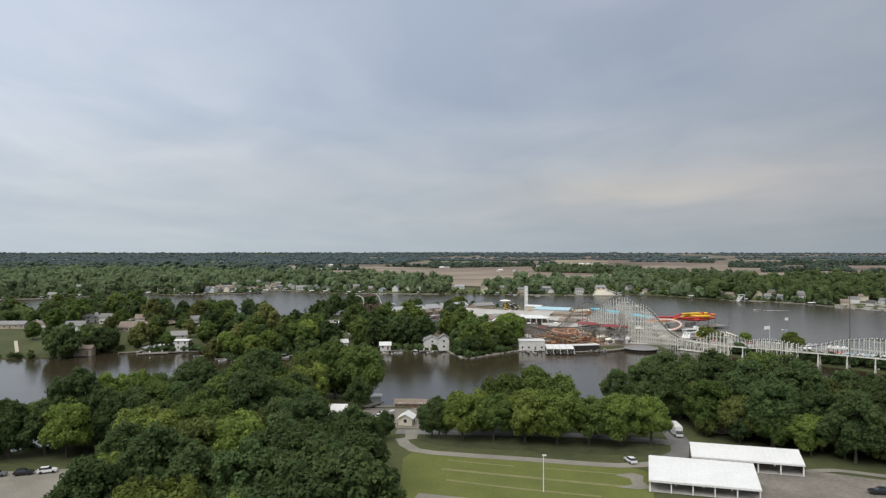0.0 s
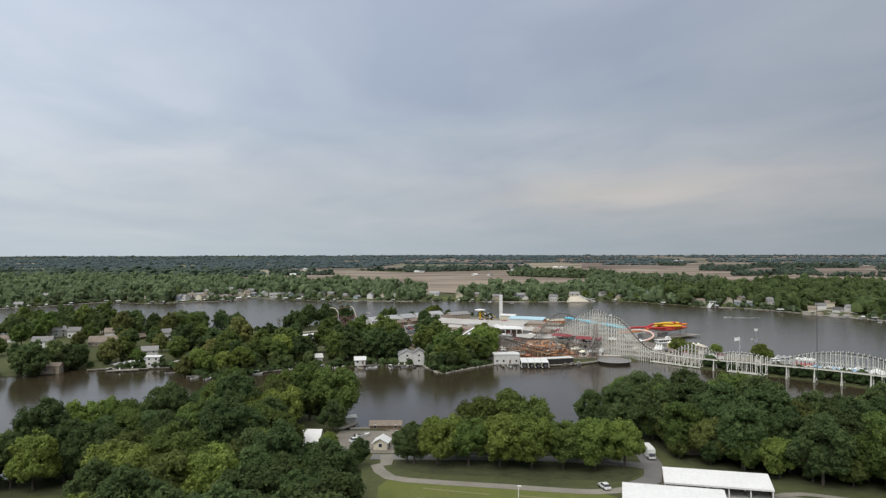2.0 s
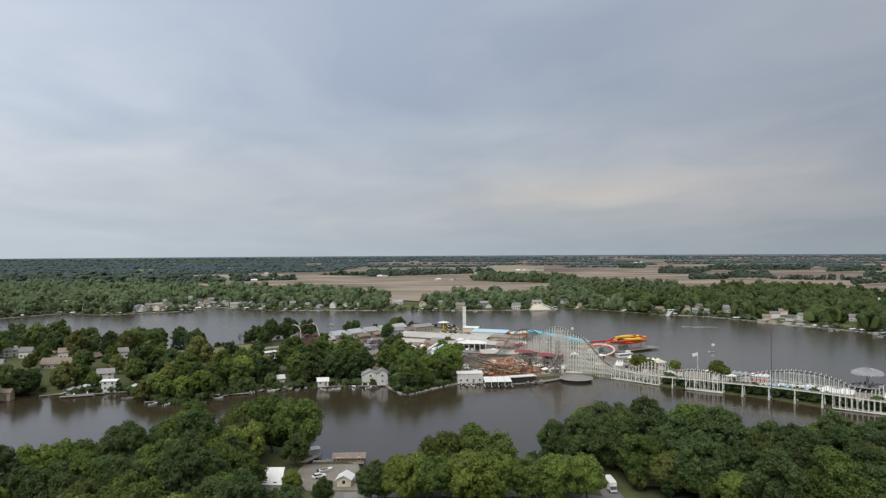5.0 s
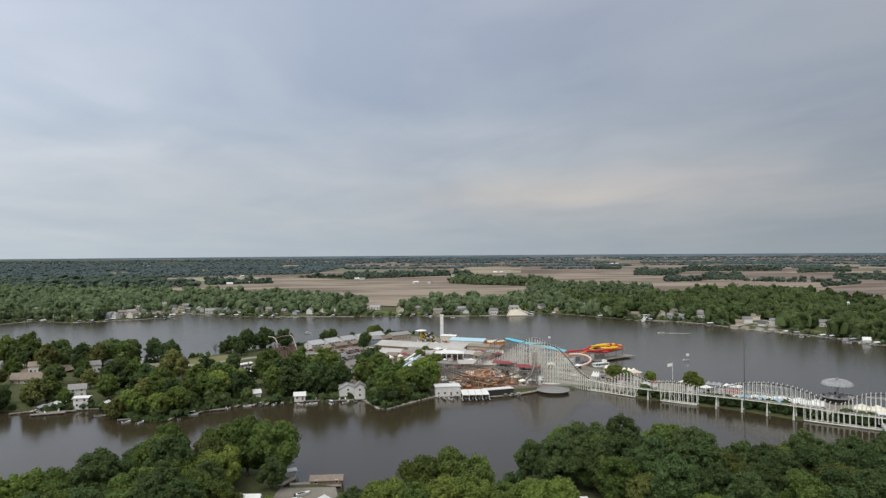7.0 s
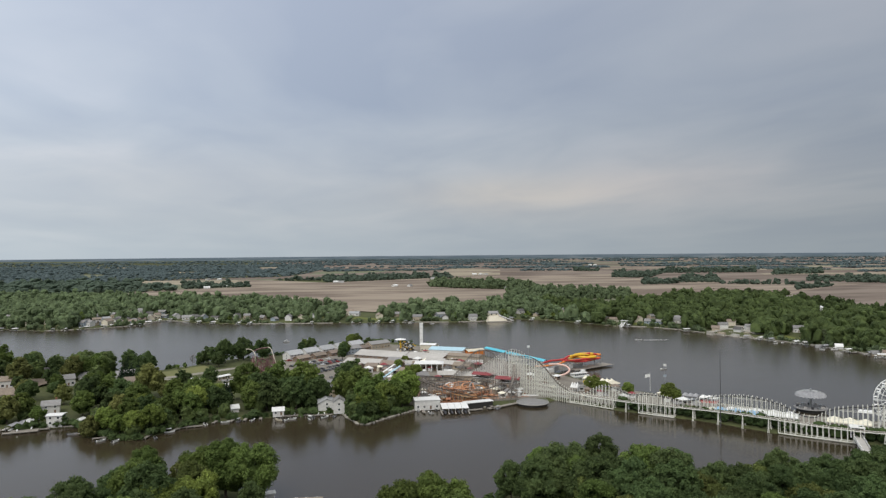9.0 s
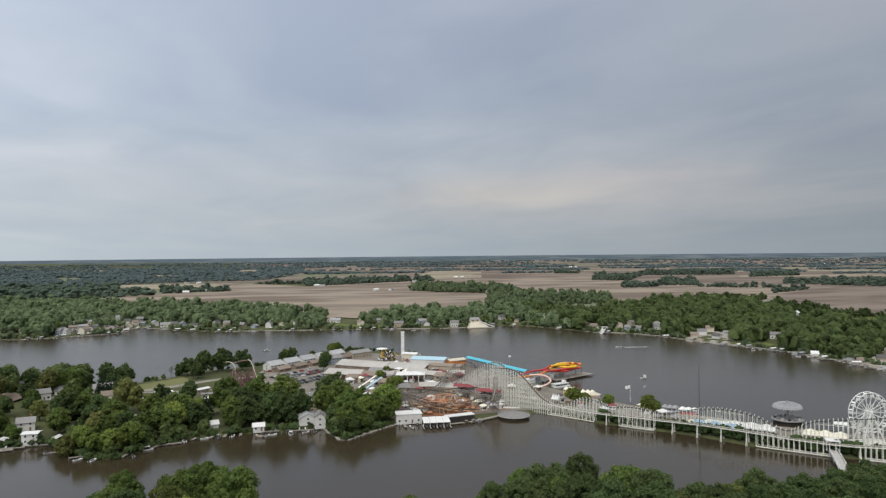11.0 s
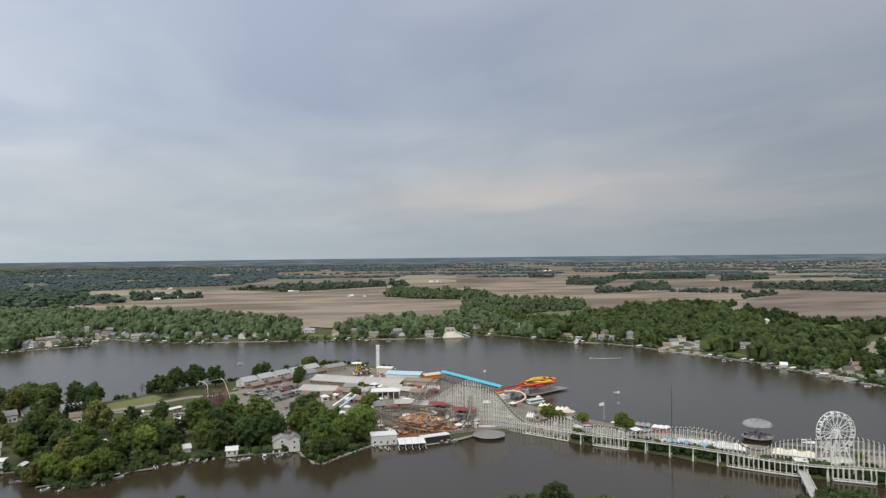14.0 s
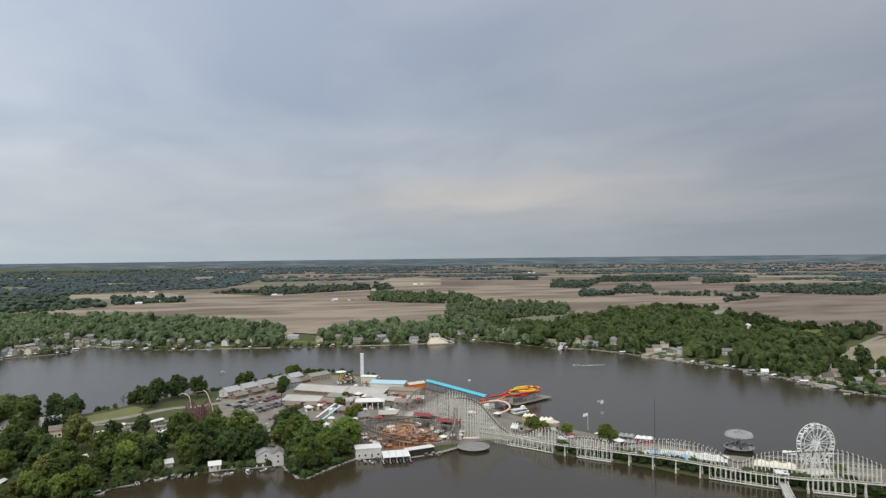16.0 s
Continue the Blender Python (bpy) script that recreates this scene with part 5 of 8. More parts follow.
# ---- buildings ----
def house(label, x, y, rz, sx, sy, h, rise, wall, roof, storeys=1, chimney=False, porch=False, group="", z=None, category="house", name="house", windows=True, flat=False, far=False):
    wall = SIDING if wall is WHITE else wall
    t = thing(name, label, category, x, y, gz(x, y) if z is None else z, rz, group)
    if flat:
        part("wall", Geo().box(0, 0, -0.5, sx, sy, h + 0.5), wall, t)
        part("roof", Geo().box(0, 0, h + 0.004, sx + 0.6, sy + 0.6, 0.35), roof, t)
    else:
        part("wall", Geo().gabled_walls(sx, sy, h, rise).box(0, 0, -0.8, sx, sy, 0.79), wall, t)
        part("roof", Geo().gable(sx, sy, h, rise, over=0.5, thick=0.22), roof, t)
    if far:
        for cx in (-sx * 0.3, sx * 0.3):
            part("window", Geo().box(cx, -sy / 2 - 0.02, 0.9, 1.4, 0.10, 1.3), GLASS_DARK, t)
        part("door", Geo().box(0, -sy / 2 - 0.03, 0, 1.0, 0.12, 2.05), BROWN_WALL, t)
    elif windows:
        n = max(2, int(sx / 3.2))
        for lv in range(storeys):
            zz = 0.9 + lv * (h / storeys)
            for side in (-1, 1):
                for i in range(n):
                    cx = -sx / 2 + (i + 0.5) * sx / n
                    if lv == 0 and i == n // 2 and side == -1:
                        part("door", Geo().box(cx, side * (sy / 2 + 0.03), 0, 1.0, 0.12, 2.05), BROWN_WALL, t)
                        continue
                    w = part("window", Geo().box(cx, side * (sy / 2 + 0.02), zz, 1.25, 0.10, 1.3), WHITE, t)
                    part("pane", Geo().box(cx, side * (sy / 2 + 0.06), zz + 0.1, 1.05, 0.06, 1.1), GLASS_DARK, w)
            for side in (-1, 1):
                w = part("window", Geo().box(side * (sx / 2 + 0.02), 0, zz, 0.10, 1.25, 1.3), WHITE, t)
                part("pane", Geo().box(side * (sx / 2 + 0.06), 0, zz + 0.1, 0.06, 1.05, 1.1), GLASS_DARK, w)
    if chimney:
        part("chimney", Geo().box(sx * 0.28, sy * 0.12, h, 0.8, 0.8, rise + 1.2), BRICK_RED, t)
    if porch:
        part("porch_roof", Geo().box(0, -sy / 2 - 1.3, 2.5, sx * 0.7, 2.6, 0.18), roof, t)
        for s in (-1, 1):
            part("porch_post", Geo().beam((s * sx * 0.33, -sy / 2 - 2.4, 0), (s * sx * 0.33, -sy / 2 - 2.4, 2.5), 0.16), WHITE, t)
    return t


def open_shed(label, ridge0, ridge1, eave0, eave1, zr, ze, z):
    """A long shed with a white metal roof, open at the front, its back slope mirrored behind the ridge."""
    (ax, ay), (bx, by) = ridge0, ridge1
    L = math.hypot(bx - ax, by - ay)
    ang = math.atan2(by - ay, bx - ax)
    t = thing("open_shed", label, "shed", ax, ay, z, math.degrees(ang))
    c, s = math.cos(-ang), math.sin(-ang)
    ex, ey = eave0[0] - ax, eave0[1] - ay
    depth = -(ex * s + ey * c)
    h1, h2 = zr - z, ze - z
    th = 0.14
    for k, (d0, d1, ha, hb) in enumerate(((0, -depth, h1, h2), (0, depth * 0.18, h1, h1 - 0.6))):
        g, m = Geo(), 44
        for i in range(m + 1):
            x, rib = L * i / m, 0.035 * (i % 2)
            g.v += [(x, d0, ha + th + rib), (x, d1, hb + th + rib), (x, d0, ha), (x, d1, hb)]
        for i in range(m):
            a4, b4 = 4 * i, 4 * i + 4
            g.f += [(a4, a4 + 1, b4 + 1, b4), (a4 + 2, b4 + 2, b4 + 3, a4 + 3), (a4, b4, b4 + 2, a4 + 2), (a4 + 1, a4 + 3, b4 + 3, b4 + 1)]
        g.f += [(0, 2, 3, 1), (4 * m, 4 * m + 1, 4 * m + 3, 4 * m + 2)]
        part("roof_slope", g, WHITE_METAL, t)
    n = 5
    for i in range(n + 1):
        x = 0.3 + (L - 0.6) * i / n
        part("post", Geo().box(x, -depth + 0.4, 0, 0.28, 0.28, h2), WHITE, t)
        part("post", Geo().box(x, -0.4, 0, 0.28, 0.28, h1 - 0.1), WHITE, t)
        part("rafter", Geo().beam((x, -0.2, h1 - 0.25), (x, -depth + 0.2, h2 - 0.2), 0.16, 0.3), TIMBER, t)
    part("fascia", Geo().box(L / 2, -depth - 0.06, h2 - 0.25, L, 0.1, 0.45), WHITE_METAL, t)
    part("back_wall", Geo().box(L / 2, 0.1 + depth * 0.15, 0, L, 0.2, h1 - 0.75), BROWN_WALL, t)
    for s_ in (0.1, L - 0.1):
        part("side_wall", Geo().box(s_, -depth * 0.3, 0, 0.15, depth * 0.75, h2), BROWN_WALL, t)
    part("floor_slab", Geo().box(L / 2, -depth / 2, 0.02, L, depth * 0.96, 0.10), CONCRETE, t)
    for i in range(3):
        part("hanging_lamp", Geo().lathe([(0.18, h2 - 1.1), (0.3, h2 - 0.9), (0.1, h2 - 0.5)], 8, L * (0.25 + 0.25 * i), -depth + 1.5), WHITE, t)
    return t


open_shed("long open shed with a white metal roof beside the lawn", (55.6, 171.2), (78.5, 163.8), (51.9, 158.7), (74.9, 152.4), 6.2, 4.2, 1.6)
open_shed("open shed with a white metal roof in the gravel yard", (70.7, 183.7), (95.9, 175.7), (68.1, 176.0), (93.2, 168.7), 6.0, 4.4, 1.6)

# near shore houses by the dock
house("white gabled house half hidden by trees", -28.3, 220.8, -7, 6.5, 7.4, 3.4, 3.6, WHITE, WHITE_METAL, 2)
house("cream cottage with a white roof by the drive", -6.0, 223.4, 80, 5, 4.4, 2.4, 1.2, CREAM, WHITE_METAL, 1)
house("brown-roofed boathouse standing in the water", -5.2, 252.0, -4, 11, 5.6, 1.9, 1.0, BROWN_WALL, ROOF_BROWN, 1, z=0.4)
house("small white boat shelter at the quay", -18.9, 263.2, 20, 3.6, 2.8, 2.0, 0.5, WHITE, WHITE_METAL, 1, windows=False, z=0.4)
house("dark-roofed cottage among the east trees", 92, 212, -12, 9, 7, 3, 2.2, TAN, ROOF_DARK, 1)

# houses on the point, west to east
house("white lakeside house with a grey roof", -218.0, 438.2, 10, 11, 8, 5.5, 2.4, WHITE, ROOF_GREY, 2)
house("white gabled house under trees", -242.4, 507.5, 40, 9, 8, 4.5, 2.6, WHITE, ROOF_GREY, 2)
house("pinkish boathouse at the waterline", -186.2, 383.5, 5, 9, 6, 3.4, 1.4, TAN, ROOF_BROWN, 1, z=0.8)
house("white gabled house with an arched front near the water", -150.3, 426.7, 15, 9, 8, 4.6, 2.2, WHITE, ROOF_GREY, 2, chimney=True)
house("long low house with a brown roof on the bank", -187.0, 455.0, 6, 20, 10, 3.0, 3.2, TAN, ROOF_BROWN, 1)
house("white two-storey boathouse on the dock", -136.9, 395.8, 0, 7.5, 6.5, 5.2, 0.4, WHITE, WHITE_METAL, 2)
house("long grey house beyond the lawn", -277.5, 470.1, 2, 22, 8, 3, 1.8, TAN, ROOF_GREY, 1)
house("small grey house beyond the lawn", -259.8, 476.5, 12, 11, 7, 2.8, 1.6, WHITE, ROOF_BROWN, 1)
house("dark-roofed long house above the water", -186.6, 532.7, 8, 18, 8, 4.2, 2.0, WHITE, ROOF_DARK, 2)
house("grey-roofed house by the gravel road", -137.8, 532.0, 30, 13, 9, 3.2, 2.8, WHITE, ROOF_GREY, 1)
house("grey-roofed house among trees", -160.1, 526.2, 20, 14, 9, 3.2, 2.4, WHITE, ROOF_GREY, 1)
house("small white house deep in the trees", -95.7, 424.6, 35, 7, 6, 3, 1.8, WHITE, WHITE_METAL, 1)
house("grey cottage with a deck near the water", -57.4, 423.9, 10, 8, 7, 3, 2, BLUE_GREY, ROOF_GREY, 1)
house("white hexagonal gazebo by the water", -47.4, 405.0, 20, 4, 4, 2.6, 1.6, WHITE, WHITE_METAL, 1, windows=False)
house("small white shed under trees", -30.1, 417.2, 60, 3.5, 3, 2.6, 1.2, WHITE, WHITE_METAL, 1, windows=False)
house("white boathouse cottage on the dock", -22.8, 394.9, 4, 6, 5, 2.6, 1.5, WHITE, WHITE_METAL, 1, z=1.2)
house("grey gabled lake house with a pale roof", 3.4, 404.0, 95, 13, 10, 4.2, 2.4, SIDING, ROOF_PALE, 2, porch=True)
house("tall white lake house gable end", 10.5, 395.6, 90, 8, 6, 6.0, 2.0, WHITE, ROOF_GREY, 2)
house("grey-roofed house behind the lake houses", 7.1, 437.0, 88, 12, 9, 4, 2.6, TAN, ROOF_GREY, 1)
for i, (px, py) in enumerate(((-2, 462), (8, 470), (14, 455))):
    house("tan trailer home among trees", px, py, 80 + 9 * i, 11, 4, 2.8, 0.6, CREAM, ROOF_GREY, 1, name="trailer_home", category="trailer home")
for i, (px, py) in enumerate(((-92, 505), (-80, 497), (-68, 510), (-60, 492), (-100, 485), (-78, 478), (-56, 478), (-46, 466))):
    house("pale trailer home on the point", px, py, 12 + 17 * (i % 3), 11, 4, 2.8, 0.6, (CREAM, WHITE, TAN)[i % 3], (WHITE_METAL, ROOF_GREY)[i % 2], 1, name="trailer_home", category="trailer home", group="trailer homes on the point")

for i, (px, py, a) in enumerate(((-218.7, 525.8, 10), (-199.3, 492.4, 8), (-293.9, 570.3, 12), (-276.2, 552.8, 9), (-227.1, 500.2, 8), (-125.7, 495.9, 7), (-167.4, 504.5, 8))):
    house("white lake house with a grey roof on the point", px, py, 15 * (i % 4), a, 7, 4.6, 2.4, (WHITE, WHITE, CREAM)[i % 3], (ROOF_GREY, ROOF_BROWN)[i % 2], 1, group="lake houses on the point", far=True)
# rows of motel units
for i in range(5):
    x, y = (-22 + i * 13.5, 598 + i * 13)
    house("grey-roofed motel unit with white gables", x, y, 44, 14.6, 9.5, 4.4, 3.0, WHITE, ROOF_PALE, 2, group="motel row", name="motel_unit", category="motel")
    house("brown-sided lower motel wing", x + 7.5, y - 11, 44, 13, 7, 2.6, 1.8, BROWN_WALL, ROOF_BROWN, 1, group="motel row", name="motel_wing", category="motel")
house("green-sided house at the end of the motel row", 28.1, 618.4, 30, 14, 9, 5, 2.6, BLUE_GREY, ROOF_GREY, 2)
house("grey-roofed hall near the lake", 53.6, 650.2, 35, 22, 10, 4.5, 2.2, TAN, ROOF_GREY, 1)
# big low halls of the park
house("long low hall with a grey roof", 54.5, 588.6, -36, 46, 23, 2.7, 3.0, BROWN_WALL, ROOF_FLAT, 1, category="hall", name="hall")
house("wide low hall with a grey roof", 87.1, 567.9, -36, 38, 25, 2.7, 3.0, BROWN_WALL, ROOF_FLAT, 1, category="hall", name="hall")
house("flat-roofed hall beside the car park", 35.8, 552.4, -30, 30, 18, 2.7, 2.6, TAN, ROOF_FLAT, 1, category="hall", name="hall")
house("brown stall block with a grey roof", 56.1, 537.2, -30, 18, 11, 2.8, 2.2, BROWN_WALL, ROOF_BROWN, 1, category="hall", name="hall")
house("brown square kiosk with a hipped roof", 39.4, 526.1, -20, 8, 8, 3.8, 1.8, BROWN_WALL, ROOF_BROWN, 1, category="kiosk", name="kiosk")
pav = thing("pavilion", "open white pavilion with a hipped roof on columns", "pavilion", 81.3, 516.6, 1.55, -12)
part("roof", Geo().add([(-11, -6.5, 5.4), (11, -6.5, 5.4), (11, 6.5, 5.4), (-11, 6.5, 5.4), (-11, -6.5, 5.8), (11, -6.5, 5.8), (11, 6.5, 5.8), (-11, 6.5, 5.8), (-5, 0, 7.4), (5, 0, 7.4)], [(3, 2, 1, 0), (0, 1, 5, 4), (1, 2, 6, 5), (2, 3, 7, 6), (3, 0, 4, 7), (4, 5, 9, 8), (5, 6, 9), (6, 7, 8, 9), (7, 4, 8)]), WHITE_METAL, pav)
for i in range(6):
    for s in (-1, 1):
        part("column", Geo().box(-10.4 + i * 4.16, s * 6, 0, 0.5, 0.5, 5.4), WHITE, pav)
part("rear_wall", Geo().box(0, 5.0, 0, 18, 0.3, 4.5), TAN, pav)
part("counter", Geo().box(0, 0.5, 0, 12, 4, 1.2), BROWN_WALL, pav)
house("white flat-roofed hall with pale blue metal roof", 108.5, 581.0, -30, 30, 16, 6.5, 1.6, WHITE, ROOF_PALE_BLUE, 1, category="hall", name="hall")
house("cream canopy hall beside the tower", 97.4, 617.6, -30, 14, 8, 6, 1.0, CREAM, WHITE_METAL, 1, category="hall", name="hall")
house("tan low hall with an ochre roof", 117.2, 553.1, -34, 28, 14, 5, 1.2, TAN, ROOF_BROWN, 1, category="hall", name="hall")
house("orange-trimmed snack hall by the chute", 129.1, 574.1, 20, 16, 8, 5.5, 1.2, ORANGE, CREAM, 1, category="hall", name="hall")


def open_station(label, x, y, rz, sx, sy, h):
    t = thing("station", label, "station", x, y, 1.55, rz)
    part("roof", Geo().gable(sx, sy, h, 1.1, over=0.5, thick=0.2), ROOF_RED, t)
    part("platform", Geo().box(0, 0, h - 3.2, sx, sy, 0.3), TIMBER, t)
    part("train", Geo().box(0, 0.6, h - 2.85, sx * 0.7, 1.6, 1.1), DARK_STEEL, t)
    for i in range(5):
        for s in (-1, 1):
            part("post", Geo().beam((-sx / 2 + 0.3 + (sx - 0.6) * i / 4, s * (sy / 2 - 0.3), 0), (-sx / 2 + 0.3 + (sx - 0.6) * i / 4, s * (sy / 2 - 0.3), h), 0.24), BROWN_TIMBER, t)
    for s in (-1, 1):
        part("railing", Geo().beam((-sx / 2, s * sy / 2, h - 2.0), (sx / 2, s * sy / 2, h - 2.0), 0.12), WHITE, t)


open_station("red-roofed open station of the coaster", 107.6, 447.0, -38, 15, 7, 8)
open_station("red-roofed ride station on open posts", 117.2, 423.5, -30, 15, 7.5, 9.0)
house("white boathouse with a flat white roof", 60.7, 395.9, -2, 14.5, 9, 5.0, 0.2, WHITE, WHITE_METAL, 1, category="boathouse", name="boathouse", flat=True)
house("low white flat-roofed stall on the quay", 90.5, 393.7, 12, 17, 5, 3.4, 0.3, DARK, WHITE_METAL, 1, category="stall", name="stall", windows=False, flat=True)
house("grey round-roofed ticket booth", 99.0, 468.1, -20, 14, 9, 4.5, 2.0, TAN, ROOF_FLAT, 1, category="booth", name="booth")


def dock_canopy(x, y, rz):
    """Four boat bays under one roof that slopes to the water."""
    t = thing("boat_canopy", "white sloping four-bay boat canopy standing over the water", "boat canopy", x, y, 0, rz)
    for i in range(4):
        cx = -5.7 + 3.8 * i
        part("roof_panel", Geo().beam((cx, 5.0, 4.3), (cx, -3.6, 2.9), 3.72, 0.16), WHITE_METAL, t)
        part("roof_rib", Geo().beam((cx + 1.9, 5.0, 4.45), (cx + 1.9, -3.6, 3.05), 0.14, 0.14), STEEL, t)
        part("boat_cover", Geo().tube([(cx, -5.6, 0.3), (cx, -4.2, 0.9), (cx, 1.0, 1.0), (cx, 3.0, 0.7)], [0.25, 0.9, 1.0, 0.7], 8), DARK_STEEL, t)
    for i in range(5):
        part("finger_deck", Geo().box(-7.6 + 3.8 * i, -2.5, 0.5, 0.8, 9, 0.2), TIMBER, t)
        for yy, h in ((-3.5, 2.9), (4.9, 4.2)):
            part("post", Geo().beam((-7.6 + 3.8 * i, yy, -1), (-7.6 + 3.8 * i, yy, h), 0.2), WHITE, t)


dock_canopy(74.9, 384.5, -3)


# small stalls, booths and parasols between the halls
def kiosk(label, x, y, rz, s, h, wall, roof):
    t = thing("kiosk", label, "kiosk", x, y, 1.55, rz, "kiosks of the park")
    part("wall", Geo().box(0, 0, 0, s, s * 0.8, h), wall, t)
    e = s * 0.62
    part("roof", Geo().add([(-e, -e, h), (e, -e, h), (e, e, h), (-e, e, h), (-e, -e, h + 0.15), (e, -e, h + 0.15), (e, e, h + 0.15), (-e, e, h + 0.15), (0, 0, h + s * 0.36)],
                           [(3, 2, 1, 0), (0, 1, 5, 4), (1, 2, 6, 5), (2, 3, 7, 6), (3, 0, 4, 7), (4, 5, 8), (5, 6, 8), (6, 7, 8), (7, 4, 8)]), roof, t)
    part("hatch", Geo().box(0, -s * 0.41, 1.0, s * 0.6, 0.1, 1.0), DARK, t)
    part("counter", Geo().box(0, -s * 0.46, 0.85, s * 0.7, 0.4, 0.1), TIMBER, t)


KIOSK_ROOFS = (("white", WHITE_METAL), ("brown", ROOF_BROWN), ("grey", ROOF_GREY), ("red", ROOF_RED), ("cream", CANVAS), ("dark", ROOF_DARK))
krng = random.Random(31)
KIOSK_YARD = [(46, 450), (60, 452), (92, 472), (118, 480), (122, 540), (130, 580), (100, 640), (64, 560), (30, 520), (22, 490)]
for x, y in scatter(np.random.default_rng(77), KIOSK_YARD, 7.0, 700)[:64]:
    c, m = krng.choice(KIOSK_ROOFS)
    kiosk("small park kiosk with a " + c + " peaked roof", x, y, krng.uniform(0, 90), krng.uniform(2.6, 5.5), krng.uniform(2.3, 3.2), krng.choice((BROWN_WALL, TAN, WHITE, CREAM, DARK)), m)
for x, y in scatter(np.random.default_rng(78), [(150, 400), (172, 376), (196, 352), (212, 338), (205, 392), (186, 424), (172, 460), (152, 500), (140, 470), (146, 420)], 8.0, 400)[:24]:
    c, m = krng.choice(KIOSK_ROOFS)
    kiosk("small boardwalk kiosk with a " + c + " peaked roof", x, y, krng.uniform(0, 90), krng.uniform(2.6, 5.0), krng.uniform(2.3, 3.0), krng.choice((BROWN_WALL, TAN, WHITE)), m)
for x, y in scatter(np.random.default_rng(79), [(60, 408), (124, 410), (126, 432), (112, 452), (66, 448)], 3.6, 900)[:34]:
    c, m = krng.choice(KIOSK_ROOFS)
    c, m = krng.choice((KIOSK_ROOFS[0], KIOSK_ROOFS[0], KIOSK_ROOFS[2], KIOSK_ROOFS[4], KIOSK_ROOFS[5], (c, m)))
    kiosk("small ride booth with a " + c + " peaked roof", x, y, krng.uniform(0, 90), krng.uniform(2.4, 4.6), krng.uniform(2.2, 3.0), krng.choice((BROWN_WALL, TAN, WHITE)), m)


for i, (px, py, rz, a, b, m, rf) in enumerate(((62.5, 554.8, -30, 16, 9, BROWN_WALL, ROOF_GREY), (70.0, 536.9, 20, 12, 8, TAN, ROOF_FLAT), (99.6, 529.4, -36, 18, 10, BROWN_WALL, ROOF_FLAT), (108.0, 518.2, -36, 14, 9, TAN, ROOF_BROWN), (118.9, 527.4, -20, 13, 8, CREAM, ROOF_FLAT),
                                              (90.0, 483.3, -10, 15, 8, BROWN_WALL, ROOF_FLAT), (69.7, 481.0, 10, 10, 7, TAN, ROOF_GREY), (61.7, 505.3, -25, 11, 8, BROWN_WALL, ROOF_BROWN), (51.6, 514.3, -30, 10, 7, BROWN_WALL, ROOF_DARK), (26.2, 534.4, -30, 12, 8, BROWN_WALL, ROOF_BROWN), (91.4, 543.1, -36, 16, 8, TAN, ROOF_FLAT))):
    house("low park building with a wide shallow roof", px, py, rz, a, b, 2.8, 2.0, m, rf, 1, group="low park buildings", category="park building", name="park_building", far=True)


def play_ride(label, x, y, rz, m1, m2):
    """A low round ride: a disc with seats under a striped cone."""
    t = thing("carousel_ride", label, "park ride", x, y, 1.55, rz)
    part("platform", Geo().lathe([(4.5, 0), (4.6, 0.5), (4.2, 0.55)], 18), STEEL, t)
    part("column", Geo().tube([(0, 0, 0.5), (0, 0, 4.6)], 0.3, 8), m1, t)
    for j in range(8):
        a = j * math.pi / 4
        part("seat", Geo().box(3.4 * math.cos(a), 3.4 * math.sin(a), 0.6, 1.2, 0.9, 0.9, math.degrees(a)), (m1, m2)[j % 2], t)
    part("cone", Geo().lathe([(4.4, 3.6), (4.5, 3.8), (0.3, 5.4)], 16), m2, t)


play_ride("small round ride with a white cone roof", 92, 486, 0, RED, WHITE)
play_ride("yellow and green round ride by the boardwalk", 186.2, 420.1, 10, YELLOW, CREAM)
for k, (px, py, m) in enumerate(((41.1, 482.8, ROOF_PALE_BLUE), (37.9, 490.7, WHITE))):
    dry_slide = thing("dry_slide", "pale blue dry slide between the trees" if k == 0 else "white dry slide between the trees", "park ride", px, py, 1.55, 40)
    part("chute", Geo().beam((0, 0, 0.5), (21, 0, 7.5), 1.5, 0.4), m, dry_slide)
    for i in range(4):
        part("post", Geo().beam((4 + i * 5, 0, 0), (4 + i * 5, 0, 1.4 + i * 1.6), 0.3), STEEL, dry_slide)
# ---- trees and bushes on the point ----
def clump(points, group="trees on the point"):
    for x, y, k, s in points:
        plant(mid_protos[k], x, y, s, (x * 53 + y * 17) % 360, group=group)


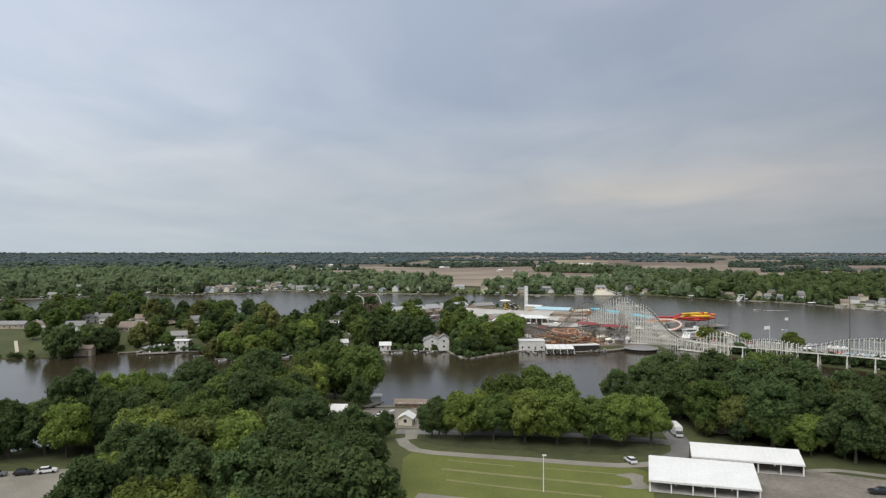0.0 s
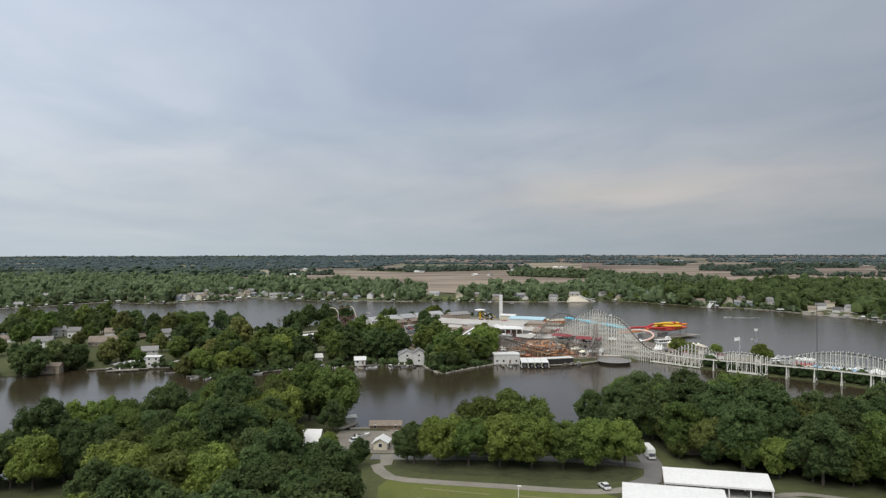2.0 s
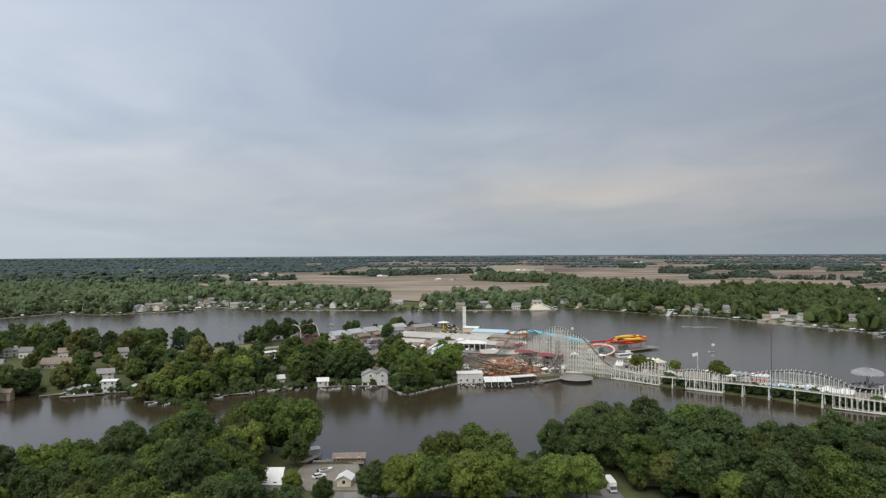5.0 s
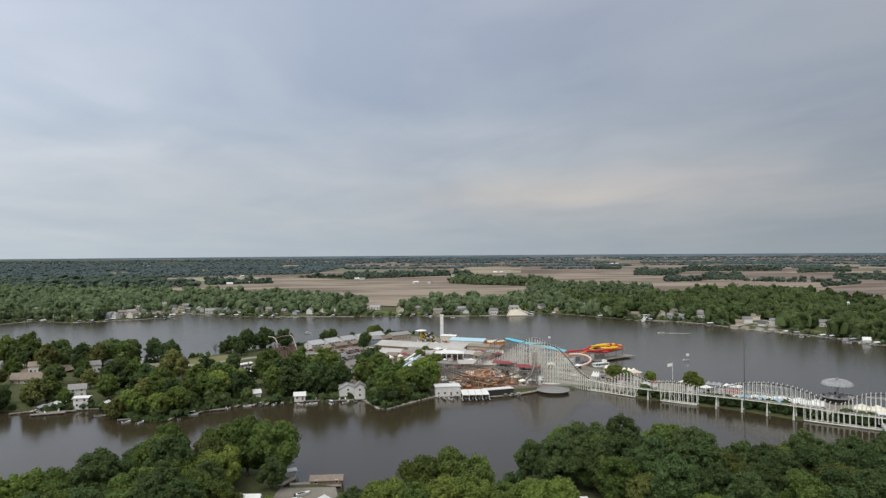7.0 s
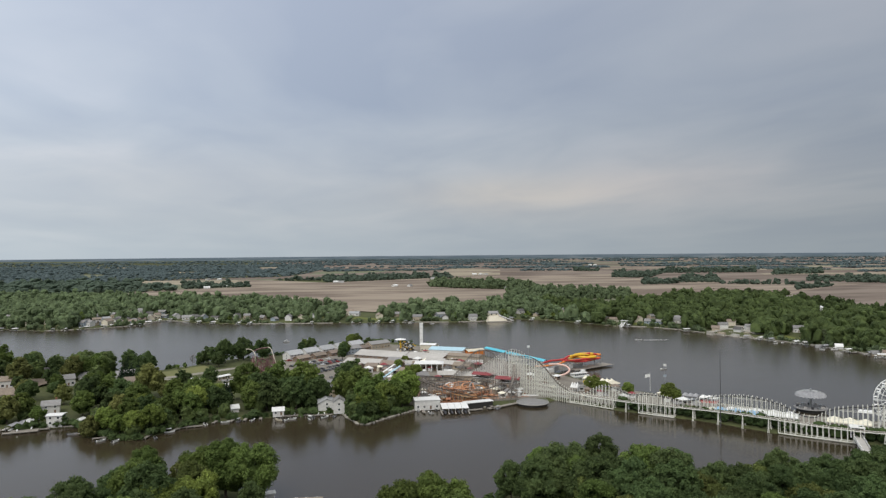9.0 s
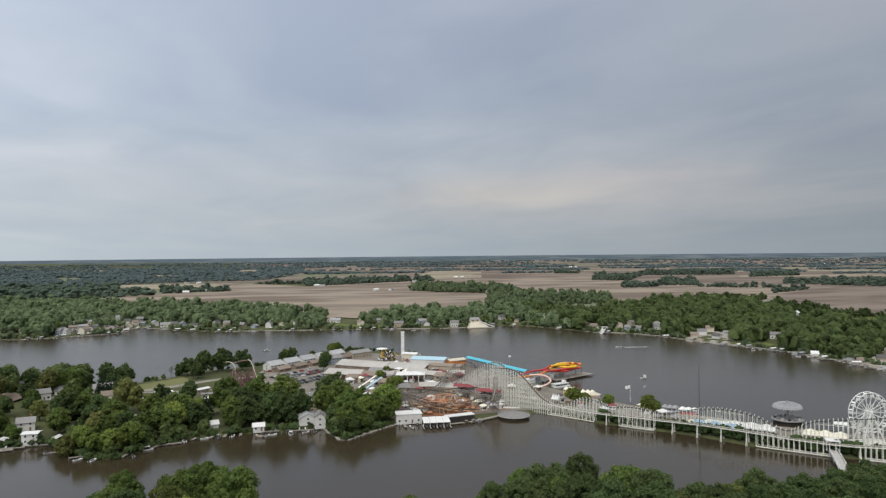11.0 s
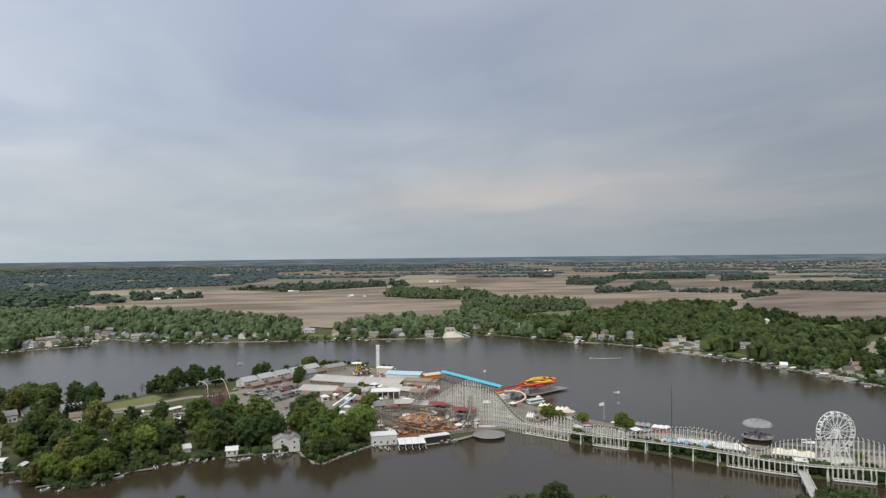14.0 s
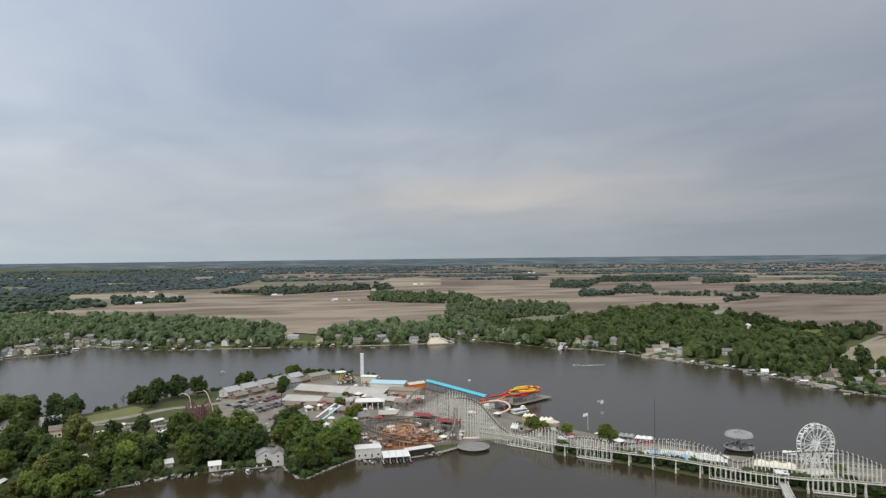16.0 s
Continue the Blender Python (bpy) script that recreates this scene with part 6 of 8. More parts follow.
clump([(-129.4, 425.0, 4, 1.25), (-120.8, 428.6, 0, 1.11), (-110.7, 422.0, 4, 1.12), (-99.4, 406.5, 0, 1.0), (-128.5, 410.1, 1, 0.93), (-109.0, 400.4, 4, 0.94), (-98.0, 388.0, 0, 0.78), (-91.8, 392.2, 4, 0.88), (-106.3, 374.3, 3, 0.92), (-113.2, 371.6, 6, 0.79), (-84.0, 371.5, 3, 1.0), (-90.9, 367.4, 3, 0.85), (-81.4, 389.0, 0, 0.78), (-98.6, 369.0, 3, 0.69), (-79.1, 378.9, 4, 0.56),
       (-104.0, 456.7, 6, 1.43), (-92.3, 448.8, 6, 0.79), (-82.3, 449.4, 2, 0.9), (-70.9, 471.5, 2, 0.8), (-44.9, 439.6, 0, 1.22), (-35.1, 420.1, 4, 1.19), (-26.1, 429.0, 0, 1.28), (-8.5, 426.6, 0, 1.33), (-1.4, 409.4, 4, 1.1), (-13.5, 403.4, 4, 1.2), (-65.1, 415.1, 0, 1.0), (-57.0, 404.9, 4, 0.94), (-76.8, 399.4, 0, 0.78), (-69.2, 397.1, 0, 0.72), (-68.4, 406.8, 3, 1.15), (-36.9, 402.9, 0, 0.94), (-29.7, 403.6, 4, 1.06), (-4.8, 399.5, 4, 0.5), (-21.0, 405.3, 4, 0.81),
       (18.4, 430.4, 4, 1.44), (23.4, 413.0, 0, 1.22), (15.8, 414.4, 0, 1.05), (25.6, 396.8, 0, 0.98), (33.1, 412.4, 0, 0.94), (36.7, 392.2, 3, 1.15), (42.5, 402.2, 1, 0.93), (50.8, 411.2, 3, 1.38), (46.4, 397.0, 0, 0.78), (54.1, 416.9, 3, 1.0), (18.2, 384.4, 4, 0.69), (23.4, 383.2, 3, 0.95), (27.8, 375.7, 4, 0.56), (21.3, 373.6, 2, 0.45), (33.7, 379.3, 0, 0.5), (27.0, 382.6, 0, 0.89)])
west_spots = []


def stuff_wood(poly, gap, lo, hi, keep_off=()):
    for x, y in scatter(nrng, poly, gap):
        if all(math.hypot(x - a, y - b) > r for a, b, r in keep_off):
            west_spots.append((x, y, nrng.uniform(lo, hi)))


LAKE_HOUSES = [(-207.7, 499.4), (-196.8, 473.2), (-277.0, 537.6), (-260.5, 521.5), (-215.2, 474.0), (-119.1, 470.0), (-158.5, 477.8)]


stuff_wood([(-122, 392), (-110, 376), (-98, 364), (-88, 363), (-74, 379), (-60, 389), (-48, 394), (-46, 420), (-70, 440), (-118, 440)], 7.5, 0.35, 0.6, [(-95.7, 424.6, 6), (-57.4, 423.9, 7), (-47.4, 405.0, 5)])
stuff_wood([(-46, 396), (-26, 398), (-2, 408), (-4, 428), (-40, 436)], 8, 0.35, 0.6, [(-22.8, 394.9, 6), (3.9, 401.4, 11), (-30.1, 417.2, 4), (-57.4, 423.9, 7), (-47.4, 405.0, 5)])
stuff_wood([(15, 386), (19, 376), (24, 370), (31, 376), (44, 390), (50, 400), (48, 436), (20, 440)], 7, 0.35, 0.6)
stuff_wood([(-176, 404), (-160, 402), (-156, 420), (-168, 434), (-210, 424), (-208, 404)], 9, 0.35, 0.55, [(-186.2, 383.5, 9), (-150.3, 426.7, 8)])
stuff_wood([(-330, 545), (-300, 556), (-250, 580), (-200, 588), (-158, 566), (-150, 520), (-180, 522), (-220, 524), (-260, 500), (-330, 500)], 12.5, 0.75, 1.0)
# further west along the point
clump([(-245.4, 495.8, 0, 1.0), (-248.4, 531.0, 4, 1.25), (-233.7, 528.9, 0, 1.11), (-224.6, 539.0, 0, 1.17), (-194.7, 497.6, 6, 1.21), (-202.3, 535.3, 4, 0.94), (-183.5, 528.8, 2, 0.75), (-169.6, 521.5, 6, 1.14),
       (-154.2, 527.2, 0, 0.89), (-163.8, 529.9, 0, 0.83), (-118.1, 504.5, 4, 0.94), (-183.2, 394.1, 4, 0.94), (-198.7, 441.5, 6, 0.71), (-163.5, 402.4, 6, 1.0), (-160.6, 413.5, 1, 0.87), (-146.8, 399.2, 1, 0.6),
       (-194.3, 374.1, 4, 1.2), (-200.7, 378.6, 2, 0.85), (-196.3, 382.3, 4, 1.06), (-283.0, 537.8, 1, 1.27), (-269.2, 528.3, 0, 0.94), (-290.7, 517.4, 4, 0.5), (-302.5, 520.7, 4, 0.38), (-184.1, 400.2, 4, 0.81), (-180.7, 404.3, 4, 0.69),
       (-167.9, 563.7, 4, 0.88), (-156.2, 554.6, 0, 0.72), (-126.2, 548.0, 4, 0.88), (-172.3, 554.7, 1, 0.8), (-213.0, 512.0, 4, 1.0), (-258.0, 512.0, 0, 0.95), (-176.0, 455.0, 6, 0.8), (-143.0, 470.0, 0, 0.8), (-134.0, 446.0, 4, 0.95),
       (-230.0, 412.0, 1, 0.7), (-240.0, 455.0, 0, 0.8), (-318.0, 540.0, 0, 1.0), (-330.0, 515.0, 4, 1.0)])
for px, py in scatter(np.random.default_rng(61), [(-206, 462), (-192, 452), (-160, 442), (-128, 452), (-122, 500), (-150, 512), (-206, 506)], 15.0, 900):
    if all(math.hypot(px - a, py - b) > 10 for a, b in ((-187, 455), (-199.3, 492.4), (-125.7, 495.9), (-167.4, 504.5), (-150.3, 426.7))):
        plant(mid_protos[(0, 4, 1, 6, 4)[int(px * 7) % 5]], px, py, trng.uniform(0.6, 0.85), px * 31 % 360, group="trees on the point")
# behind the lake houses, round the road, at the north shore
for px, py, k, s in ((-160.7, 551.3, 1, 1.20), (-156.5, 555.3, 0, 1.20), (-174.6, 574.0, 4, 1.00), (-140.6, 550.2, 2, 1.10), (-133.9, 548.1, 0, 1.05), (-130.9, 559.9, 2, 0.95), (-74.2, 483.6, 4, 0.70), (-94.2, 586.2, 4, 0.75), (-88.7, 584.4, 0, 1.05), (-82.6, 582.4, 0, 1.10), (-76.1, 589.0, 2, 1.20), (-78.3, 568.4, 4, 0.80), (-62.6, 600.5, 0, 1.40), (-66.8, 599.5, 4, 1.15), (-47.2, 597.8, 4, 1.30), (-109.1, 568.6, 5, 0.35), (-103.6, 570.9, 5, 0.30), (-12.7, 648.7, 0, 0.85), (-7.8, 647.1, 4, 0.85), (-16.5, 644.3, 2, 0.70), (11.0, 652.5, 4, 0.55), (18.6, 580.8, 2, 0.90), (21.5, 609.9, 1, 0.90), (30.5, 670.5, 3, 1.00), (35.7, 668.8, 1, 0.90), (46.8, 678.0, 4, 0.50), (100.0, 647.0, 2, 0.30), (105.0, 645.3, 4, 0.32), (67.4, 551.0, 5, 0.70), (68.6, 495.6, 5, 0.90), (59.4, 527.8, 5, 0.80), (62.4, 479.9, 5, 1.10)):
    plant(mid_protos[4 if k == 0 and px < -40 else k], px, py, s * 0.84, px * 31 % 360, group="trees on the point")
for px, py, s in ((-55.7, 434.8, 1.1), (-139.5, 546.2, 1.05), (-130.3, 541.2, 0.92), (-132.8, 507.1, 1.1), (-128.0, 508.3, 1.05), (-312.7, 522.7, 1.1), (-317.7, 523.5, 0.95)):
    plant(conifer_near, px, py, s, px * 31 % 360, group="conifers on the point")
plant(bare_near, -101.2, 586.6, 0.75, 0)
plant(bare_near, -113.2, 383.7, 0.6, 70)
# bushes along the boardwalk
for px, py, s in ((170.9, 414.9, 0.75), (174.5, 407.9, 0.6), (186.1, 398.5, 0.62), (202.8, 379.5, 0.8), (205.4, 376.0, 0.62), (284.5, 287.1, 0.45)):
    o = plant(mid_protos[3], px, py, s, px * 31 % 360, label="bright-green bushy tree by the boardwalk", group="bushes by the boardwalk")

# ---- far shore woods ----


def belts(name, label, spots, rng, material, tall, wide, leaves=0, lumps=4, card=0.9):
    """A far wood as one mass of crowns, each a few lumpy clumps."""
    V, F, k = [], [], 0
    heights = ground_z(np.array([q[0] for q in spots]), np.array([q[1] for q in spots]))
    for (x, y, s), z in zip(spots, heights):
        h, w = tall * s * rng.uniform(0.65, 1.3), wide * s * rng.uniform(0.75, 1.25)
        heads = []
        for j in range(lumps):
            v, f = ICO1
            a, far = rng.uniform(0, 6.28), rng.uniform(0.0, 0.34 if lumps < 5 else 0.44) * w
            r = w * (rng.uniform(0.30, 0.46) if lumps < 5 or j < 2 else rng.uniform(0.15, 0.30))
            c = np.array((x + math.cos(a) * far, y + math.sin(a) * far, z + (0.36 if j < 2 else rng.uniform(0.42, 0.78)) * h))
            size = np.array((r, r, h * 0.40 if j < 2 else min(h * 0.25, r * 1.05)))
            heads.append((c, size))
            V.append(v * rng.uniform(0.60, 1.28, (len(v), 1)) * size + c)
            F.append(f + k)
            k += len(v)
        if leaves:
            n = leaves
            d = rng.normal(size=(n, 3))
            d[:, 2] += 0.4
            d /= np.linalg.norm(d, axis=1)[:, None]
            pick = rng.integers(0, len(heads), n)
            C, S = np.array([q[0] for q in heads])[pick], np.array([q[1] for q in heads])[pick]
            c = C + d * S * rng.uniform(0.85, 1.25, (n, 1))
            a = np.cross(d, rng.normal(size=(n, 3))) * card
            b = np.cross(d, a) + rng.normal(size=(n, 3)) * card * 0.3
            V.append(np.stack([c - a, c + b, c + a * 0.8 - b * 0.3], 1).reshape(-1, 3))
            F.append(np.arange(n * 3).reshape(n, 3) + k)
            k += n * 3
    me = bpy.data.meshes.new(name)
    faces = np.vstack(F)
    me.from_pydata(np.vstack(V).tolist(), [], faces.tolist())
    return tagged(part(name, me, material), label, "woods", kind="stuff")


def far_spots(rng, poly, gap, tries=40000):
    pts = scatter_fast(rng, poly, gap, tries)
    return [(x, y, 0.6 + 0.8 * rng.random() ** 1.6) for x, y in pts]


def scatter_fast(rng, poly, gap, tries):
    P = np.array(poly, float)
    lo, hi = P.min(0), P.max(0)
    pts = rng.uniform(lo, hi, (tries, 2))
    pts = pts[inside_distance(poly, pts[:, 0], pts[:, 1]) > 0]
    cells, out = {}, []
    for x, y in pts:
        key = (int(x // gap), int(y // gap))
        if any((x - u) ** 2 + (y - v) ** 2 < gap * gap for i in (-1, 0, 1) for j in (-1, 0, 1) for u, v in cells.get((key[0] + i, key[1] + j), ())):
            continue
        cells.setdefault(key, []).append((x, y))
        out.append((float(x), float(y)))
    return out


frng = np.random.default_rng(21)
SHORE_WOOD_W = [(-640, 700), (-500, 780), (-420, 840), (-360, 900), (-290, 880), (-200, 940), (-180, 950), (-106, 905), (-20, 890), (20, 890), (32, 930), (36, 1010), (-60, 1180), (-200, 1330), (-420, 1440), (-700, 1520), (-1100, 1300), (-1000, 800)]
SHORE_WOOD_M = [(72, 895), (98, 880), (168, 862), (222, 866), (250, 885), (290, 850), (330, 800), (345, 770), (380, 790), (360, 900), (350, 1000), (330, 1080), (270, 1060), (230, 1010), (200, 1040), (150, 1020), (120, 1000), (84, 970)]
SHORE_WOOD_E = [(340, 800), (370, 750), (396, 716), (404, 682), (416, 650), (430, 620), (446, 580), (450, 530), (452, 505), (491, 518), (560, 570), (600, 630), (630, 700), (600, 790), (690, 900), (700, 1020), (650, 1090), (530, 1040), (430, 960), (360, 910)]
spots_w = far_spots(frng, SHORE_WOOD_W, 9.5)
spots_m = far_spots(frng, SHORE_WOOD_M, 8.5)
spots_e = far_spots(frng, SHORE_WOOD_E, 8.5)
spots = spots_w + spots_m + spots_e
dist = -inside_distance(LAKE, np.array([s[0] for s in spots]), np.array([s[1] for s in spots]))
edge = [s for s, d in zip(spots, dist) if 3.5 < d < 16]
rest = [s for s, d in zip(spots, dist) if d >= 16]
frng.shuffle(edge)
# a clearing for the white resort on the east bank and for gardens
CLEAR = [(458.8, 551.4, 10), (453.1, 574.1, 10), (457.7, 507.9, 10), (487.2, 500.9, 14), (455.8, 698.9, 22), (435.9, 679.5, 26), (436.0, 647.9, 18), (532.7, 550.8, 9), (568.1, 576.5, 7), (607.3, 604.9, 7), (-3.8, 937.8, 16), (230.9, 902.5, 12), (194.2, 877.5, 6), (97.5, 925.7, 9), (52.9, 917.0, 9), (451.4, 609.3, 12)]
HOUSE_SPOTS = [(-263, 981), (-273, 942), (-284, 926), (-264, 1035), (-257, 1072), (-227, 1068), (-168, 994), (-110, 973), (-75, 954), (-58, 936), (-40, 935), (-24, 947), (-4, 946), (15, 965), (42, 968), (79, 922), (107, 957), (127, 898), (156, 919), (164, 897), (201, 896), (279, 966), (291, 903), (333, 945), (359, 825), (386, 854), (385, 792), (408, 801), (427, 777), (-564, 1856), (-376, 1534)]
HOUSE_SPOTS += [(-289, 926), (-279, 933), (-264, 938), (-255, 982), (-239, 966), (-234, 980), (-265, 1059), (-233, 1022), (-221, 1011), (-212, 1020), (-194, 1001), (-178, 990), (-155, 987), (-138, 975), (-95, 959)]
HOUSE_SPOTS += [(-520, 883), (-504, 906), (-451, 849), (-464, 941), (-434, 940), (-411, 979), (-413, 1022), (-356, 937), (-338, 950), (-317, 962), (-303, 1018), (-282, 1018), (-274, 1048), (-253, 1048), (-226, 1001)]
CLEAR += [(x, y, 8) for x, y in HOUSE_SPOTS] + [(x * 0.992, y * 0.992, 8) for x, y in HOUSE_SPOTS] + [(x * 0.984, y * 0.984, 8) for x, y in HOUSE_SPOTS] + [(x * 0.977, y * 0.977, 8) for x, y in HOUSE_SPOTS]
BANK_HOUSES = [(197, 885, 9, 7, 5.5, 5, "white square boathouse pavilion at the far waterline"), (105.6, 944, 17, 9, 3.4, 10, "pale grey house on a green garden"), (48, 962, 14, 8, 3.6, -20, "white house above a sandy garden"),
               (161, 919, 12, 8, 4.2, 15, "grey lake house under trees"), (278, 940, 11, 8, 4.0, 30, "small white house behind a dock"), (338, 925, 16, 8, 5.0, 40, "pale house stepping down a wooded slope"),
               (362, 806, 16, 8, 3.4, -35, "long low lake house with a brown roof"), (396, 776, 20, 8, 3.4, -40, "long grey lakeside house with a terrace"), (424, 770, 13, 8, 3.8, -40, "white house half hidden by trees"), (492, 646, 10, 7, 4.5, -30, "white house deep in the bank wood")]
for bx, by, bw, bd, bh, bz, bl in BANK_HOUSES:
    CLEAR += [(bx * k, by * k, 9) for k in (1.0, 0.985, 0.972, 0.958, 0.945)]
CLEAR += [(x * k, y * k, 8) for x, y in [(-296, 960), (-287, 973), (-280, 987), (-263, 970), (-254, 984), (-238, 956), (-307, 1032), (-291, 1051), (-278, 1059)] for k in (1.0, 0.985, 0.97)]
CLEAR += [(227 * k, 866 * k, 13) for k in (1.03, 1.015, 1.0, 0.985)] + [(352, 768, 9), (350, 757, 9)]
edge = [s for s in edge if all(math.hypot(s[0] - a, s[1] - b) > r for a, b, r in CLEAR)]
rest = [s for s in rest if all(math.hypot(s[0] - a, s[1] - b) > r for a, b, r in CLEAR)]
for i, (x, y, s) in enumerate(edge[:24]):
    plant(far_protos[i % 4], x, y, s * 0.95, i * 77 % 360, group="trees along the far shore")
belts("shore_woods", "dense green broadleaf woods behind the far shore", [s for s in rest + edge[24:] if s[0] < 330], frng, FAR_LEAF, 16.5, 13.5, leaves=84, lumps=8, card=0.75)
belts("bank_woods", "dense bright-green broadleaf woods on the east bank", [s for s in rest + edge[24:] if s[0] >= 330], frng, EAST_LEAF, 17.5, 14, leaves=120, lumps=9, card=0.72)

west_spots = [s for s in west_spots if all(math.hypot(s[0] - a, s[1] - b) > 9 for a, b in LAKE_HOUSES)]
belts("point_woods", "green broadleaf trees along the western point", west_spots, frng, POINT_LEAF, 16, 11.5, leaves=170)
# low brush along the waterlines
def brush(line, step, inset, skip=0.0):
    out = []
    for (ax, ay), (bx, by) in zip(line, line[1:]):
        n = math.hypot(bx - ax, by - ay)
        for k in range(int(n / step)):
            if frng.random() < skip:
                continue
            t = (k + frng.random()) / max(1, int(n / step))
            x, y = ax + (bx - ax) * t, ay + (by - ay) * t
            out.append((x - (by - ay) / n * inset + frng.normal(scale=0.6), y + (bx - ax) / n * inset + frng.normal(scale=0.6), frng.uniform(0.6, 1.5)))
    return out


HOUSE_GAPS = [(x * 0.985, y * 0.985) for x, y in HOUSE_SPOTS]
far_brush = [s for s in brush(LAKE[4:32], 4.5, 4.0, 0.15) if all(math.hypot(s[0] - a, s[1] - b) > 8 for a, b in HOUSE_GAPS) and all(math.hypot(s[0] - a, s[1] - b) > r for a, b, r in CLEAR[:12])]
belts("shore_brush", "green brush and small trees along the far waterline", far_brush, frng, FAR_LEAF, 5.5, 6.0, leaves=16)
belts("waterside_brush", "dark-green brush along the point's waterline", [b for b in brush(POINT[7:25], 2.6, 1.2, 0.2) if b[0] < 56] + brush(POINT[47:60], 4, 2.0, 0.35) + brush(POINT[1:7], 3.0, 1.0, 0.5), frng, LEAF[2], 2.6, 3.4, leaves=26)
belts("near_brush", "dark-green brush along the near waterline", brush(NEAR[4:13], 2.6, -1.5, 0.2) + brush(NEAR[17:25], 2.6, -1.5, 0.2), frng, LEAF[2], 3.0, 3.6, leaves=40)

belts("quay_brush", "dark-green brush on the bank under the white coaster", brush([(x, y) for x, y, z in QUAY[2:]], 1.6, 3.6, 0.1) + brush([(x, y) for x, y, z in QUAY[5:]], 2.4, 6.5, 0.3), frng, LEAF[2], 4.2, 4.4, leaves=26, card=0.5)
# woodlots, hedgerows and distant woods on the plain
LAKE_LOTS = [[(311, 1106), (345, 1085), (420, 1120), (539, 1161), (600, 1260), (560, 1330), (434, 1440), (350, 1280)],
             [(270, 1700), (330, 1600), (427, 1511), (520, 1580), (500, 1720), (316, 1890)]]
EAST_LOTS = [[(739, 1204), (817, 1112), (851, 1150), (769, 1248)], [(717, 944), (714, 831), (745, 860), (795, 1042)], [(714, 831), (748, 798), (768, 833), (732, 855)],
             [(756, 807), (774, 761), (790, 776), (765, 815)], [(620, 640), (700, 690), (823, 760), (800, 780), (690, 730), (610, 670)], [(500, 500), (560, 470), (580, 490), (520, 525)]]
PLAIN_LOTS = [[(20, 2042), (359, 2257), (390, 2500), (11, 2460)], [(-125, 2242), (22, 2230), (22, 2262), (-126, 2270)], [(-329, 1788), (-240, 1835), (-173, 1860), (-179, 1900), (-373, 2050)],
              [(362, 2215), (435, 2259), (449, 2356), (427, 2560)], [(1029, 2700), (1111, 2637), (1164, 2768), (1083, 2837)], [(929, 2092), (1019, 2022), (1275, 2420), (1106, 2471)],
              [(1250, 2430), (1613, 2351), (1807, 2642), (1437, 2688)], [(798, 1626), (900, 1631), (950, 1729), (910, 1824)], [(945, 1697), (1033, 1669), (1189, 1925), (1103, 1974)],
              [(990, 1588), (1126, 1481), (1157, 1521), (1018, 1623)], [(1510, 2109), (1735, 2148), (1960, 2440), (1780, 2465)], [(991, 1304), (1151, 1394), (1165, 1420), (1036, 1355)],
              [(1286, 1654), (1444, 1367), (1950, 1560), (1788, 1740), (1410, 1794)], [(1634, 1542), (1900, 1400), (2000, 1480), (1672, 1590)]]
WEST_WOODS = [(-2600, 1250), (-1050, 1330), (-720, 1540), (-420, 1640), (-337, 1735), (-385, 1850), (-500, 2060), (-580, 2380), (-290, 2519), (-142, 2540), (-60, 2740), (20, 3240), (20, 3750), (-500, 4000), (-2600, 4000)]
PALE_PATCHES = [[(-260, 3191), (-191, 3215), (-200, 3640), (-300, 3591)], [(-861, 2722), (-767, 2734), (-858, 2987), (-931, 2969)], [(-1500, 2480), (-1250, 2500), (-1290, 2640), (-1560, 2620)],
                [(-1154, 3700), (-900, 3680), (-960, 3830), (-1257, 3850)], [(-1100, 1980), (-980, 1990), (-1000, 2060), (-1130, 2050)], [(-641, 3000), (-450, 3020), (-470, 3120), (-690, 3110)],
                [(-2000, 3200), (-1600, 3180), (-1650, 3330), (-2050, 3350)]]


def spots_in(polys, gap, tries=9000):
    return [p for poly in polys for p in far_spots(frng, poly, gap, tries)]


def off(points, polys):
    px, py = np.array([p[0] for p in points]), np.array([p[1] for p in points])
    clear = np.ones(len(points), bool)
    for poly in polys:
        clear &= inside_distance(poly, px, py) < 0
    return [p for p, ok in zip(points, clear) if ok]


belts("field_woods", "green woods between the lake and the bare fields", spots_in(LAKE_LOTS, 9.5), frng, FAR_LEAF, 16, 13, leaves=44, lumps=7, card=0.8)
belts("copses", "green copses and garden trees behind the east bank", spots_in(EAST_LOTS, 9.5), frng, EAST_LEAF, 12.5, 11, leaves=40, lumps=6, card=0.8)
# woodlots and far woods use the leaf colours that include haze
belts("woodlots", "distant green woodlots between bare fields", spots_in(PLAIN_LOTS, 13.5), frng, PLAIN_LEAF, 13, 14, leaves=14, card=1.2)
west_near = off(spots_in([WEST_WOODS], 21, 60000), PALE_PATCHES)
belts("west_woods", "wide woods on the western plain, haze tint in the leaves", [p for p in west_near if p[1] < 2300], frng, PLAIN_LEAF, 14, 21, leaves=10, lumps=4, card=1.6)
far_spots_all = [p for p in west_near if p[1] >= 2300]
for i in range(64):
    a = frng.uniform(-0.05, 1.0)
    d = frng.uniform(2900, 4700)
    cx, cy = d * math.sin(a), d * math.cos(a)
    half = frng.uniform(60, 300)
    for j in range(int(half * 0.34)):
        u = frng.uniform(-1, 1)
        far_spots_all.append((cx + half * u, cy + frng.uniform(-40, 40) - 0.5 * half * u * math.sin(a), frng.uniform(0.8, 1.3)))
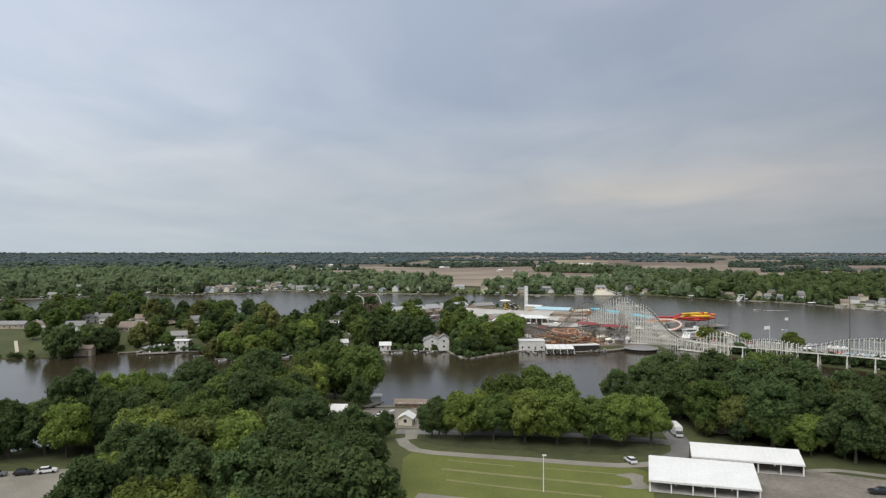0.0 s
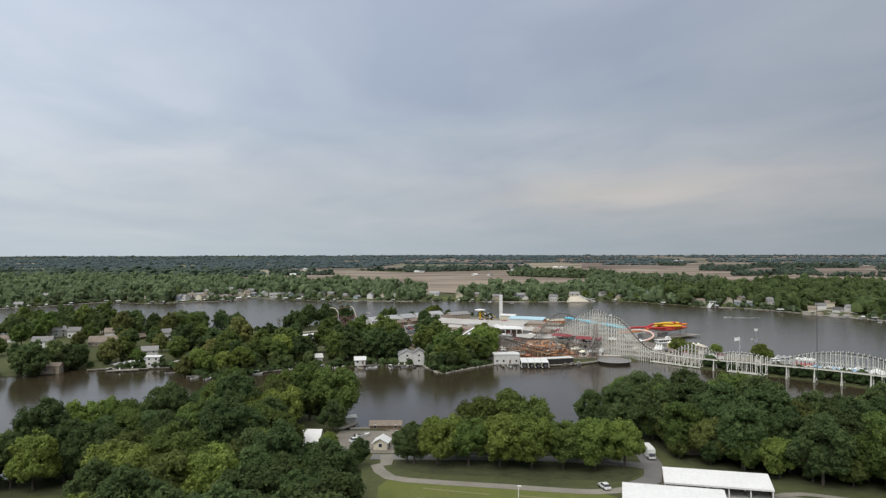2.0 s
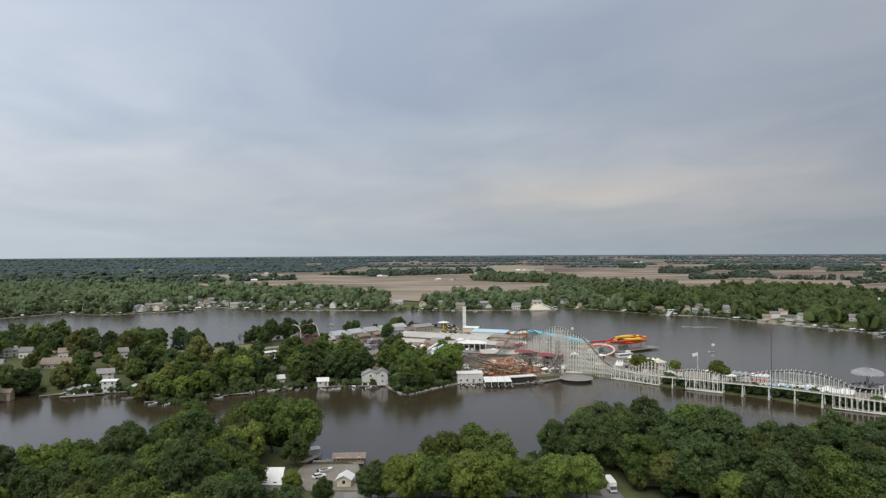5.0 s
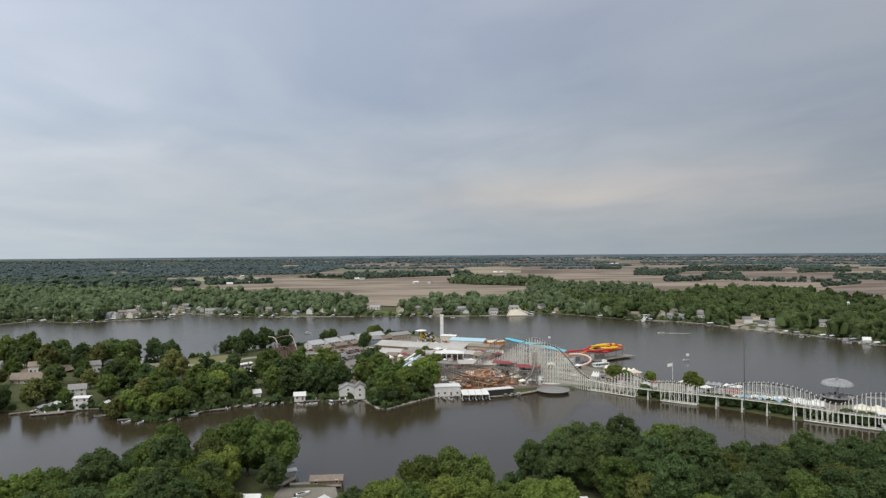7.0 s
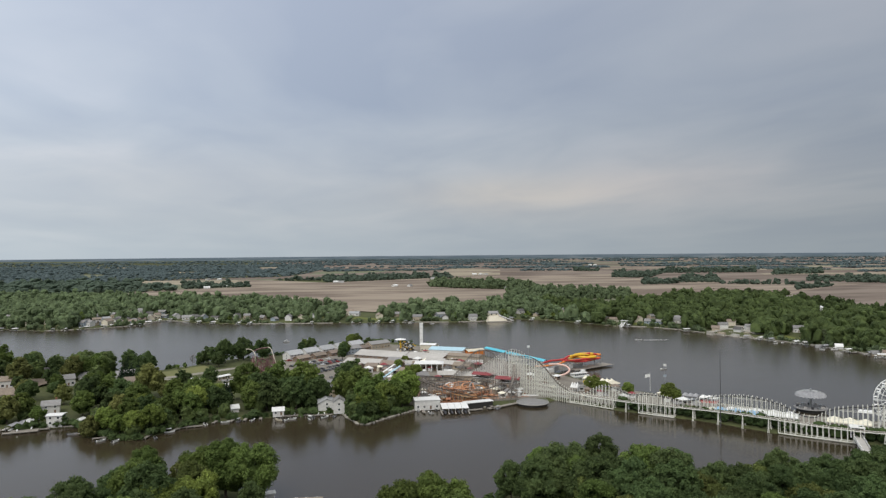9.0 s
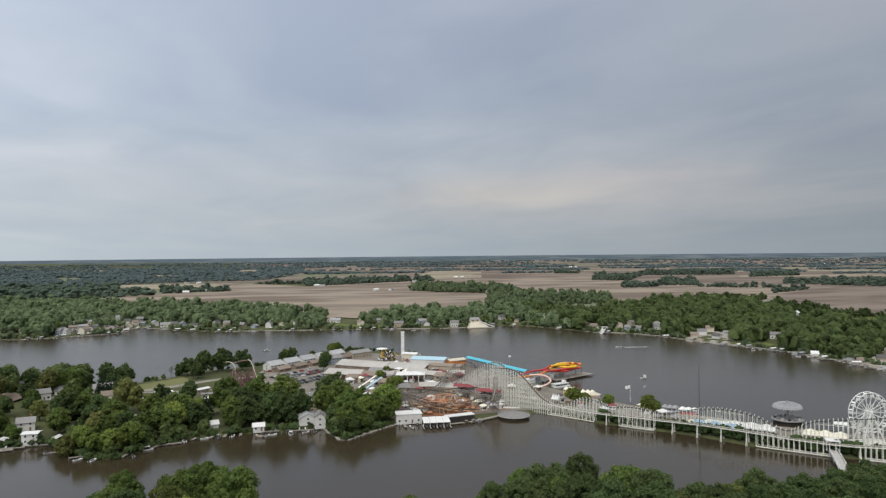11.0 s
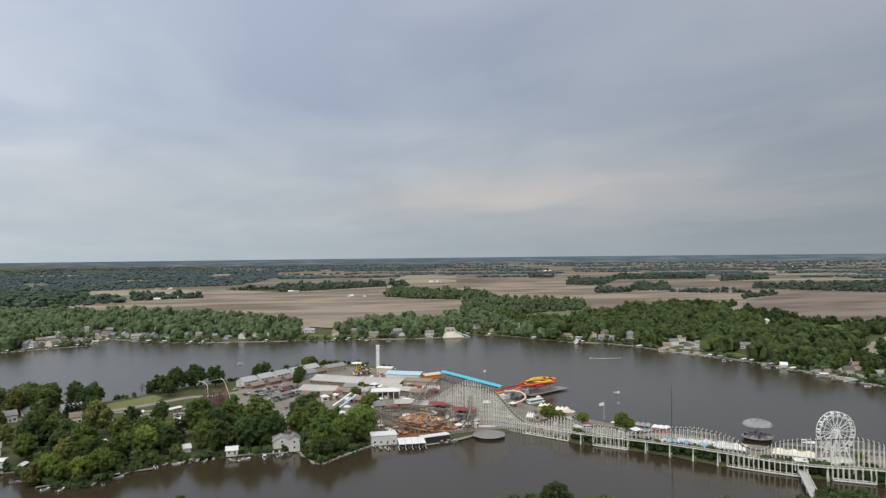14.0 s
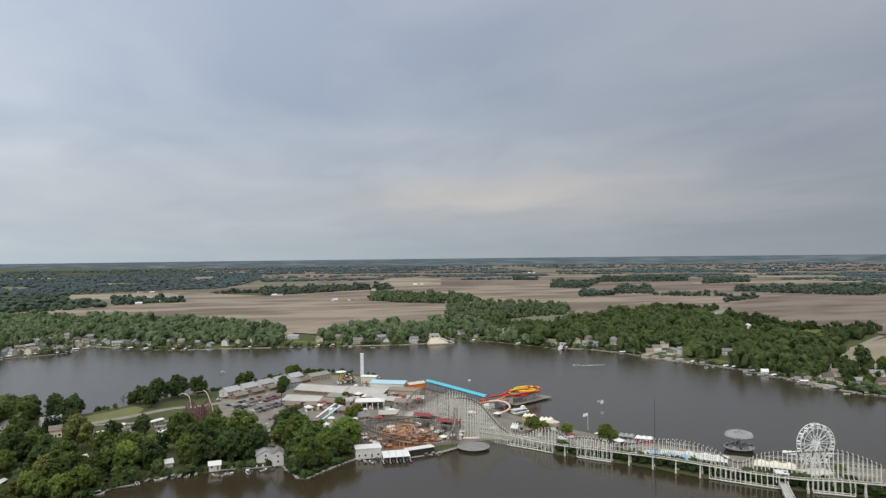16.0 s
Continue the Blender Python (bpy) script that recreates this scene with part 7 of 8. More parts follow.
# long dark woods before the horizon, thickest in the west and in the east
for row, cy in enumerate((3350, 3750, 4050, 4300, 4520, 4680, 4800, 4880)):
    x = -3800
    while x < 5200:
        side = x < 100 or x > 1500 + 60 * row
        run = frng.uniform(300, 1100) if side else frng.uniform(120, 420)
        if row > 1 or side:
            for k in range(int(run / 17)):
                far_spots_all.append((x + k * 17 + frng.normal(scale=9), cy + frng.normal(scale=38) - 0.12 * max(0, x), frng.uniform(0.8, 1.25)))
        x += run + (frng.uniform(60, 300) if side else frng.uniform(200, 700) if row < 5 else frng.uniform(40, 200))
far_spots_all = off(far_spots_all, PALE_PATCHES)
belts("distant_woods", "far-off woods and hedgerows on the plain, leaves tinted with haze", far_spots_all, frng, DISTANT_LEAF, 10, 23, leaves=4, lumps=2, card=2.4)

# fields
sheet("plain", [(-3000, 1500), (-900, 1480), (-420, 1430), (-200, 1900), (-130, 2396), (-2900, 2396)], FIELD_GREEN, "pale grey-green farmland of the plain", "farmland", 0.08, z=5.0)
# the western woods' ground reuses the soil with painted shade
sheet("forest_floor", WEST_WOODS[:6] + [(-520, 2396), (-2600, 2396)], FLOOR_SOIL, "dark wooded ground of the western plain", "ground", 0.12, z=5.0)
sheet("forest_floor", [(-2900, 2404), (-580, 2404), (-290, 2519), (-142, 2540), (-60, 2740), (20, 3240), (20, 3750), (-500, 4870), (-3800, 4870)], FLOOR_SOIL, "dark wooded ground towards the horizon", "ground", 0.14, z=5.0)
sheet("plain", [(427, 1511), (760, 910), (900, 560), (2600, 700), (4200, 2396), (400, 2396)], FIELD_DARK, "bare brown farmland of the eastern plain", "farmland", 0.06, z=5.0)
sheet("plain", [(-2900, 2402), (4200, 2402), (5600, 4870), (-3800, 4870)], FIELD_DARK, "brown farmland reaching to the horizon", "farmland", 0.08, z=5.0)
sheet("field", [(-700, 1520), (-420, 1445), (-200, 1340), (-60, 1190), (40, 1040), (80, 1000), (180, 1010), (280, 1020), (340, 1215), (400, 1300), (470, 1450), (427, 1511), (270, 1700), (347, 2183), (360, 2260), (200, 2160), (20, 2042), (-125, 2242), (-249, 2390), (-263, 2310), (-171, 1844), (-329, 1788), (-420, 1700)], FIELD, "bare brown ploughed field beyond the lake", "field", 0.15, z=5.0)
sheet("field", [(-496, 2053), (-373, 2060), (-352, 1986), (-227, 1992), (-196, 2116), (-268, 2348), (-575, 2379)], FIELD_PALE, "pale grey-tan stubble strip behind the copse", "field", 0.19, z=5.0)
sheet("field", [(427, 1511), (470, 1450), (610, 1330), (610, 1250), (540, 1140), (520, 1030), (640, 990), (760, 910), (900, 1200), (1340, 1500), (1150, 1600), (960, 1760), (1010, 2060), (1200, 2300), (1250, 2396), (460, 2396), (440, 2260), (390, 1960), (450, 1700), (510, 1600)], FIELD, "bare brown ploughed field with darker bands", "field", 0.15, z=5.0)
sheet("field", [(770, 900), (780, 760), (900, 560), (1500, 900), (2000, 1300), (1440, 1370), (1326, 1451), (1179, 1418), (900, 1200)], FIELD_DARK, "reddish-brown bare field on the east side", "field", 0.16, z=5.0)
sheet("field", [(405, 2410), (652, 2454), (776, 2921), (636, 3230), (472, 2747)], FIELD_PALE, "pale tan field behind the farm", "field", 0.20, z=5.0)
sheet("field", [(-40, 2705), (12, 2724), (267, 2836), (289, 3200), (50, 3191)], FIELD_GREEN, "distant pale green field", "field", 0.16, z=5.0)
sheet("field", [(360, 985), (430, 975), (520, 1052), (585, 1210), (545, 1227), (422, 1116)], FIELD_GREEN, "green strip of meadow behind the shore wood", "field", 0.22, z=5.0)
sheet("field", [(-900, 1500), (-700, 1525), (-420, 1450), (-410, 1490), (-560, 1640), (-900, 1560)], FIELD_GREEN, "green-brown field behind the west wood", "field", 0.18, z=5.0)
sheet("field", [(530, 520), (600, 480), (900, 560), (770, 700), (650, 640), (566, 562)], FIELD_PALE, "pale tan field on the east bank", "field", 0.25, z=5.0)
sheet("field", [(702, 767), (767, 764), (793, 792), (751, 817)], LAWN, "bright green meadow between copses", "field", 0.26, z=5.0)
for k, poly in enumerate(PALE_PATCHES):
    sheet("field", poly, (FIELD_PALE, FIELD_GREEN, FIELD_PALE)[k % 3], "pale clearing in the western woods", "field", 0.30, z=5.0)
for i in range(44):
    a, d = frng.uniform(-0.1, 0.9), frng.uniform(2700, 4650)
    cx, cy, w, deep = d * math.sin(a), d * math.cos(a), frng.uniform(120, 480), frng.uniform(25, 90)
    sheet("field", [(cx - w, cy - deep + 0.5 * w * math.sin(a)), (cx + w, cy - deep * 0.7 - 0.5 * w * math.sin(a)), (cx + w * 0.9, cy + deep - 0.5 * w * math.sin(a)), (cx - w * 0.8, cy + deep * 0.8 + 0.5 * w * math.sin(a))],
          (FIELD_PALE, FIELD, FIELD_GREEN, FIELD)[i % 4], "far-off strip of pale farmland", "field", 0.42 + 0.01 * i, z=5.0)

# ---- far shore houses, docks and farms ----
hs = random.Random(12)
for i, (x, y) in enumerate(HOUSE_SPOTS):
    w = hs.uniform(7, 13)
    c, rf = hs.choice(((WHITE, ROOF_GREY, ), (CREAM, ROOF_BROWN), (WHITE, ROOF_DARK), (TAN, ROOF_GREY), (BLUE_GREY, ROOF_GREY)))
    house(("white" if c == WHITE else "cream" if c == CREAM else "tan" if c == TAN else "blue-grey") + " house on the far shore", x, y + hs.uniform(0, 6), hs.uniform(-40, 40) + (90 if hs.random() < 0.4 else 0), w, hs.uniform(6, 9), hs.choice((2.8, 3, 5.2)), hs.uniform(1.6, 3), c, rf, 1, group="houses on the far shore", far=True)
def far_dock(x, y, rz, lift):
    t = thing("boat_dock", "pale boat dock with a white lift canopy" if lift else "pale timber boat dock on the far shore", "dock", x, y, 0, rz, "docks on the far shore")
    part("deck", Geo().box(-4, 0, 0.55, 13, 2.0, 0.2), CONCRETE if lift else TIMBER, t)
    if lift:
        part("canopy", Geo().gable(7.5, 3.6, 2.6, 0.7, 0.1, 0.12, -1, 3.2), (WHITE_METAL, GREY_FABRIC, WHITE_METAL)[int(x) % 3], t)
        for u in (-4.2, 2.2):
            for v in (1.6, 4.8):
                part("post", Geo().beam((u, v, -1), (u, v, 2.6), 0.14), STEEL, t)
        part("boat_hull", Geo().add([(-4, 2.2, 0.5), (1.5, 2.2, 0.5), (3, 3.2, 0.6), (1.5, 4.2, 0.5), (-4, 4.2, 0.5), (-3.6, 2.6, -0.1), (1.2, 2.6, -0.1), (2.2, 3.2, 0), (1.2, 3.8, -0.1), (-3.6, 3.8, -0.1)],
                                    [(0, 1, 2, 3, 4), (9, 8, 7, 6, 5), (0, 5, 6, 1), (1, 6, 7, 2), (2, 7, 8, 3), (3, 8, 9, 4), (4, 9, 5, 0)]), WHITE, t)


drng = random.Random(55)
dock_line = LAKE[4:32]
carry = 0.0
for (ax, ay), (bx, by) in zip(dock_line, dock_line[1:]):
    n = math.hypot(bx - ax, by - ay)
    while carry < n:
        x, y = ax + (bx - ax) * carry / n, ay + (by - ay) * carry / n
        out = math.degrees(math.atan2(by - ay, bx - ax)) - 90
        far_dock(x + math.cos(radians(out)) * 5, y + math.sin(radians(out)) * 5, out + drng.uniform(-12, 12), drng.random() < 0.55)
        carry += drng.uniform(8, 26)
    carry -= n
    if drng.random() < 0.75:
        sw = thing("seawall", "pale concrete seawall along the far waterline", "seawall", (ax + bx) / 2, (ay + by) / 2, 0, math.degrees(math.atan2(by - ay, bx - ax)), "seawalls of the far shore")
        part("wall", Geo().box(0, 0, -1.0, n * 0.8, 0.9, 1.9), ROCK, sw)


# crowded docks and cottages on the western headland
for i, (x, y) in enumerate([(-286, 918), (-282, 936), (-270, 927), (-259, 928), (-249, 929), (-238, 931), (-227, 932), (-219, 939), (-216, 987), (-202, 994), (-143, 955), (-101, 940), (-87, 941), (-49, 927), (-39, 929)]):
    far_dock(x, y, 250 + 17 * (i % 4), i % 3 != 1)
for i, (x, y) in enumerate([(-296, 960), (-287, 973), (-280, 987), (-263, 970), (-254, 984), (-238, 956), (-307, 1032), (-291, 1051), (-278, 1059)]):
    house(("white", "tan", "grey")[i % 3] + " cottage crowded by docks on the headland", x, y, 25 * (i % 5), 9 + i % 4, 7, 3.0, 1.8, (WHITE, TAN, BLUE_GREY)[i % 3], (ROOF_GREY, ROOF_BROWN, ROOF_PALE, ROOF_DARK)[i % 4], 1, group="cottages on the headland", far=True)


# shrubs under the open spans of the coaster
shrub = tree_proto(101, "round", 3.6, 4.6, LEAF[2], 5, 5, 16, 0.36, "low dark-green shrub at the water's edge", limbs=3)
shrub.name = "shrub"
for i, (x, y) in enumerate(((191, 345), (194, 342), (197, 339), (200, 335), (204, 332), (207, 329), (210, 325), (213, 320), (216, 316), (219, 312), (222, 309), (250, 281), (254, 279), (257, 276), (262, 274), (272, 268), (277, 264), (283, 260), (290, 255), (240, 290), (232, 300), (167, 372), (170, 369))):
    copy_thing(shrub, pose(x + 1.5, y + 1.5, 0.9, 0, 0, i * 50) @ Matrix.Scale(1.0 + 0.25 * (i % 4), 4))
    if i < 19:
        copy_thing(shrub, pose(x + 4.0, y + 3.2, 0.9, 0, 0, i * 71) @ Matrix.Scale(1.5 - 0.2 * (i % 3), 4))
shrub.matrix_basis = pose(248, 284, 1.2)

# gardens down to the far water
for line in ([(-17, 964), (7, 961), (33, 958)], [(47, 940), (64, 927), (85, 914), (113, 916)], [(460, 636), (459, 616), (460, 600)], [(357, 791), (373, 785), (390, 779)]):
    strip("garden", line, 16, LAWN, "mown green garden sloping to the far water", "garden", 0.15, 4.0)
# ---- cars, boats and small things ----
def car_proto(colour):
    m = CAR_COLOURS[colour]
    t = thing("car", colour + " car parked on the ground", "car", 0, 0)
    body = Geo()
    prof = [(-2.2, 0.35), (-2.2, 0.85), (-1.2, 0.98), (1.4, 0.98), (2.2, 0.80), (2.25, 0.35)]
    for y in (-0.88, 0.88):
        body.v += [(x, y, z) for x, z in prof]
    body.f += [(5, 4, 3, 2, 1, 0), (6, 7, 8, 9, 10, 11)] + [(i, (i + 1) % 6, (i + 1) % 6 + 6, i + 6) for i in range(6)]
    part("body", body, m, t)
    cab = Geo().add([(-1.9, -0.8, 0.97), (1.0, -0.8, 0.97), (1.0, 0.8, 0.97), (-1.9, 0.8, 0.97), (-1.4, -0.66, 1.45), (0.3, -0.66, 1.45), (0.3, 0.66, 1.45), (-1.4, 0.66, 1.45)],
                    [(0, 1, 5, 4), (1, 2, 6, 5), (2, 3, 7, 6), (3, 0, 4, 7)])
    part("glazing", cab, GLASS_DARK, t)
    part("cabin_roof", Geo().box(-0.55, 0, 1.43, 1.8, 1.36, 0.08), m, t)
    for x in (-1.35, 1.4):
        for y in (-0.85, 0.85):
            w = Geo().tube([(x, y - 0.1, 0.33), (x, y + 0.1, 0.33)], 0.33, 10)
            part("wheel", w, RUBBER, t)
    return t


car_protos = [car_proto(c) for c in ("white", "silver", "black", "red", "blue", "grey")]
crng = random.Random(8)
cars = []
for row, (x0, y0) in enumerate(((-22, 556), (-16, 548), (-12, 543), (-4, 532), (1, 526))):
    for i in range(11):
        if crng.random() < 0.85:
            cars.append((x0 + i * 2.9 + crng.uniform(-0.3, 0.3), y0 + i * 3.2, 135 + crng.uniform(-4, 4)))
cars += [(-30 + i * 5.2, 582 + i * 4.6, 45) for i in range(5)] + [(8 + i * 3, 500 + i * 2.2, 100) for i in range(5)] + [(2, 478, 100), (6, 484, 80), (12, 476, 95)]
for x, y, rz in cars:
    tagged(copy_thing(crng.choice([car_protos[k] for k in (0, 1, 2, 2, 5, 5, 2, 1, 0, 5, 2, 3)]), pose(x, y, gz(x, y) + 0.1, 0, 0, rz)), group="cars in the park's car park")
for x, y, rz, k in ((54, 181, 100, 0), (-100, 175, 15, 2), (-95, 176.5, 20, 0), (-106, 174, 12, 5), (-113, 172, 10, 1), (104, 156, 170, 2), (80, 176, 40, 5)):
    copy_thing(car_protos[k], pose(x, y, gz(x, y) + 0.13, 0, 0, rz))
for k, o in enumerate(car_protos):
    o.matrix_basis = pose(16 + k * 2.9, 560 + k * 3.0, 1.6, 0, 0, 135)


def motorhome(label, x, y, rz):
    t = thing("motorhome", label, "motorhome", x, y, gz(x, y) + 0.12, rz)
    part("body", Geo().box(0, 0, 0.5, 6.5, 2.4, 2.6), WHITE, t)
    part("overcab", Geo().box(3.6, 0, 1.9, 1.2, 2.3, 1.1), WHITE, t)
    part("cab", Geo().add([(3.26, -1.0, 0.5), (5.3, -1.0, 0.5), (5.3, 1.0, 0.5), (3.26, 1.0, 0.5), (3.26, -1.0, 1.88), (4.3, -1.0, 1.88), (4.3, 1.0, 1.88), (3.26, 1.0, 1.88), (5.3, -1.0, 1.1), (5.3, 1.0, 1.1)],
                          [(0, 1, 8, 5, 4), (3, 7, 6, 9, 2), (1, 2, 9, 8), (4, 5, 6, 7), (0, 3, 2, 1)]), WHITE, t)
    part("windscreen", Geo().add([(5.32, -0.9, 1.14), (5.32, 0.9, 1.14), (4.34, 0.9, 1.86), (4.34, -0.9, 1.86)], [(0, 1, 2, 3)]), GLASS_DARK, t)
    for s in (-1, 1):
        part("window", Geo().box(0.5, s * 1.21, 1.7, 1.6, 0.06, 0.8), GLASS_DARK, t)
        part("stripe", Geo().box(0, s * 1.21, 1.2, 6.4, 0.04, 0.2), BLUE_GREY, t)
    for x_ in (-1.8, 4.0):
        for y_ in (-1.05, 1.05):
            part("wheel", Geo().tube([(x_, y_ - 0.15, 0.4), (x_, y_ + 0.15, 0.4)], 0.42, 10), RUBBER, t)


motorhome("white motorhome parked under trees", 76, 209, -95)


def lamp_post(x, y, h):
    t = thing("lamp_post", "white lamp post standing on the lawn", "lamp post", x, y, gz(x, y) + 0.05)
    part("pole", Geo().tube([(0, 0, 0), (0, 0, h)], [0.13, 0.07], 6), WHITE, t)
    part("lamp_head", Geo().box(0.2, 0, h - 0.1, 0.9, 0.35, 0.3), WHITE, t)


lamp_post(27.3, 159.5, 8.4)


def boat(label, x, y, rz, length=6.0, material=None, canopy=False, z=0.0, name="boat"):
    t = thing(name, label, "boat", x, y, z, rz)
    L, W = length / 2, length * 0.17
    g = Geo()
    deckline = [(-L, -W), (L * 0.3, -W), (L * 0.8, -W * 0.55), (L, 0), (L * 0.8, W * 0.55), (L * 0.3, W), (-L, W)]
    g.v = [(x_, y_, 0.7 + 0.15 * max(0, x_ / L)) for x_, y_ in deckline] + [(x_ * 0.92, y_ * 0.6, -0.15) for x_, y_ in deckline]
    n = 7
    g.f = [tuple(range(n)), tuple(range(2 * n - 1, n - 1, -1))] + [(i, i + n, (i + 1) % n + n, (i + 1) % n) for i in range(n)]
    part("hull", g, material or WHITE, t)
    part("cockpit", Geo().box(-L * 0.25, 0, 0.66, L * 0.9, W * 1.4, 0.10), DARK, t)
    part("windshield", Geo().add([(L * 0.28, -W * 0.8, 0.7), (L * 0.28, W * 0.8, 0.7), (L * 0.12, W * 0.7, 1.2), (L * 0.12, -W * 0.7, 1.2)], [(0, 1, 2, 3)]), GLASS_DARK, t)
    part("motor", Geo().box(-L - 0.2, 0, 0.1, 0.5, 0.45, 1.0), DARK_STEEL, t)
    if canopy:
        part("canopy", Geo().box(-L * 0.2, 0, 2.0, L * 1.1, W * 1.8, 0.12), material or WHITE, t)
        for a in (-0.7, 0.3):
            for s in (-1, 1):
                part("canopy_post", Geo().beam((a * L, s * W * 0.8, 0.7), (a * L, s * W * 0.8, 2.0), 0.06), STEEL, t)


def cabin_boat(label, x, y, rz, L, W):
    """A passenger boat: a blunt hull, a glazed cabin, a roof deck with rails."""
    t = thing("excursion_boat", label, "boat", x, y, 0, rz)
    outline = [(-L / 2, -W / 2), (L * 0.34, -W / 2), (L * 0.46, -W * 0.3), (L / 2, 0), (L * 0.46, W * 0.3), (L * 0.34, W / 2), (-L / 2, W / 2)]
    n = len(outline)
    g = Geo()
    g.v = [(a, b, 1.3) for a, b in outline] + [(a * 0.95, b * 0.8, -0.3) for a, b in outline]
    g.f = [tuple(range(n)), tuple(range(2 * n - 1, n - 1, -1))] + [(i, i + n, (i + 1) % n + n, (i + 1) % n) for i in range(n)]
    part("hull", g, WHITE, t)
    part("cabin", Geo().box(-L * 0.05, 0, 1.3, L * 0.7, W * 0.82, 2.0), WHITE, t)
    for s_ in (-1, 1):
        for i in range(6):
            part("window", Geo().box(-L * 0.33 + i * L * 0.11, s_ * W * 0.415, 2.0, L * 0.085, 0.08, 0.9), GLASS_DARK, t)
    part("roof_deck", Geo().box(-L * 0.05, 0, 3.32, L * 0.78, W * 0.95, 0.18), WHITE_METAL, t)
    part("wheelhouse", Geo().box(L * 0.18, 0, 3.5, L * 0.14, W * 0.5, 1.7), WHITE, t)
    part("stripe", Geo().box(-L * 0.08, 0, 0.9, L * 0.82, W * 1.01, 0.16), BLUE_GREY, t)
    for s_ in (-1, 1):
        part("rail", Geo().beam((-L * 0.42, s_ * W * 0.46, 4.3), (L * 0.10, s_ * W * 0.46, 4.3), 0.07), STEEL, t)
        for i in range(6):
            part("rail_post", Geo().beam((-L * 0.42 + i * L * 0.104, s_ * W * 0.46, 3.5), (-L * 0.42 + i * L * 0.104, s_ * W * 0.46, 4.3), 0.06), STEEL, t)
    return t


cabin_boat("white excursion boat with a glazed cabin beside the slides", 183.3, 471.1, 20, 17, 5.2)
boat("white speedboat crossing the lake", 257.2, 489.6, -160, 6)
boat("small white boat on the lake", -33.0, 724.6, 10, 6, WHITE, True)
boat("white speedboat under way", 317.5, 654.5, 172, 7)
wake = thing("boat_wake", "thin white wake trailing behind a speedboat", "wake", 317.5, 654.5, 0.012, -8)
part("foam", Geo().add([(2, -0.4, 0), (12, -1.3, 0), (30, -1.6, 0), (30, -0.7, 0), (12, 0.5, 0), (2, 0.4, 0)], [(0, 1, 2, 3, 4, 5)]), WHITE, wake)
for i, (x, y) in enumerate([(-46, 396), (-42, 397), (-22, 386), (-10, 399), (-4, 388), (37, 389), (56, 392), (65, 391), (93, 393), (-18, 385)]):
    boat("small boat moored by the point", x, y, 60 + 40 * (i % 3), 5, (WHITE, STEEL, CREAM)[i % 3])
# docks along the point
for px, py, rz, l, w in ((-12.5, 393.4, 4, 16, 2.4), (0.8, 391.4, 0, 12, 2.0), (-61.7, 390.8, 35, 12, 2.0), (-66.5, 379.4, 10, 12, 1.8), (-150.4, 385.8, 12, 16, 3.0), (-147.3, 389.9, 8, 18, 3), (-129.9, 393.7, 2, 12, 2.2),
                         (-190.0, 378.8, 6, 14, 2.2), (-166.3, 390.5, 25, 9, 1.6), (-105.1, 366.1, 20, 10, 1.3), (84.5, 385.1, 10, 14, 2.0), (106.5, 392.4, 28, 26, 3.0)):
    pier("weathered grey timber dock at the water's edge", px, py, rz, l, w, 0.7)
for px, py, rz in ((-13.2, 252.2, 2), (-5.1, 248.4, 0), (-19.1, 255.7, 60)):
    pier("grey timber dock on the near shore", px, py, rz, 10, 2.2, 0.7)
boat("white boat hauled out by the near quay", -12.9, 237.5, 30, 5.5, WHITE, False, 1.7)
boat("white boat moored off the near shore", 40.1, 253.9, 5, 5)
copy_thing(car_protos[0], pose(-14.7, 230.9, 1.62, 0, 0, 30))
# moorings, small docks and clutter along the point's waterline
def mooring_post(x, y, h):
    t = thing("mooring_post", "weathered timber mooring post in the water", "post", x, y, -1.2, 0, "mooring posts along the point")
    part("post", Geo().tube([(0, 0, 0), (0.05, 0, h + 1.2)], [0.16, 0.13], 6), TIMBER, t)


def deck_chair(x, y, rz):
    t = thing("deck_chair", "white deck chair on a lakeside dock", "chair", x, y, 0.84, rz, "deck chairs by the water")
    part("seat", Geo().box(0, 0, 0.35, 0.7, 0.65, 0.08), WHITE, t)
    part("backrest", Geo().beam((-0.32, 0, 0.38), (-0.62, 0, 1.15), 0.62, 0.06), WHITE, t)
    for u in (-0.28, 0.28):
        for v in (-0.26, 0.26):
            part("leg", Geo().box(u, v, 0, 0.07, 0.07, 0.36), WHITE, t)


for px, py, rz, l, w in ((-39.9, 390.5, 85, 8, 1.6), (-46.5, 390.0, 80, 9, 1.6), (-63.8, 386.5, 70, 9, 1.5), (-72.0, 376.5, 55, 10, 1.6), (-84.0, 364.0, 80, 9, 1.5), (-31.9, 391.0, 90, 7, 1.5), (-55.0, 388.5, 75, 8, 1.5), (-118.0, 379.0, 60, 9, 1.6), (57.5, 388.0, 90, 9, 1.6), (98.0, 390.0, 85, 8, 1.8)):
    pier("weathered grey timber dock at the water's edge", px, py, rz, l, w, 0.7)
for i, (px, py) in enumerate(((-43.0, 387.5), (-50.0, 387.0), (-60.0, 384.0), (-67.0, 381.0), (-36.0, 388.5), (-75.5, 372.0), (-80.0, 361.0), (-104.9, 361.0), (-97.5, 358.5), (-123.0, 377.0), (-5.6, 385.0), (2.6, 387.0), (8.0, 388.0), (-15.0, 386.5), (61.0, 384.5), (101.0, 387.0))):
    boat("small white boat moored by the point" if i % 3 else "small covered boat moored by the point", px, py, (70, 15, 110, 40)[i % 4], 4.4 + 0.5 * (i % 3), (GREY_FABRIC, WHITE, WHITE)[i % 3], i % 5 == 0)
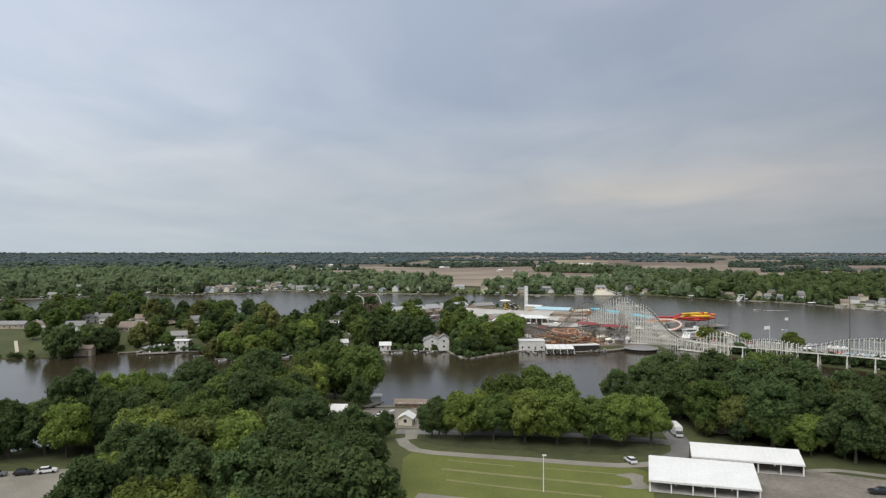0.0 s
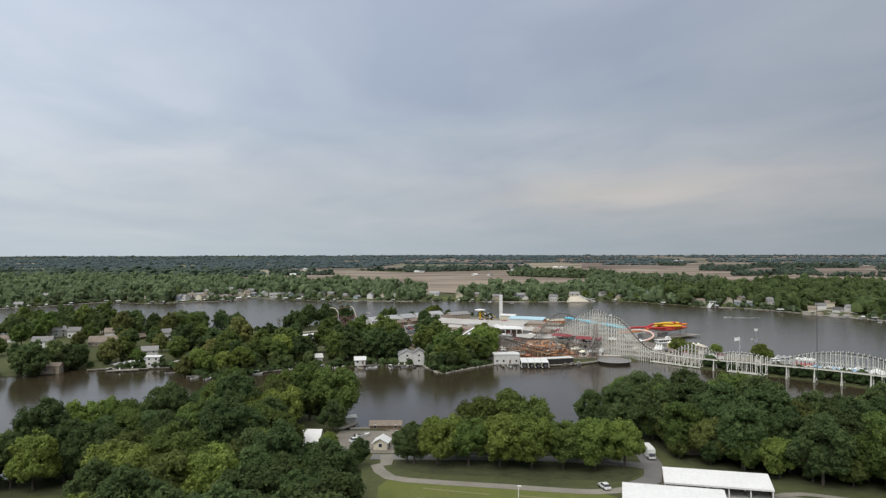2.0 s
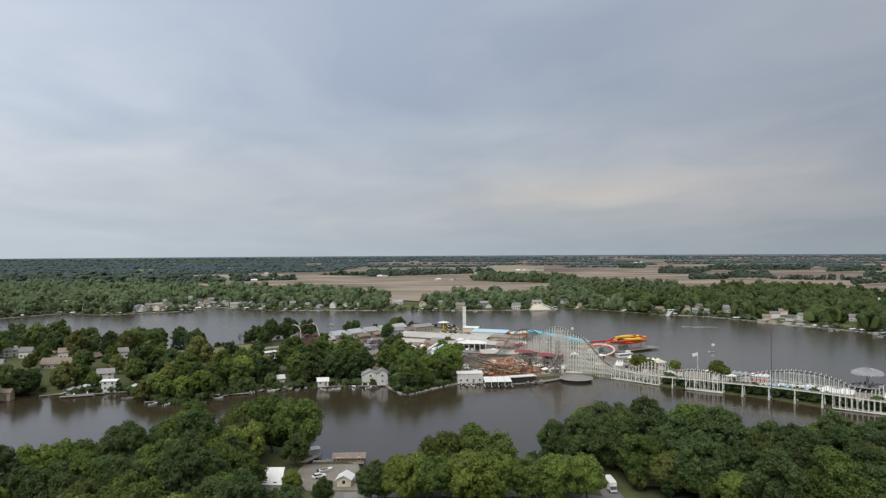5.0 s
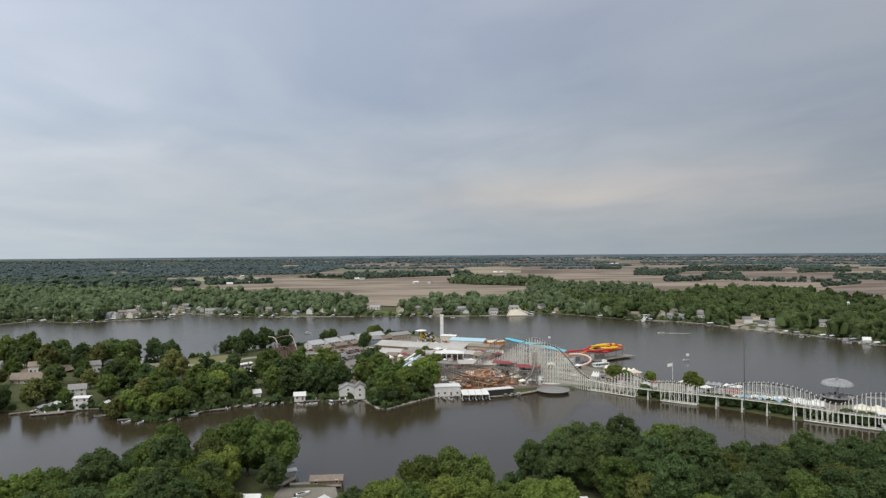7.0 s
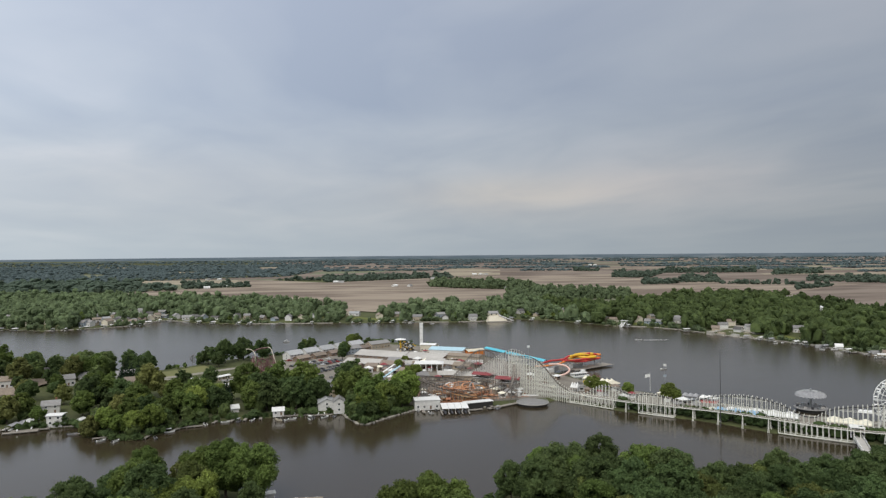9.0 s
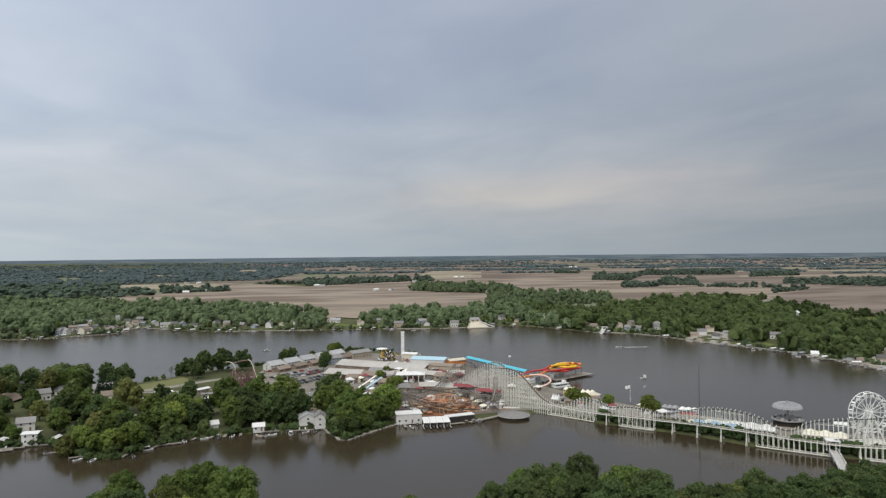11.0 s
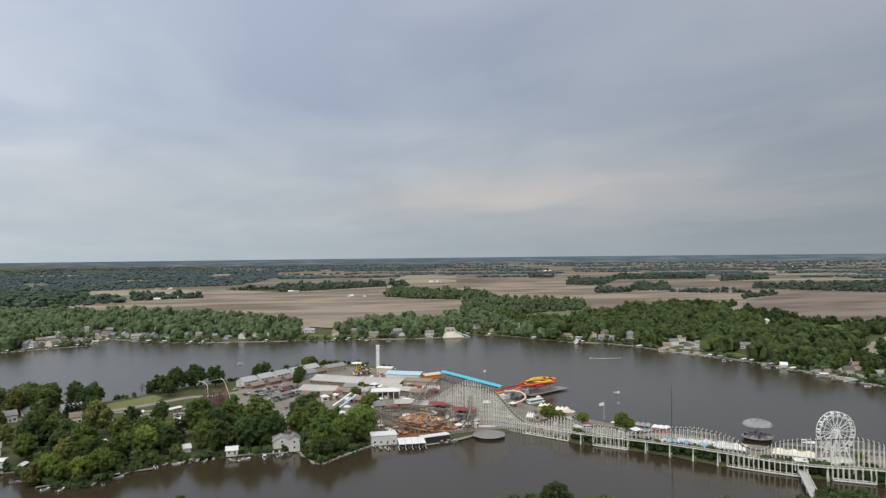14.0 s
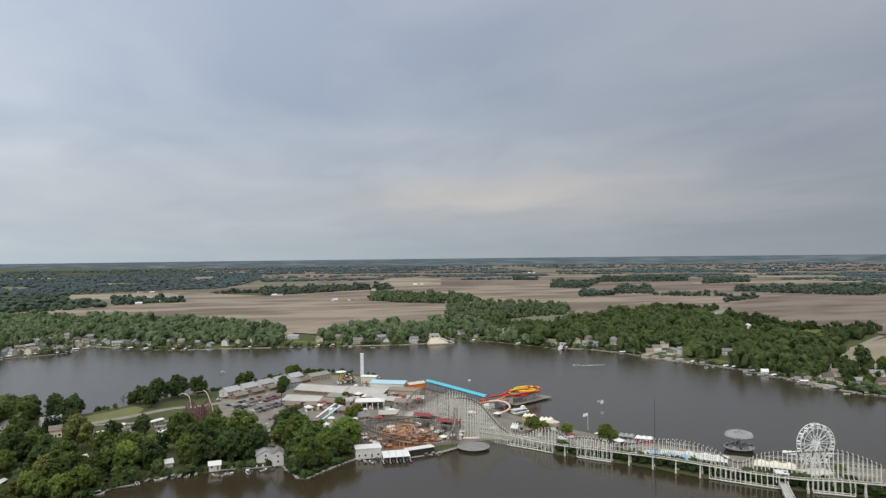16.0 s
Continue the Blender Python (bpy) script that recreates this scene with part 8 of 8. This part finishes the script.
for i in range(14):
    mooring_post(-24 + i * 2.7, 388.3 + 0.5 * math.sin(i * 1.7), 1.3)
for px, py, rz in ((-14.0, 393.6, 250), (-10.5, 393.2, 270), (-1.0, 391.5, 240), (2.5, 391.3, 280), (-147.0, 390.0, 260), (-152.0, 386.0, 300)):
    deck_chair(px, py, rz)
# boat lifts west of the white houses
for i, (x, y) in enumerate([(-161, 394), (-158, 397), (-156, 400), (-154, 405), (-152, 412), (-137, 395), (-130, 399)]):
    far_dock(x, y, 262 + 8 * (i % 3), True)
# stairs down the western lawn
stairs = thing("garden_stairs", "long pale timber stairs down the grass bank", "stairs", -217.9, 375.7, 0, 121.5)
sx0, sy0 = -217.9, 375.7
sdir = math.atan2(stairs.matrix_basis[1][0], stairs.matrix_basis[0][0])
for i in range(46):
    ox, oy = sx0 + math.cos(sdir) * i * 0.85, sy0 + math.sin(sdir) * i * 0.85
    part("tread", Geo().box(i * 0.85, 0, gz(ox, oy) + 0.1, 0.84, 1.8, 0.16), CREAM, stairs)
# stones along the tip of the point
rrng = np.random.default_rng(33)
tip = smooth_line([(13, 391), (17, 378), (20, 369), (24, 366.5), (30, 372), (38, 380), (46, 387), (54, 394)], 0.8)
wall_t = thing("stone_edging", "pale rough stones edging the tip of the point", "stones", 20, 370, 0)
for x, y in tip:
    v, f = ICO1
    r = rrng.uniform(0.5, 1.0)
    g = Geo().add(v * rrng.uniform(0.75, 1.2, (len(v), 1)) * (r, r, r * 0.7) + (x - 20 + rrng.normal(scale=0.3), y - 370 + rrng.normal(scale=0.3), 0.25), f.tolist())
    part("stone", g, ROCK, wall_t)
# resort on the east bank
for px, py, rz, a, b, h, m, rf in ((443.5, 706.1, 160, 10, 7, 4.5, WHITE, ROOF_GREY), (462.7, 719.8, 150, 9, 7, 5, CREAM, ROOF_BROWN), (461.3, 682.0, 165, 11, 7, 4, WHITE, ROOF_GREY), (442.4, 675.4, 120, 8, 6, 3.2, WHITE, ROOF_DARK), (455.3, 658.8, 170, 8, 6, 3.6, CREAM, ROOF_BROWN),
                                 (427.7, 694.8, 150, 8, 6, 3.4, TAN, ROOF_BROWN), (451.2, 563.7, 160, 7, 5, 2.6, WHITE, ROOF_GREY), (460.0, 550.6, 150, 6, 5, 2.8, WHITE, WHITE_METAL), (462.7, 512.1, 165, 7, 5, 2.8, TAN, ROOF_GREY), (466.8, 504.9, 160, 6, 5, 2.6, CREAM, ROOF_BROWN),
                                 (484.9, 501.6, 150, 8, 6, 3.2, TAN, ROOF_DARK), (505.4, 513.1, 155, 8, 6, 3.2, CREAM, ROOF_BROWN), (492.5, 476.4, 160, 9, 6, 3, BLUE_GREY, ROOF_GREY), (529.1, 492.6, 150, 12, 7, 3.4, CREAM, ROOF_GREY), (505.7, 466.5, 160, 8, 6, 3, TAN, ROOF_DARK),
                                 (227.4, 895.0, 20, 16, 9, 5, CREAM, ROOF_GREY), (235.2, 883.5, 30, 12, 6, 3, WHITE, ROOF_GREY)):
    house("pale lakeside house on the east bank", px, py, rz, a, b, h, 2.2, m, rf, 1, group="houses on the east bank", far=True)
for line in ([(419, 689), (445, 699), (452, 677), (455, 650)], [(442, 712), (465, 719), (464, 689), (457, 658)], [(458, 489), (481, 497), (472, 473)], [(479, 504), (504, 520), (497, 504)]):
    strip("terrace_ground", line, 9, ROCK, "pale rubble and bare terraces above the water", "terrace", 0.3, 3.0)
ern = random.Random(91)
for i, (x, y) in enumerate([(410, 678), (418, 670), (424, 656), (433, 644), (440, 633), (425, 691), (433, 679), (442, 662), (449, 651), (463, 495), (461, 485), (459, 475), (464, 471), (479, 507), (477, 496), (476, 485), (477, 480), (506, 528), (495, 507)]):
    g = thing("retaining_wall", "pale rough stone terrace stepping up from the water", "terrace", x, y, 0, -60 + ern.uniform(-25, 25), "terraces on the east bank")
    part("wall", Geo().box(0, 0, -1, ern.uniform(6, 11), 1.6, 1.9 + ern.uniform(0, 0.8)), ROCK, g)
    part("step", Geo().box(ern.uniform(-2, 2), 2.6, -1, ern.uniform(4, 9), 3, 3.0 + ern.uniform(0, 1.4)), (ROCK, TAN, CONCRETE)[i % 3], g)
    for k in range(5):
        v, f = ICO1
        r = ern.uniform(0.5, 1.2)
        part("boulder", Geo().add(v * (r, r * 0.9, r * 0.7) + (ern.uniform(-7, 7), ern.uniform(-1.6, -0.8), 0.2), f.tolist()), ROCK, g)
sheet("field", [(563, 563), (533, 520), (552, 504), (569, 479), (765, 629), (732, 674), (636, 615)], FIELD_PALE, "tan dry field behind the east bank", "field", 0.32, z=5.0)
for k, (px, py, s) in enumerate(((538.2, 514.8, 1.25), (523.2, 523.3, 0.8), (564.5, 519.2, 0.8), (477.7, 510.1, 0.6), (473.7, 466.7, 0.6), (488.7, 461.7, 0.7))):
    plant(mid_protos[(2, 0, 1)[k % 3]], px, py, s, k * 80, label="round dark-green tree above the east bank", group="trees on the east bank")
for i, (x, y) in enumerate([(431, 598), (441, 601), (446, 575), (444, 552), (454, 549), (456, 529), (453, 501), (460, 499), (454, 482), (457, 454), (470, 447), (473, 439), (-262, 943), (-273, 917), (-233, 964), (-227, 1007), (-199, 985), (-156, 953), (-76, 924), (-58, 912), (-48, 914), (-31, 914), (42, 904), (62, 891), (114, 878), (140, 863)]):
    boat("white boat at a far dock", x, y, 40 * (i % 5), 5 + i % 3, (WHITE, WHITE, STEEL)[i % 3], i % 2 == 0)
strip("road", [(510, 528), (557, 566), (602, 599), (674, 651), (742, 695), (782, 719)], 7, GRAVEL, "pale gravel road climbing from the east bank", "road", 0.3)
for i, (bx, by, bw, bd, bh, bz, bl) in enumerate(BANK_HOUSES):
    house(bl, bx, by, bz, bw, bd, bh, 2.4, (WHITE, TAN, WHITE, BLUE_GREY, WHITE, CREAM, CREAM, BLUE_GREY, WHITE, WHITE)[i], (ROOF_GREY, ROOF_GREY, ROOF_PALE, ROOF_GREY, ROOF_DARK, ROOF_GREY, ROOF_BROWN, ROOF_GREY, ROOF_GREY, ROOF_GREY)[i], 1, group="houses on the far bank", far=True)


def beach_club(x, y, rz):
    """A cream house on top of a pale sloping revetment, with a long ramp down to the water."""
    t = thing("beach_club", "cream house on a pale sloping bank with a long ramp", "house", x, y, 0, rz)
    part("revetment", Geo().add([(-15, -9, -1), (15, -9, -1), (15, 10, -1), (-15, 10, -1), (-10, 0, 6.5), (3, 0, 7.5), (3, 10, 7.5), (-10, 10, 6.5)],
                                [(0, 1, 5, 4), (1, 2, 6, 5), (2, 3, 7, 6), (3, 0, 4, 7), (4, 5, 6, 7), (3, 2, 1, 0)]), CREAM, t)
    part("wall", Geo().gabled_walls(12, 8, 10.2, 2.6, -3.5, 6), CREAM, t)
    part("roof", Geo().gable(12, 8, 10.2, 2.6, 0.5, 0.25, -3.5, 6), ROOF_GREY, t)
    part("ramp", Geo().beam((2, -1, 8.2), (20, -8, 0.8), 2.6, 0.5), WHITE, t)
    for u in (-0.4, 0.4):
        part("window", Geo().box(-3.5 + u * 8, 1.95, 8.2, 1.8, 0.12, 1.5), GLASS_DARK, t)
    part("seawall", Geo().box(0, -9.6, -1, 34, 1.0, 2.2), ROCK, t)


beach_club(228, 876, 4)
stair = thing("boat_house_stairs", "white covered stairs from a lake house to the water", "stairs", 353, 768, 0, -45)
for k in range(9):
    part("tread", Geo().box(0, -6 + k * 1.2, 0.4 + k * 0.55, 3.6, 1.3, 0.35), WHITE, stair)
for u in (-1.9, 1.9):
    part("side_rail", Geo().beam((u, -6.5, 1.8), (u, 4, 6.2), 0.35, 0.6), WHITE, stair)
part("porch_roof", Geo().box(0, 5.5, 7.2, 8, 4.5, 0.4), WHITE_METAL, stair)
for u in (-3.4, 3.4):
    part("post", Geo().beam((u, 4.0, 0), (u, 4.0, 7.2), 0.4), WHITE, stair)
strip("seawall_path", [(330, 800), (350, 776), (372, 752), (392, 722)], 5.0, ROCK, "pale stone edging along the east bank", "path", 0.35, 4.0)
# farms out on the plain
for i, (x, y) in enumerate([(63, 2021), (48, 2030), (188, 1738), (225, 1732), (-241, 1854), (-276, 1805), (-362, 2395), (-325, 2391), (564, 2491), (603, 2475), (585, 2484), (-332, 4718), (362, 2205), (427, 1539), (440, 1548), (474, 1605), (1346, 3306), (1370, 3300), (1122, 2364), (1727, 1701), (1754, 1686), (788, 1057), (690, 861), (1744, 1592), (2442, 3151), (2795, 3267), (-500, 1700), (-640, 1600)]):
    house("white farm building on the plain", x, y, 20 * (i % 4), 15, 9, 4, 2.6, WHITE, WHITE_METAL if i % 3 else ROOF_GREY, 1, group="farms on the plain", name="farm_building", category="farm", windows=False)
# the patterns for the planted trees stand in the woods too
HOMES = ((-60, 215), (-48, 200), (-75, 230), (-40, 180), (-58, 190), (-52, 232), (-70, 200), (-70, 420), (-84, 430), (-30, 415), (-95, 400), (-20, 420), (-60, 435), (-104, 392), (-350, 930), (-300, 950), (-250, 960), (430, 740), (-66, 440), (-86, 250))
for o, (x, y) in zip(PROTOS, HOMES):
    o.matrix_basis = pose(x, y, gz(x, y))
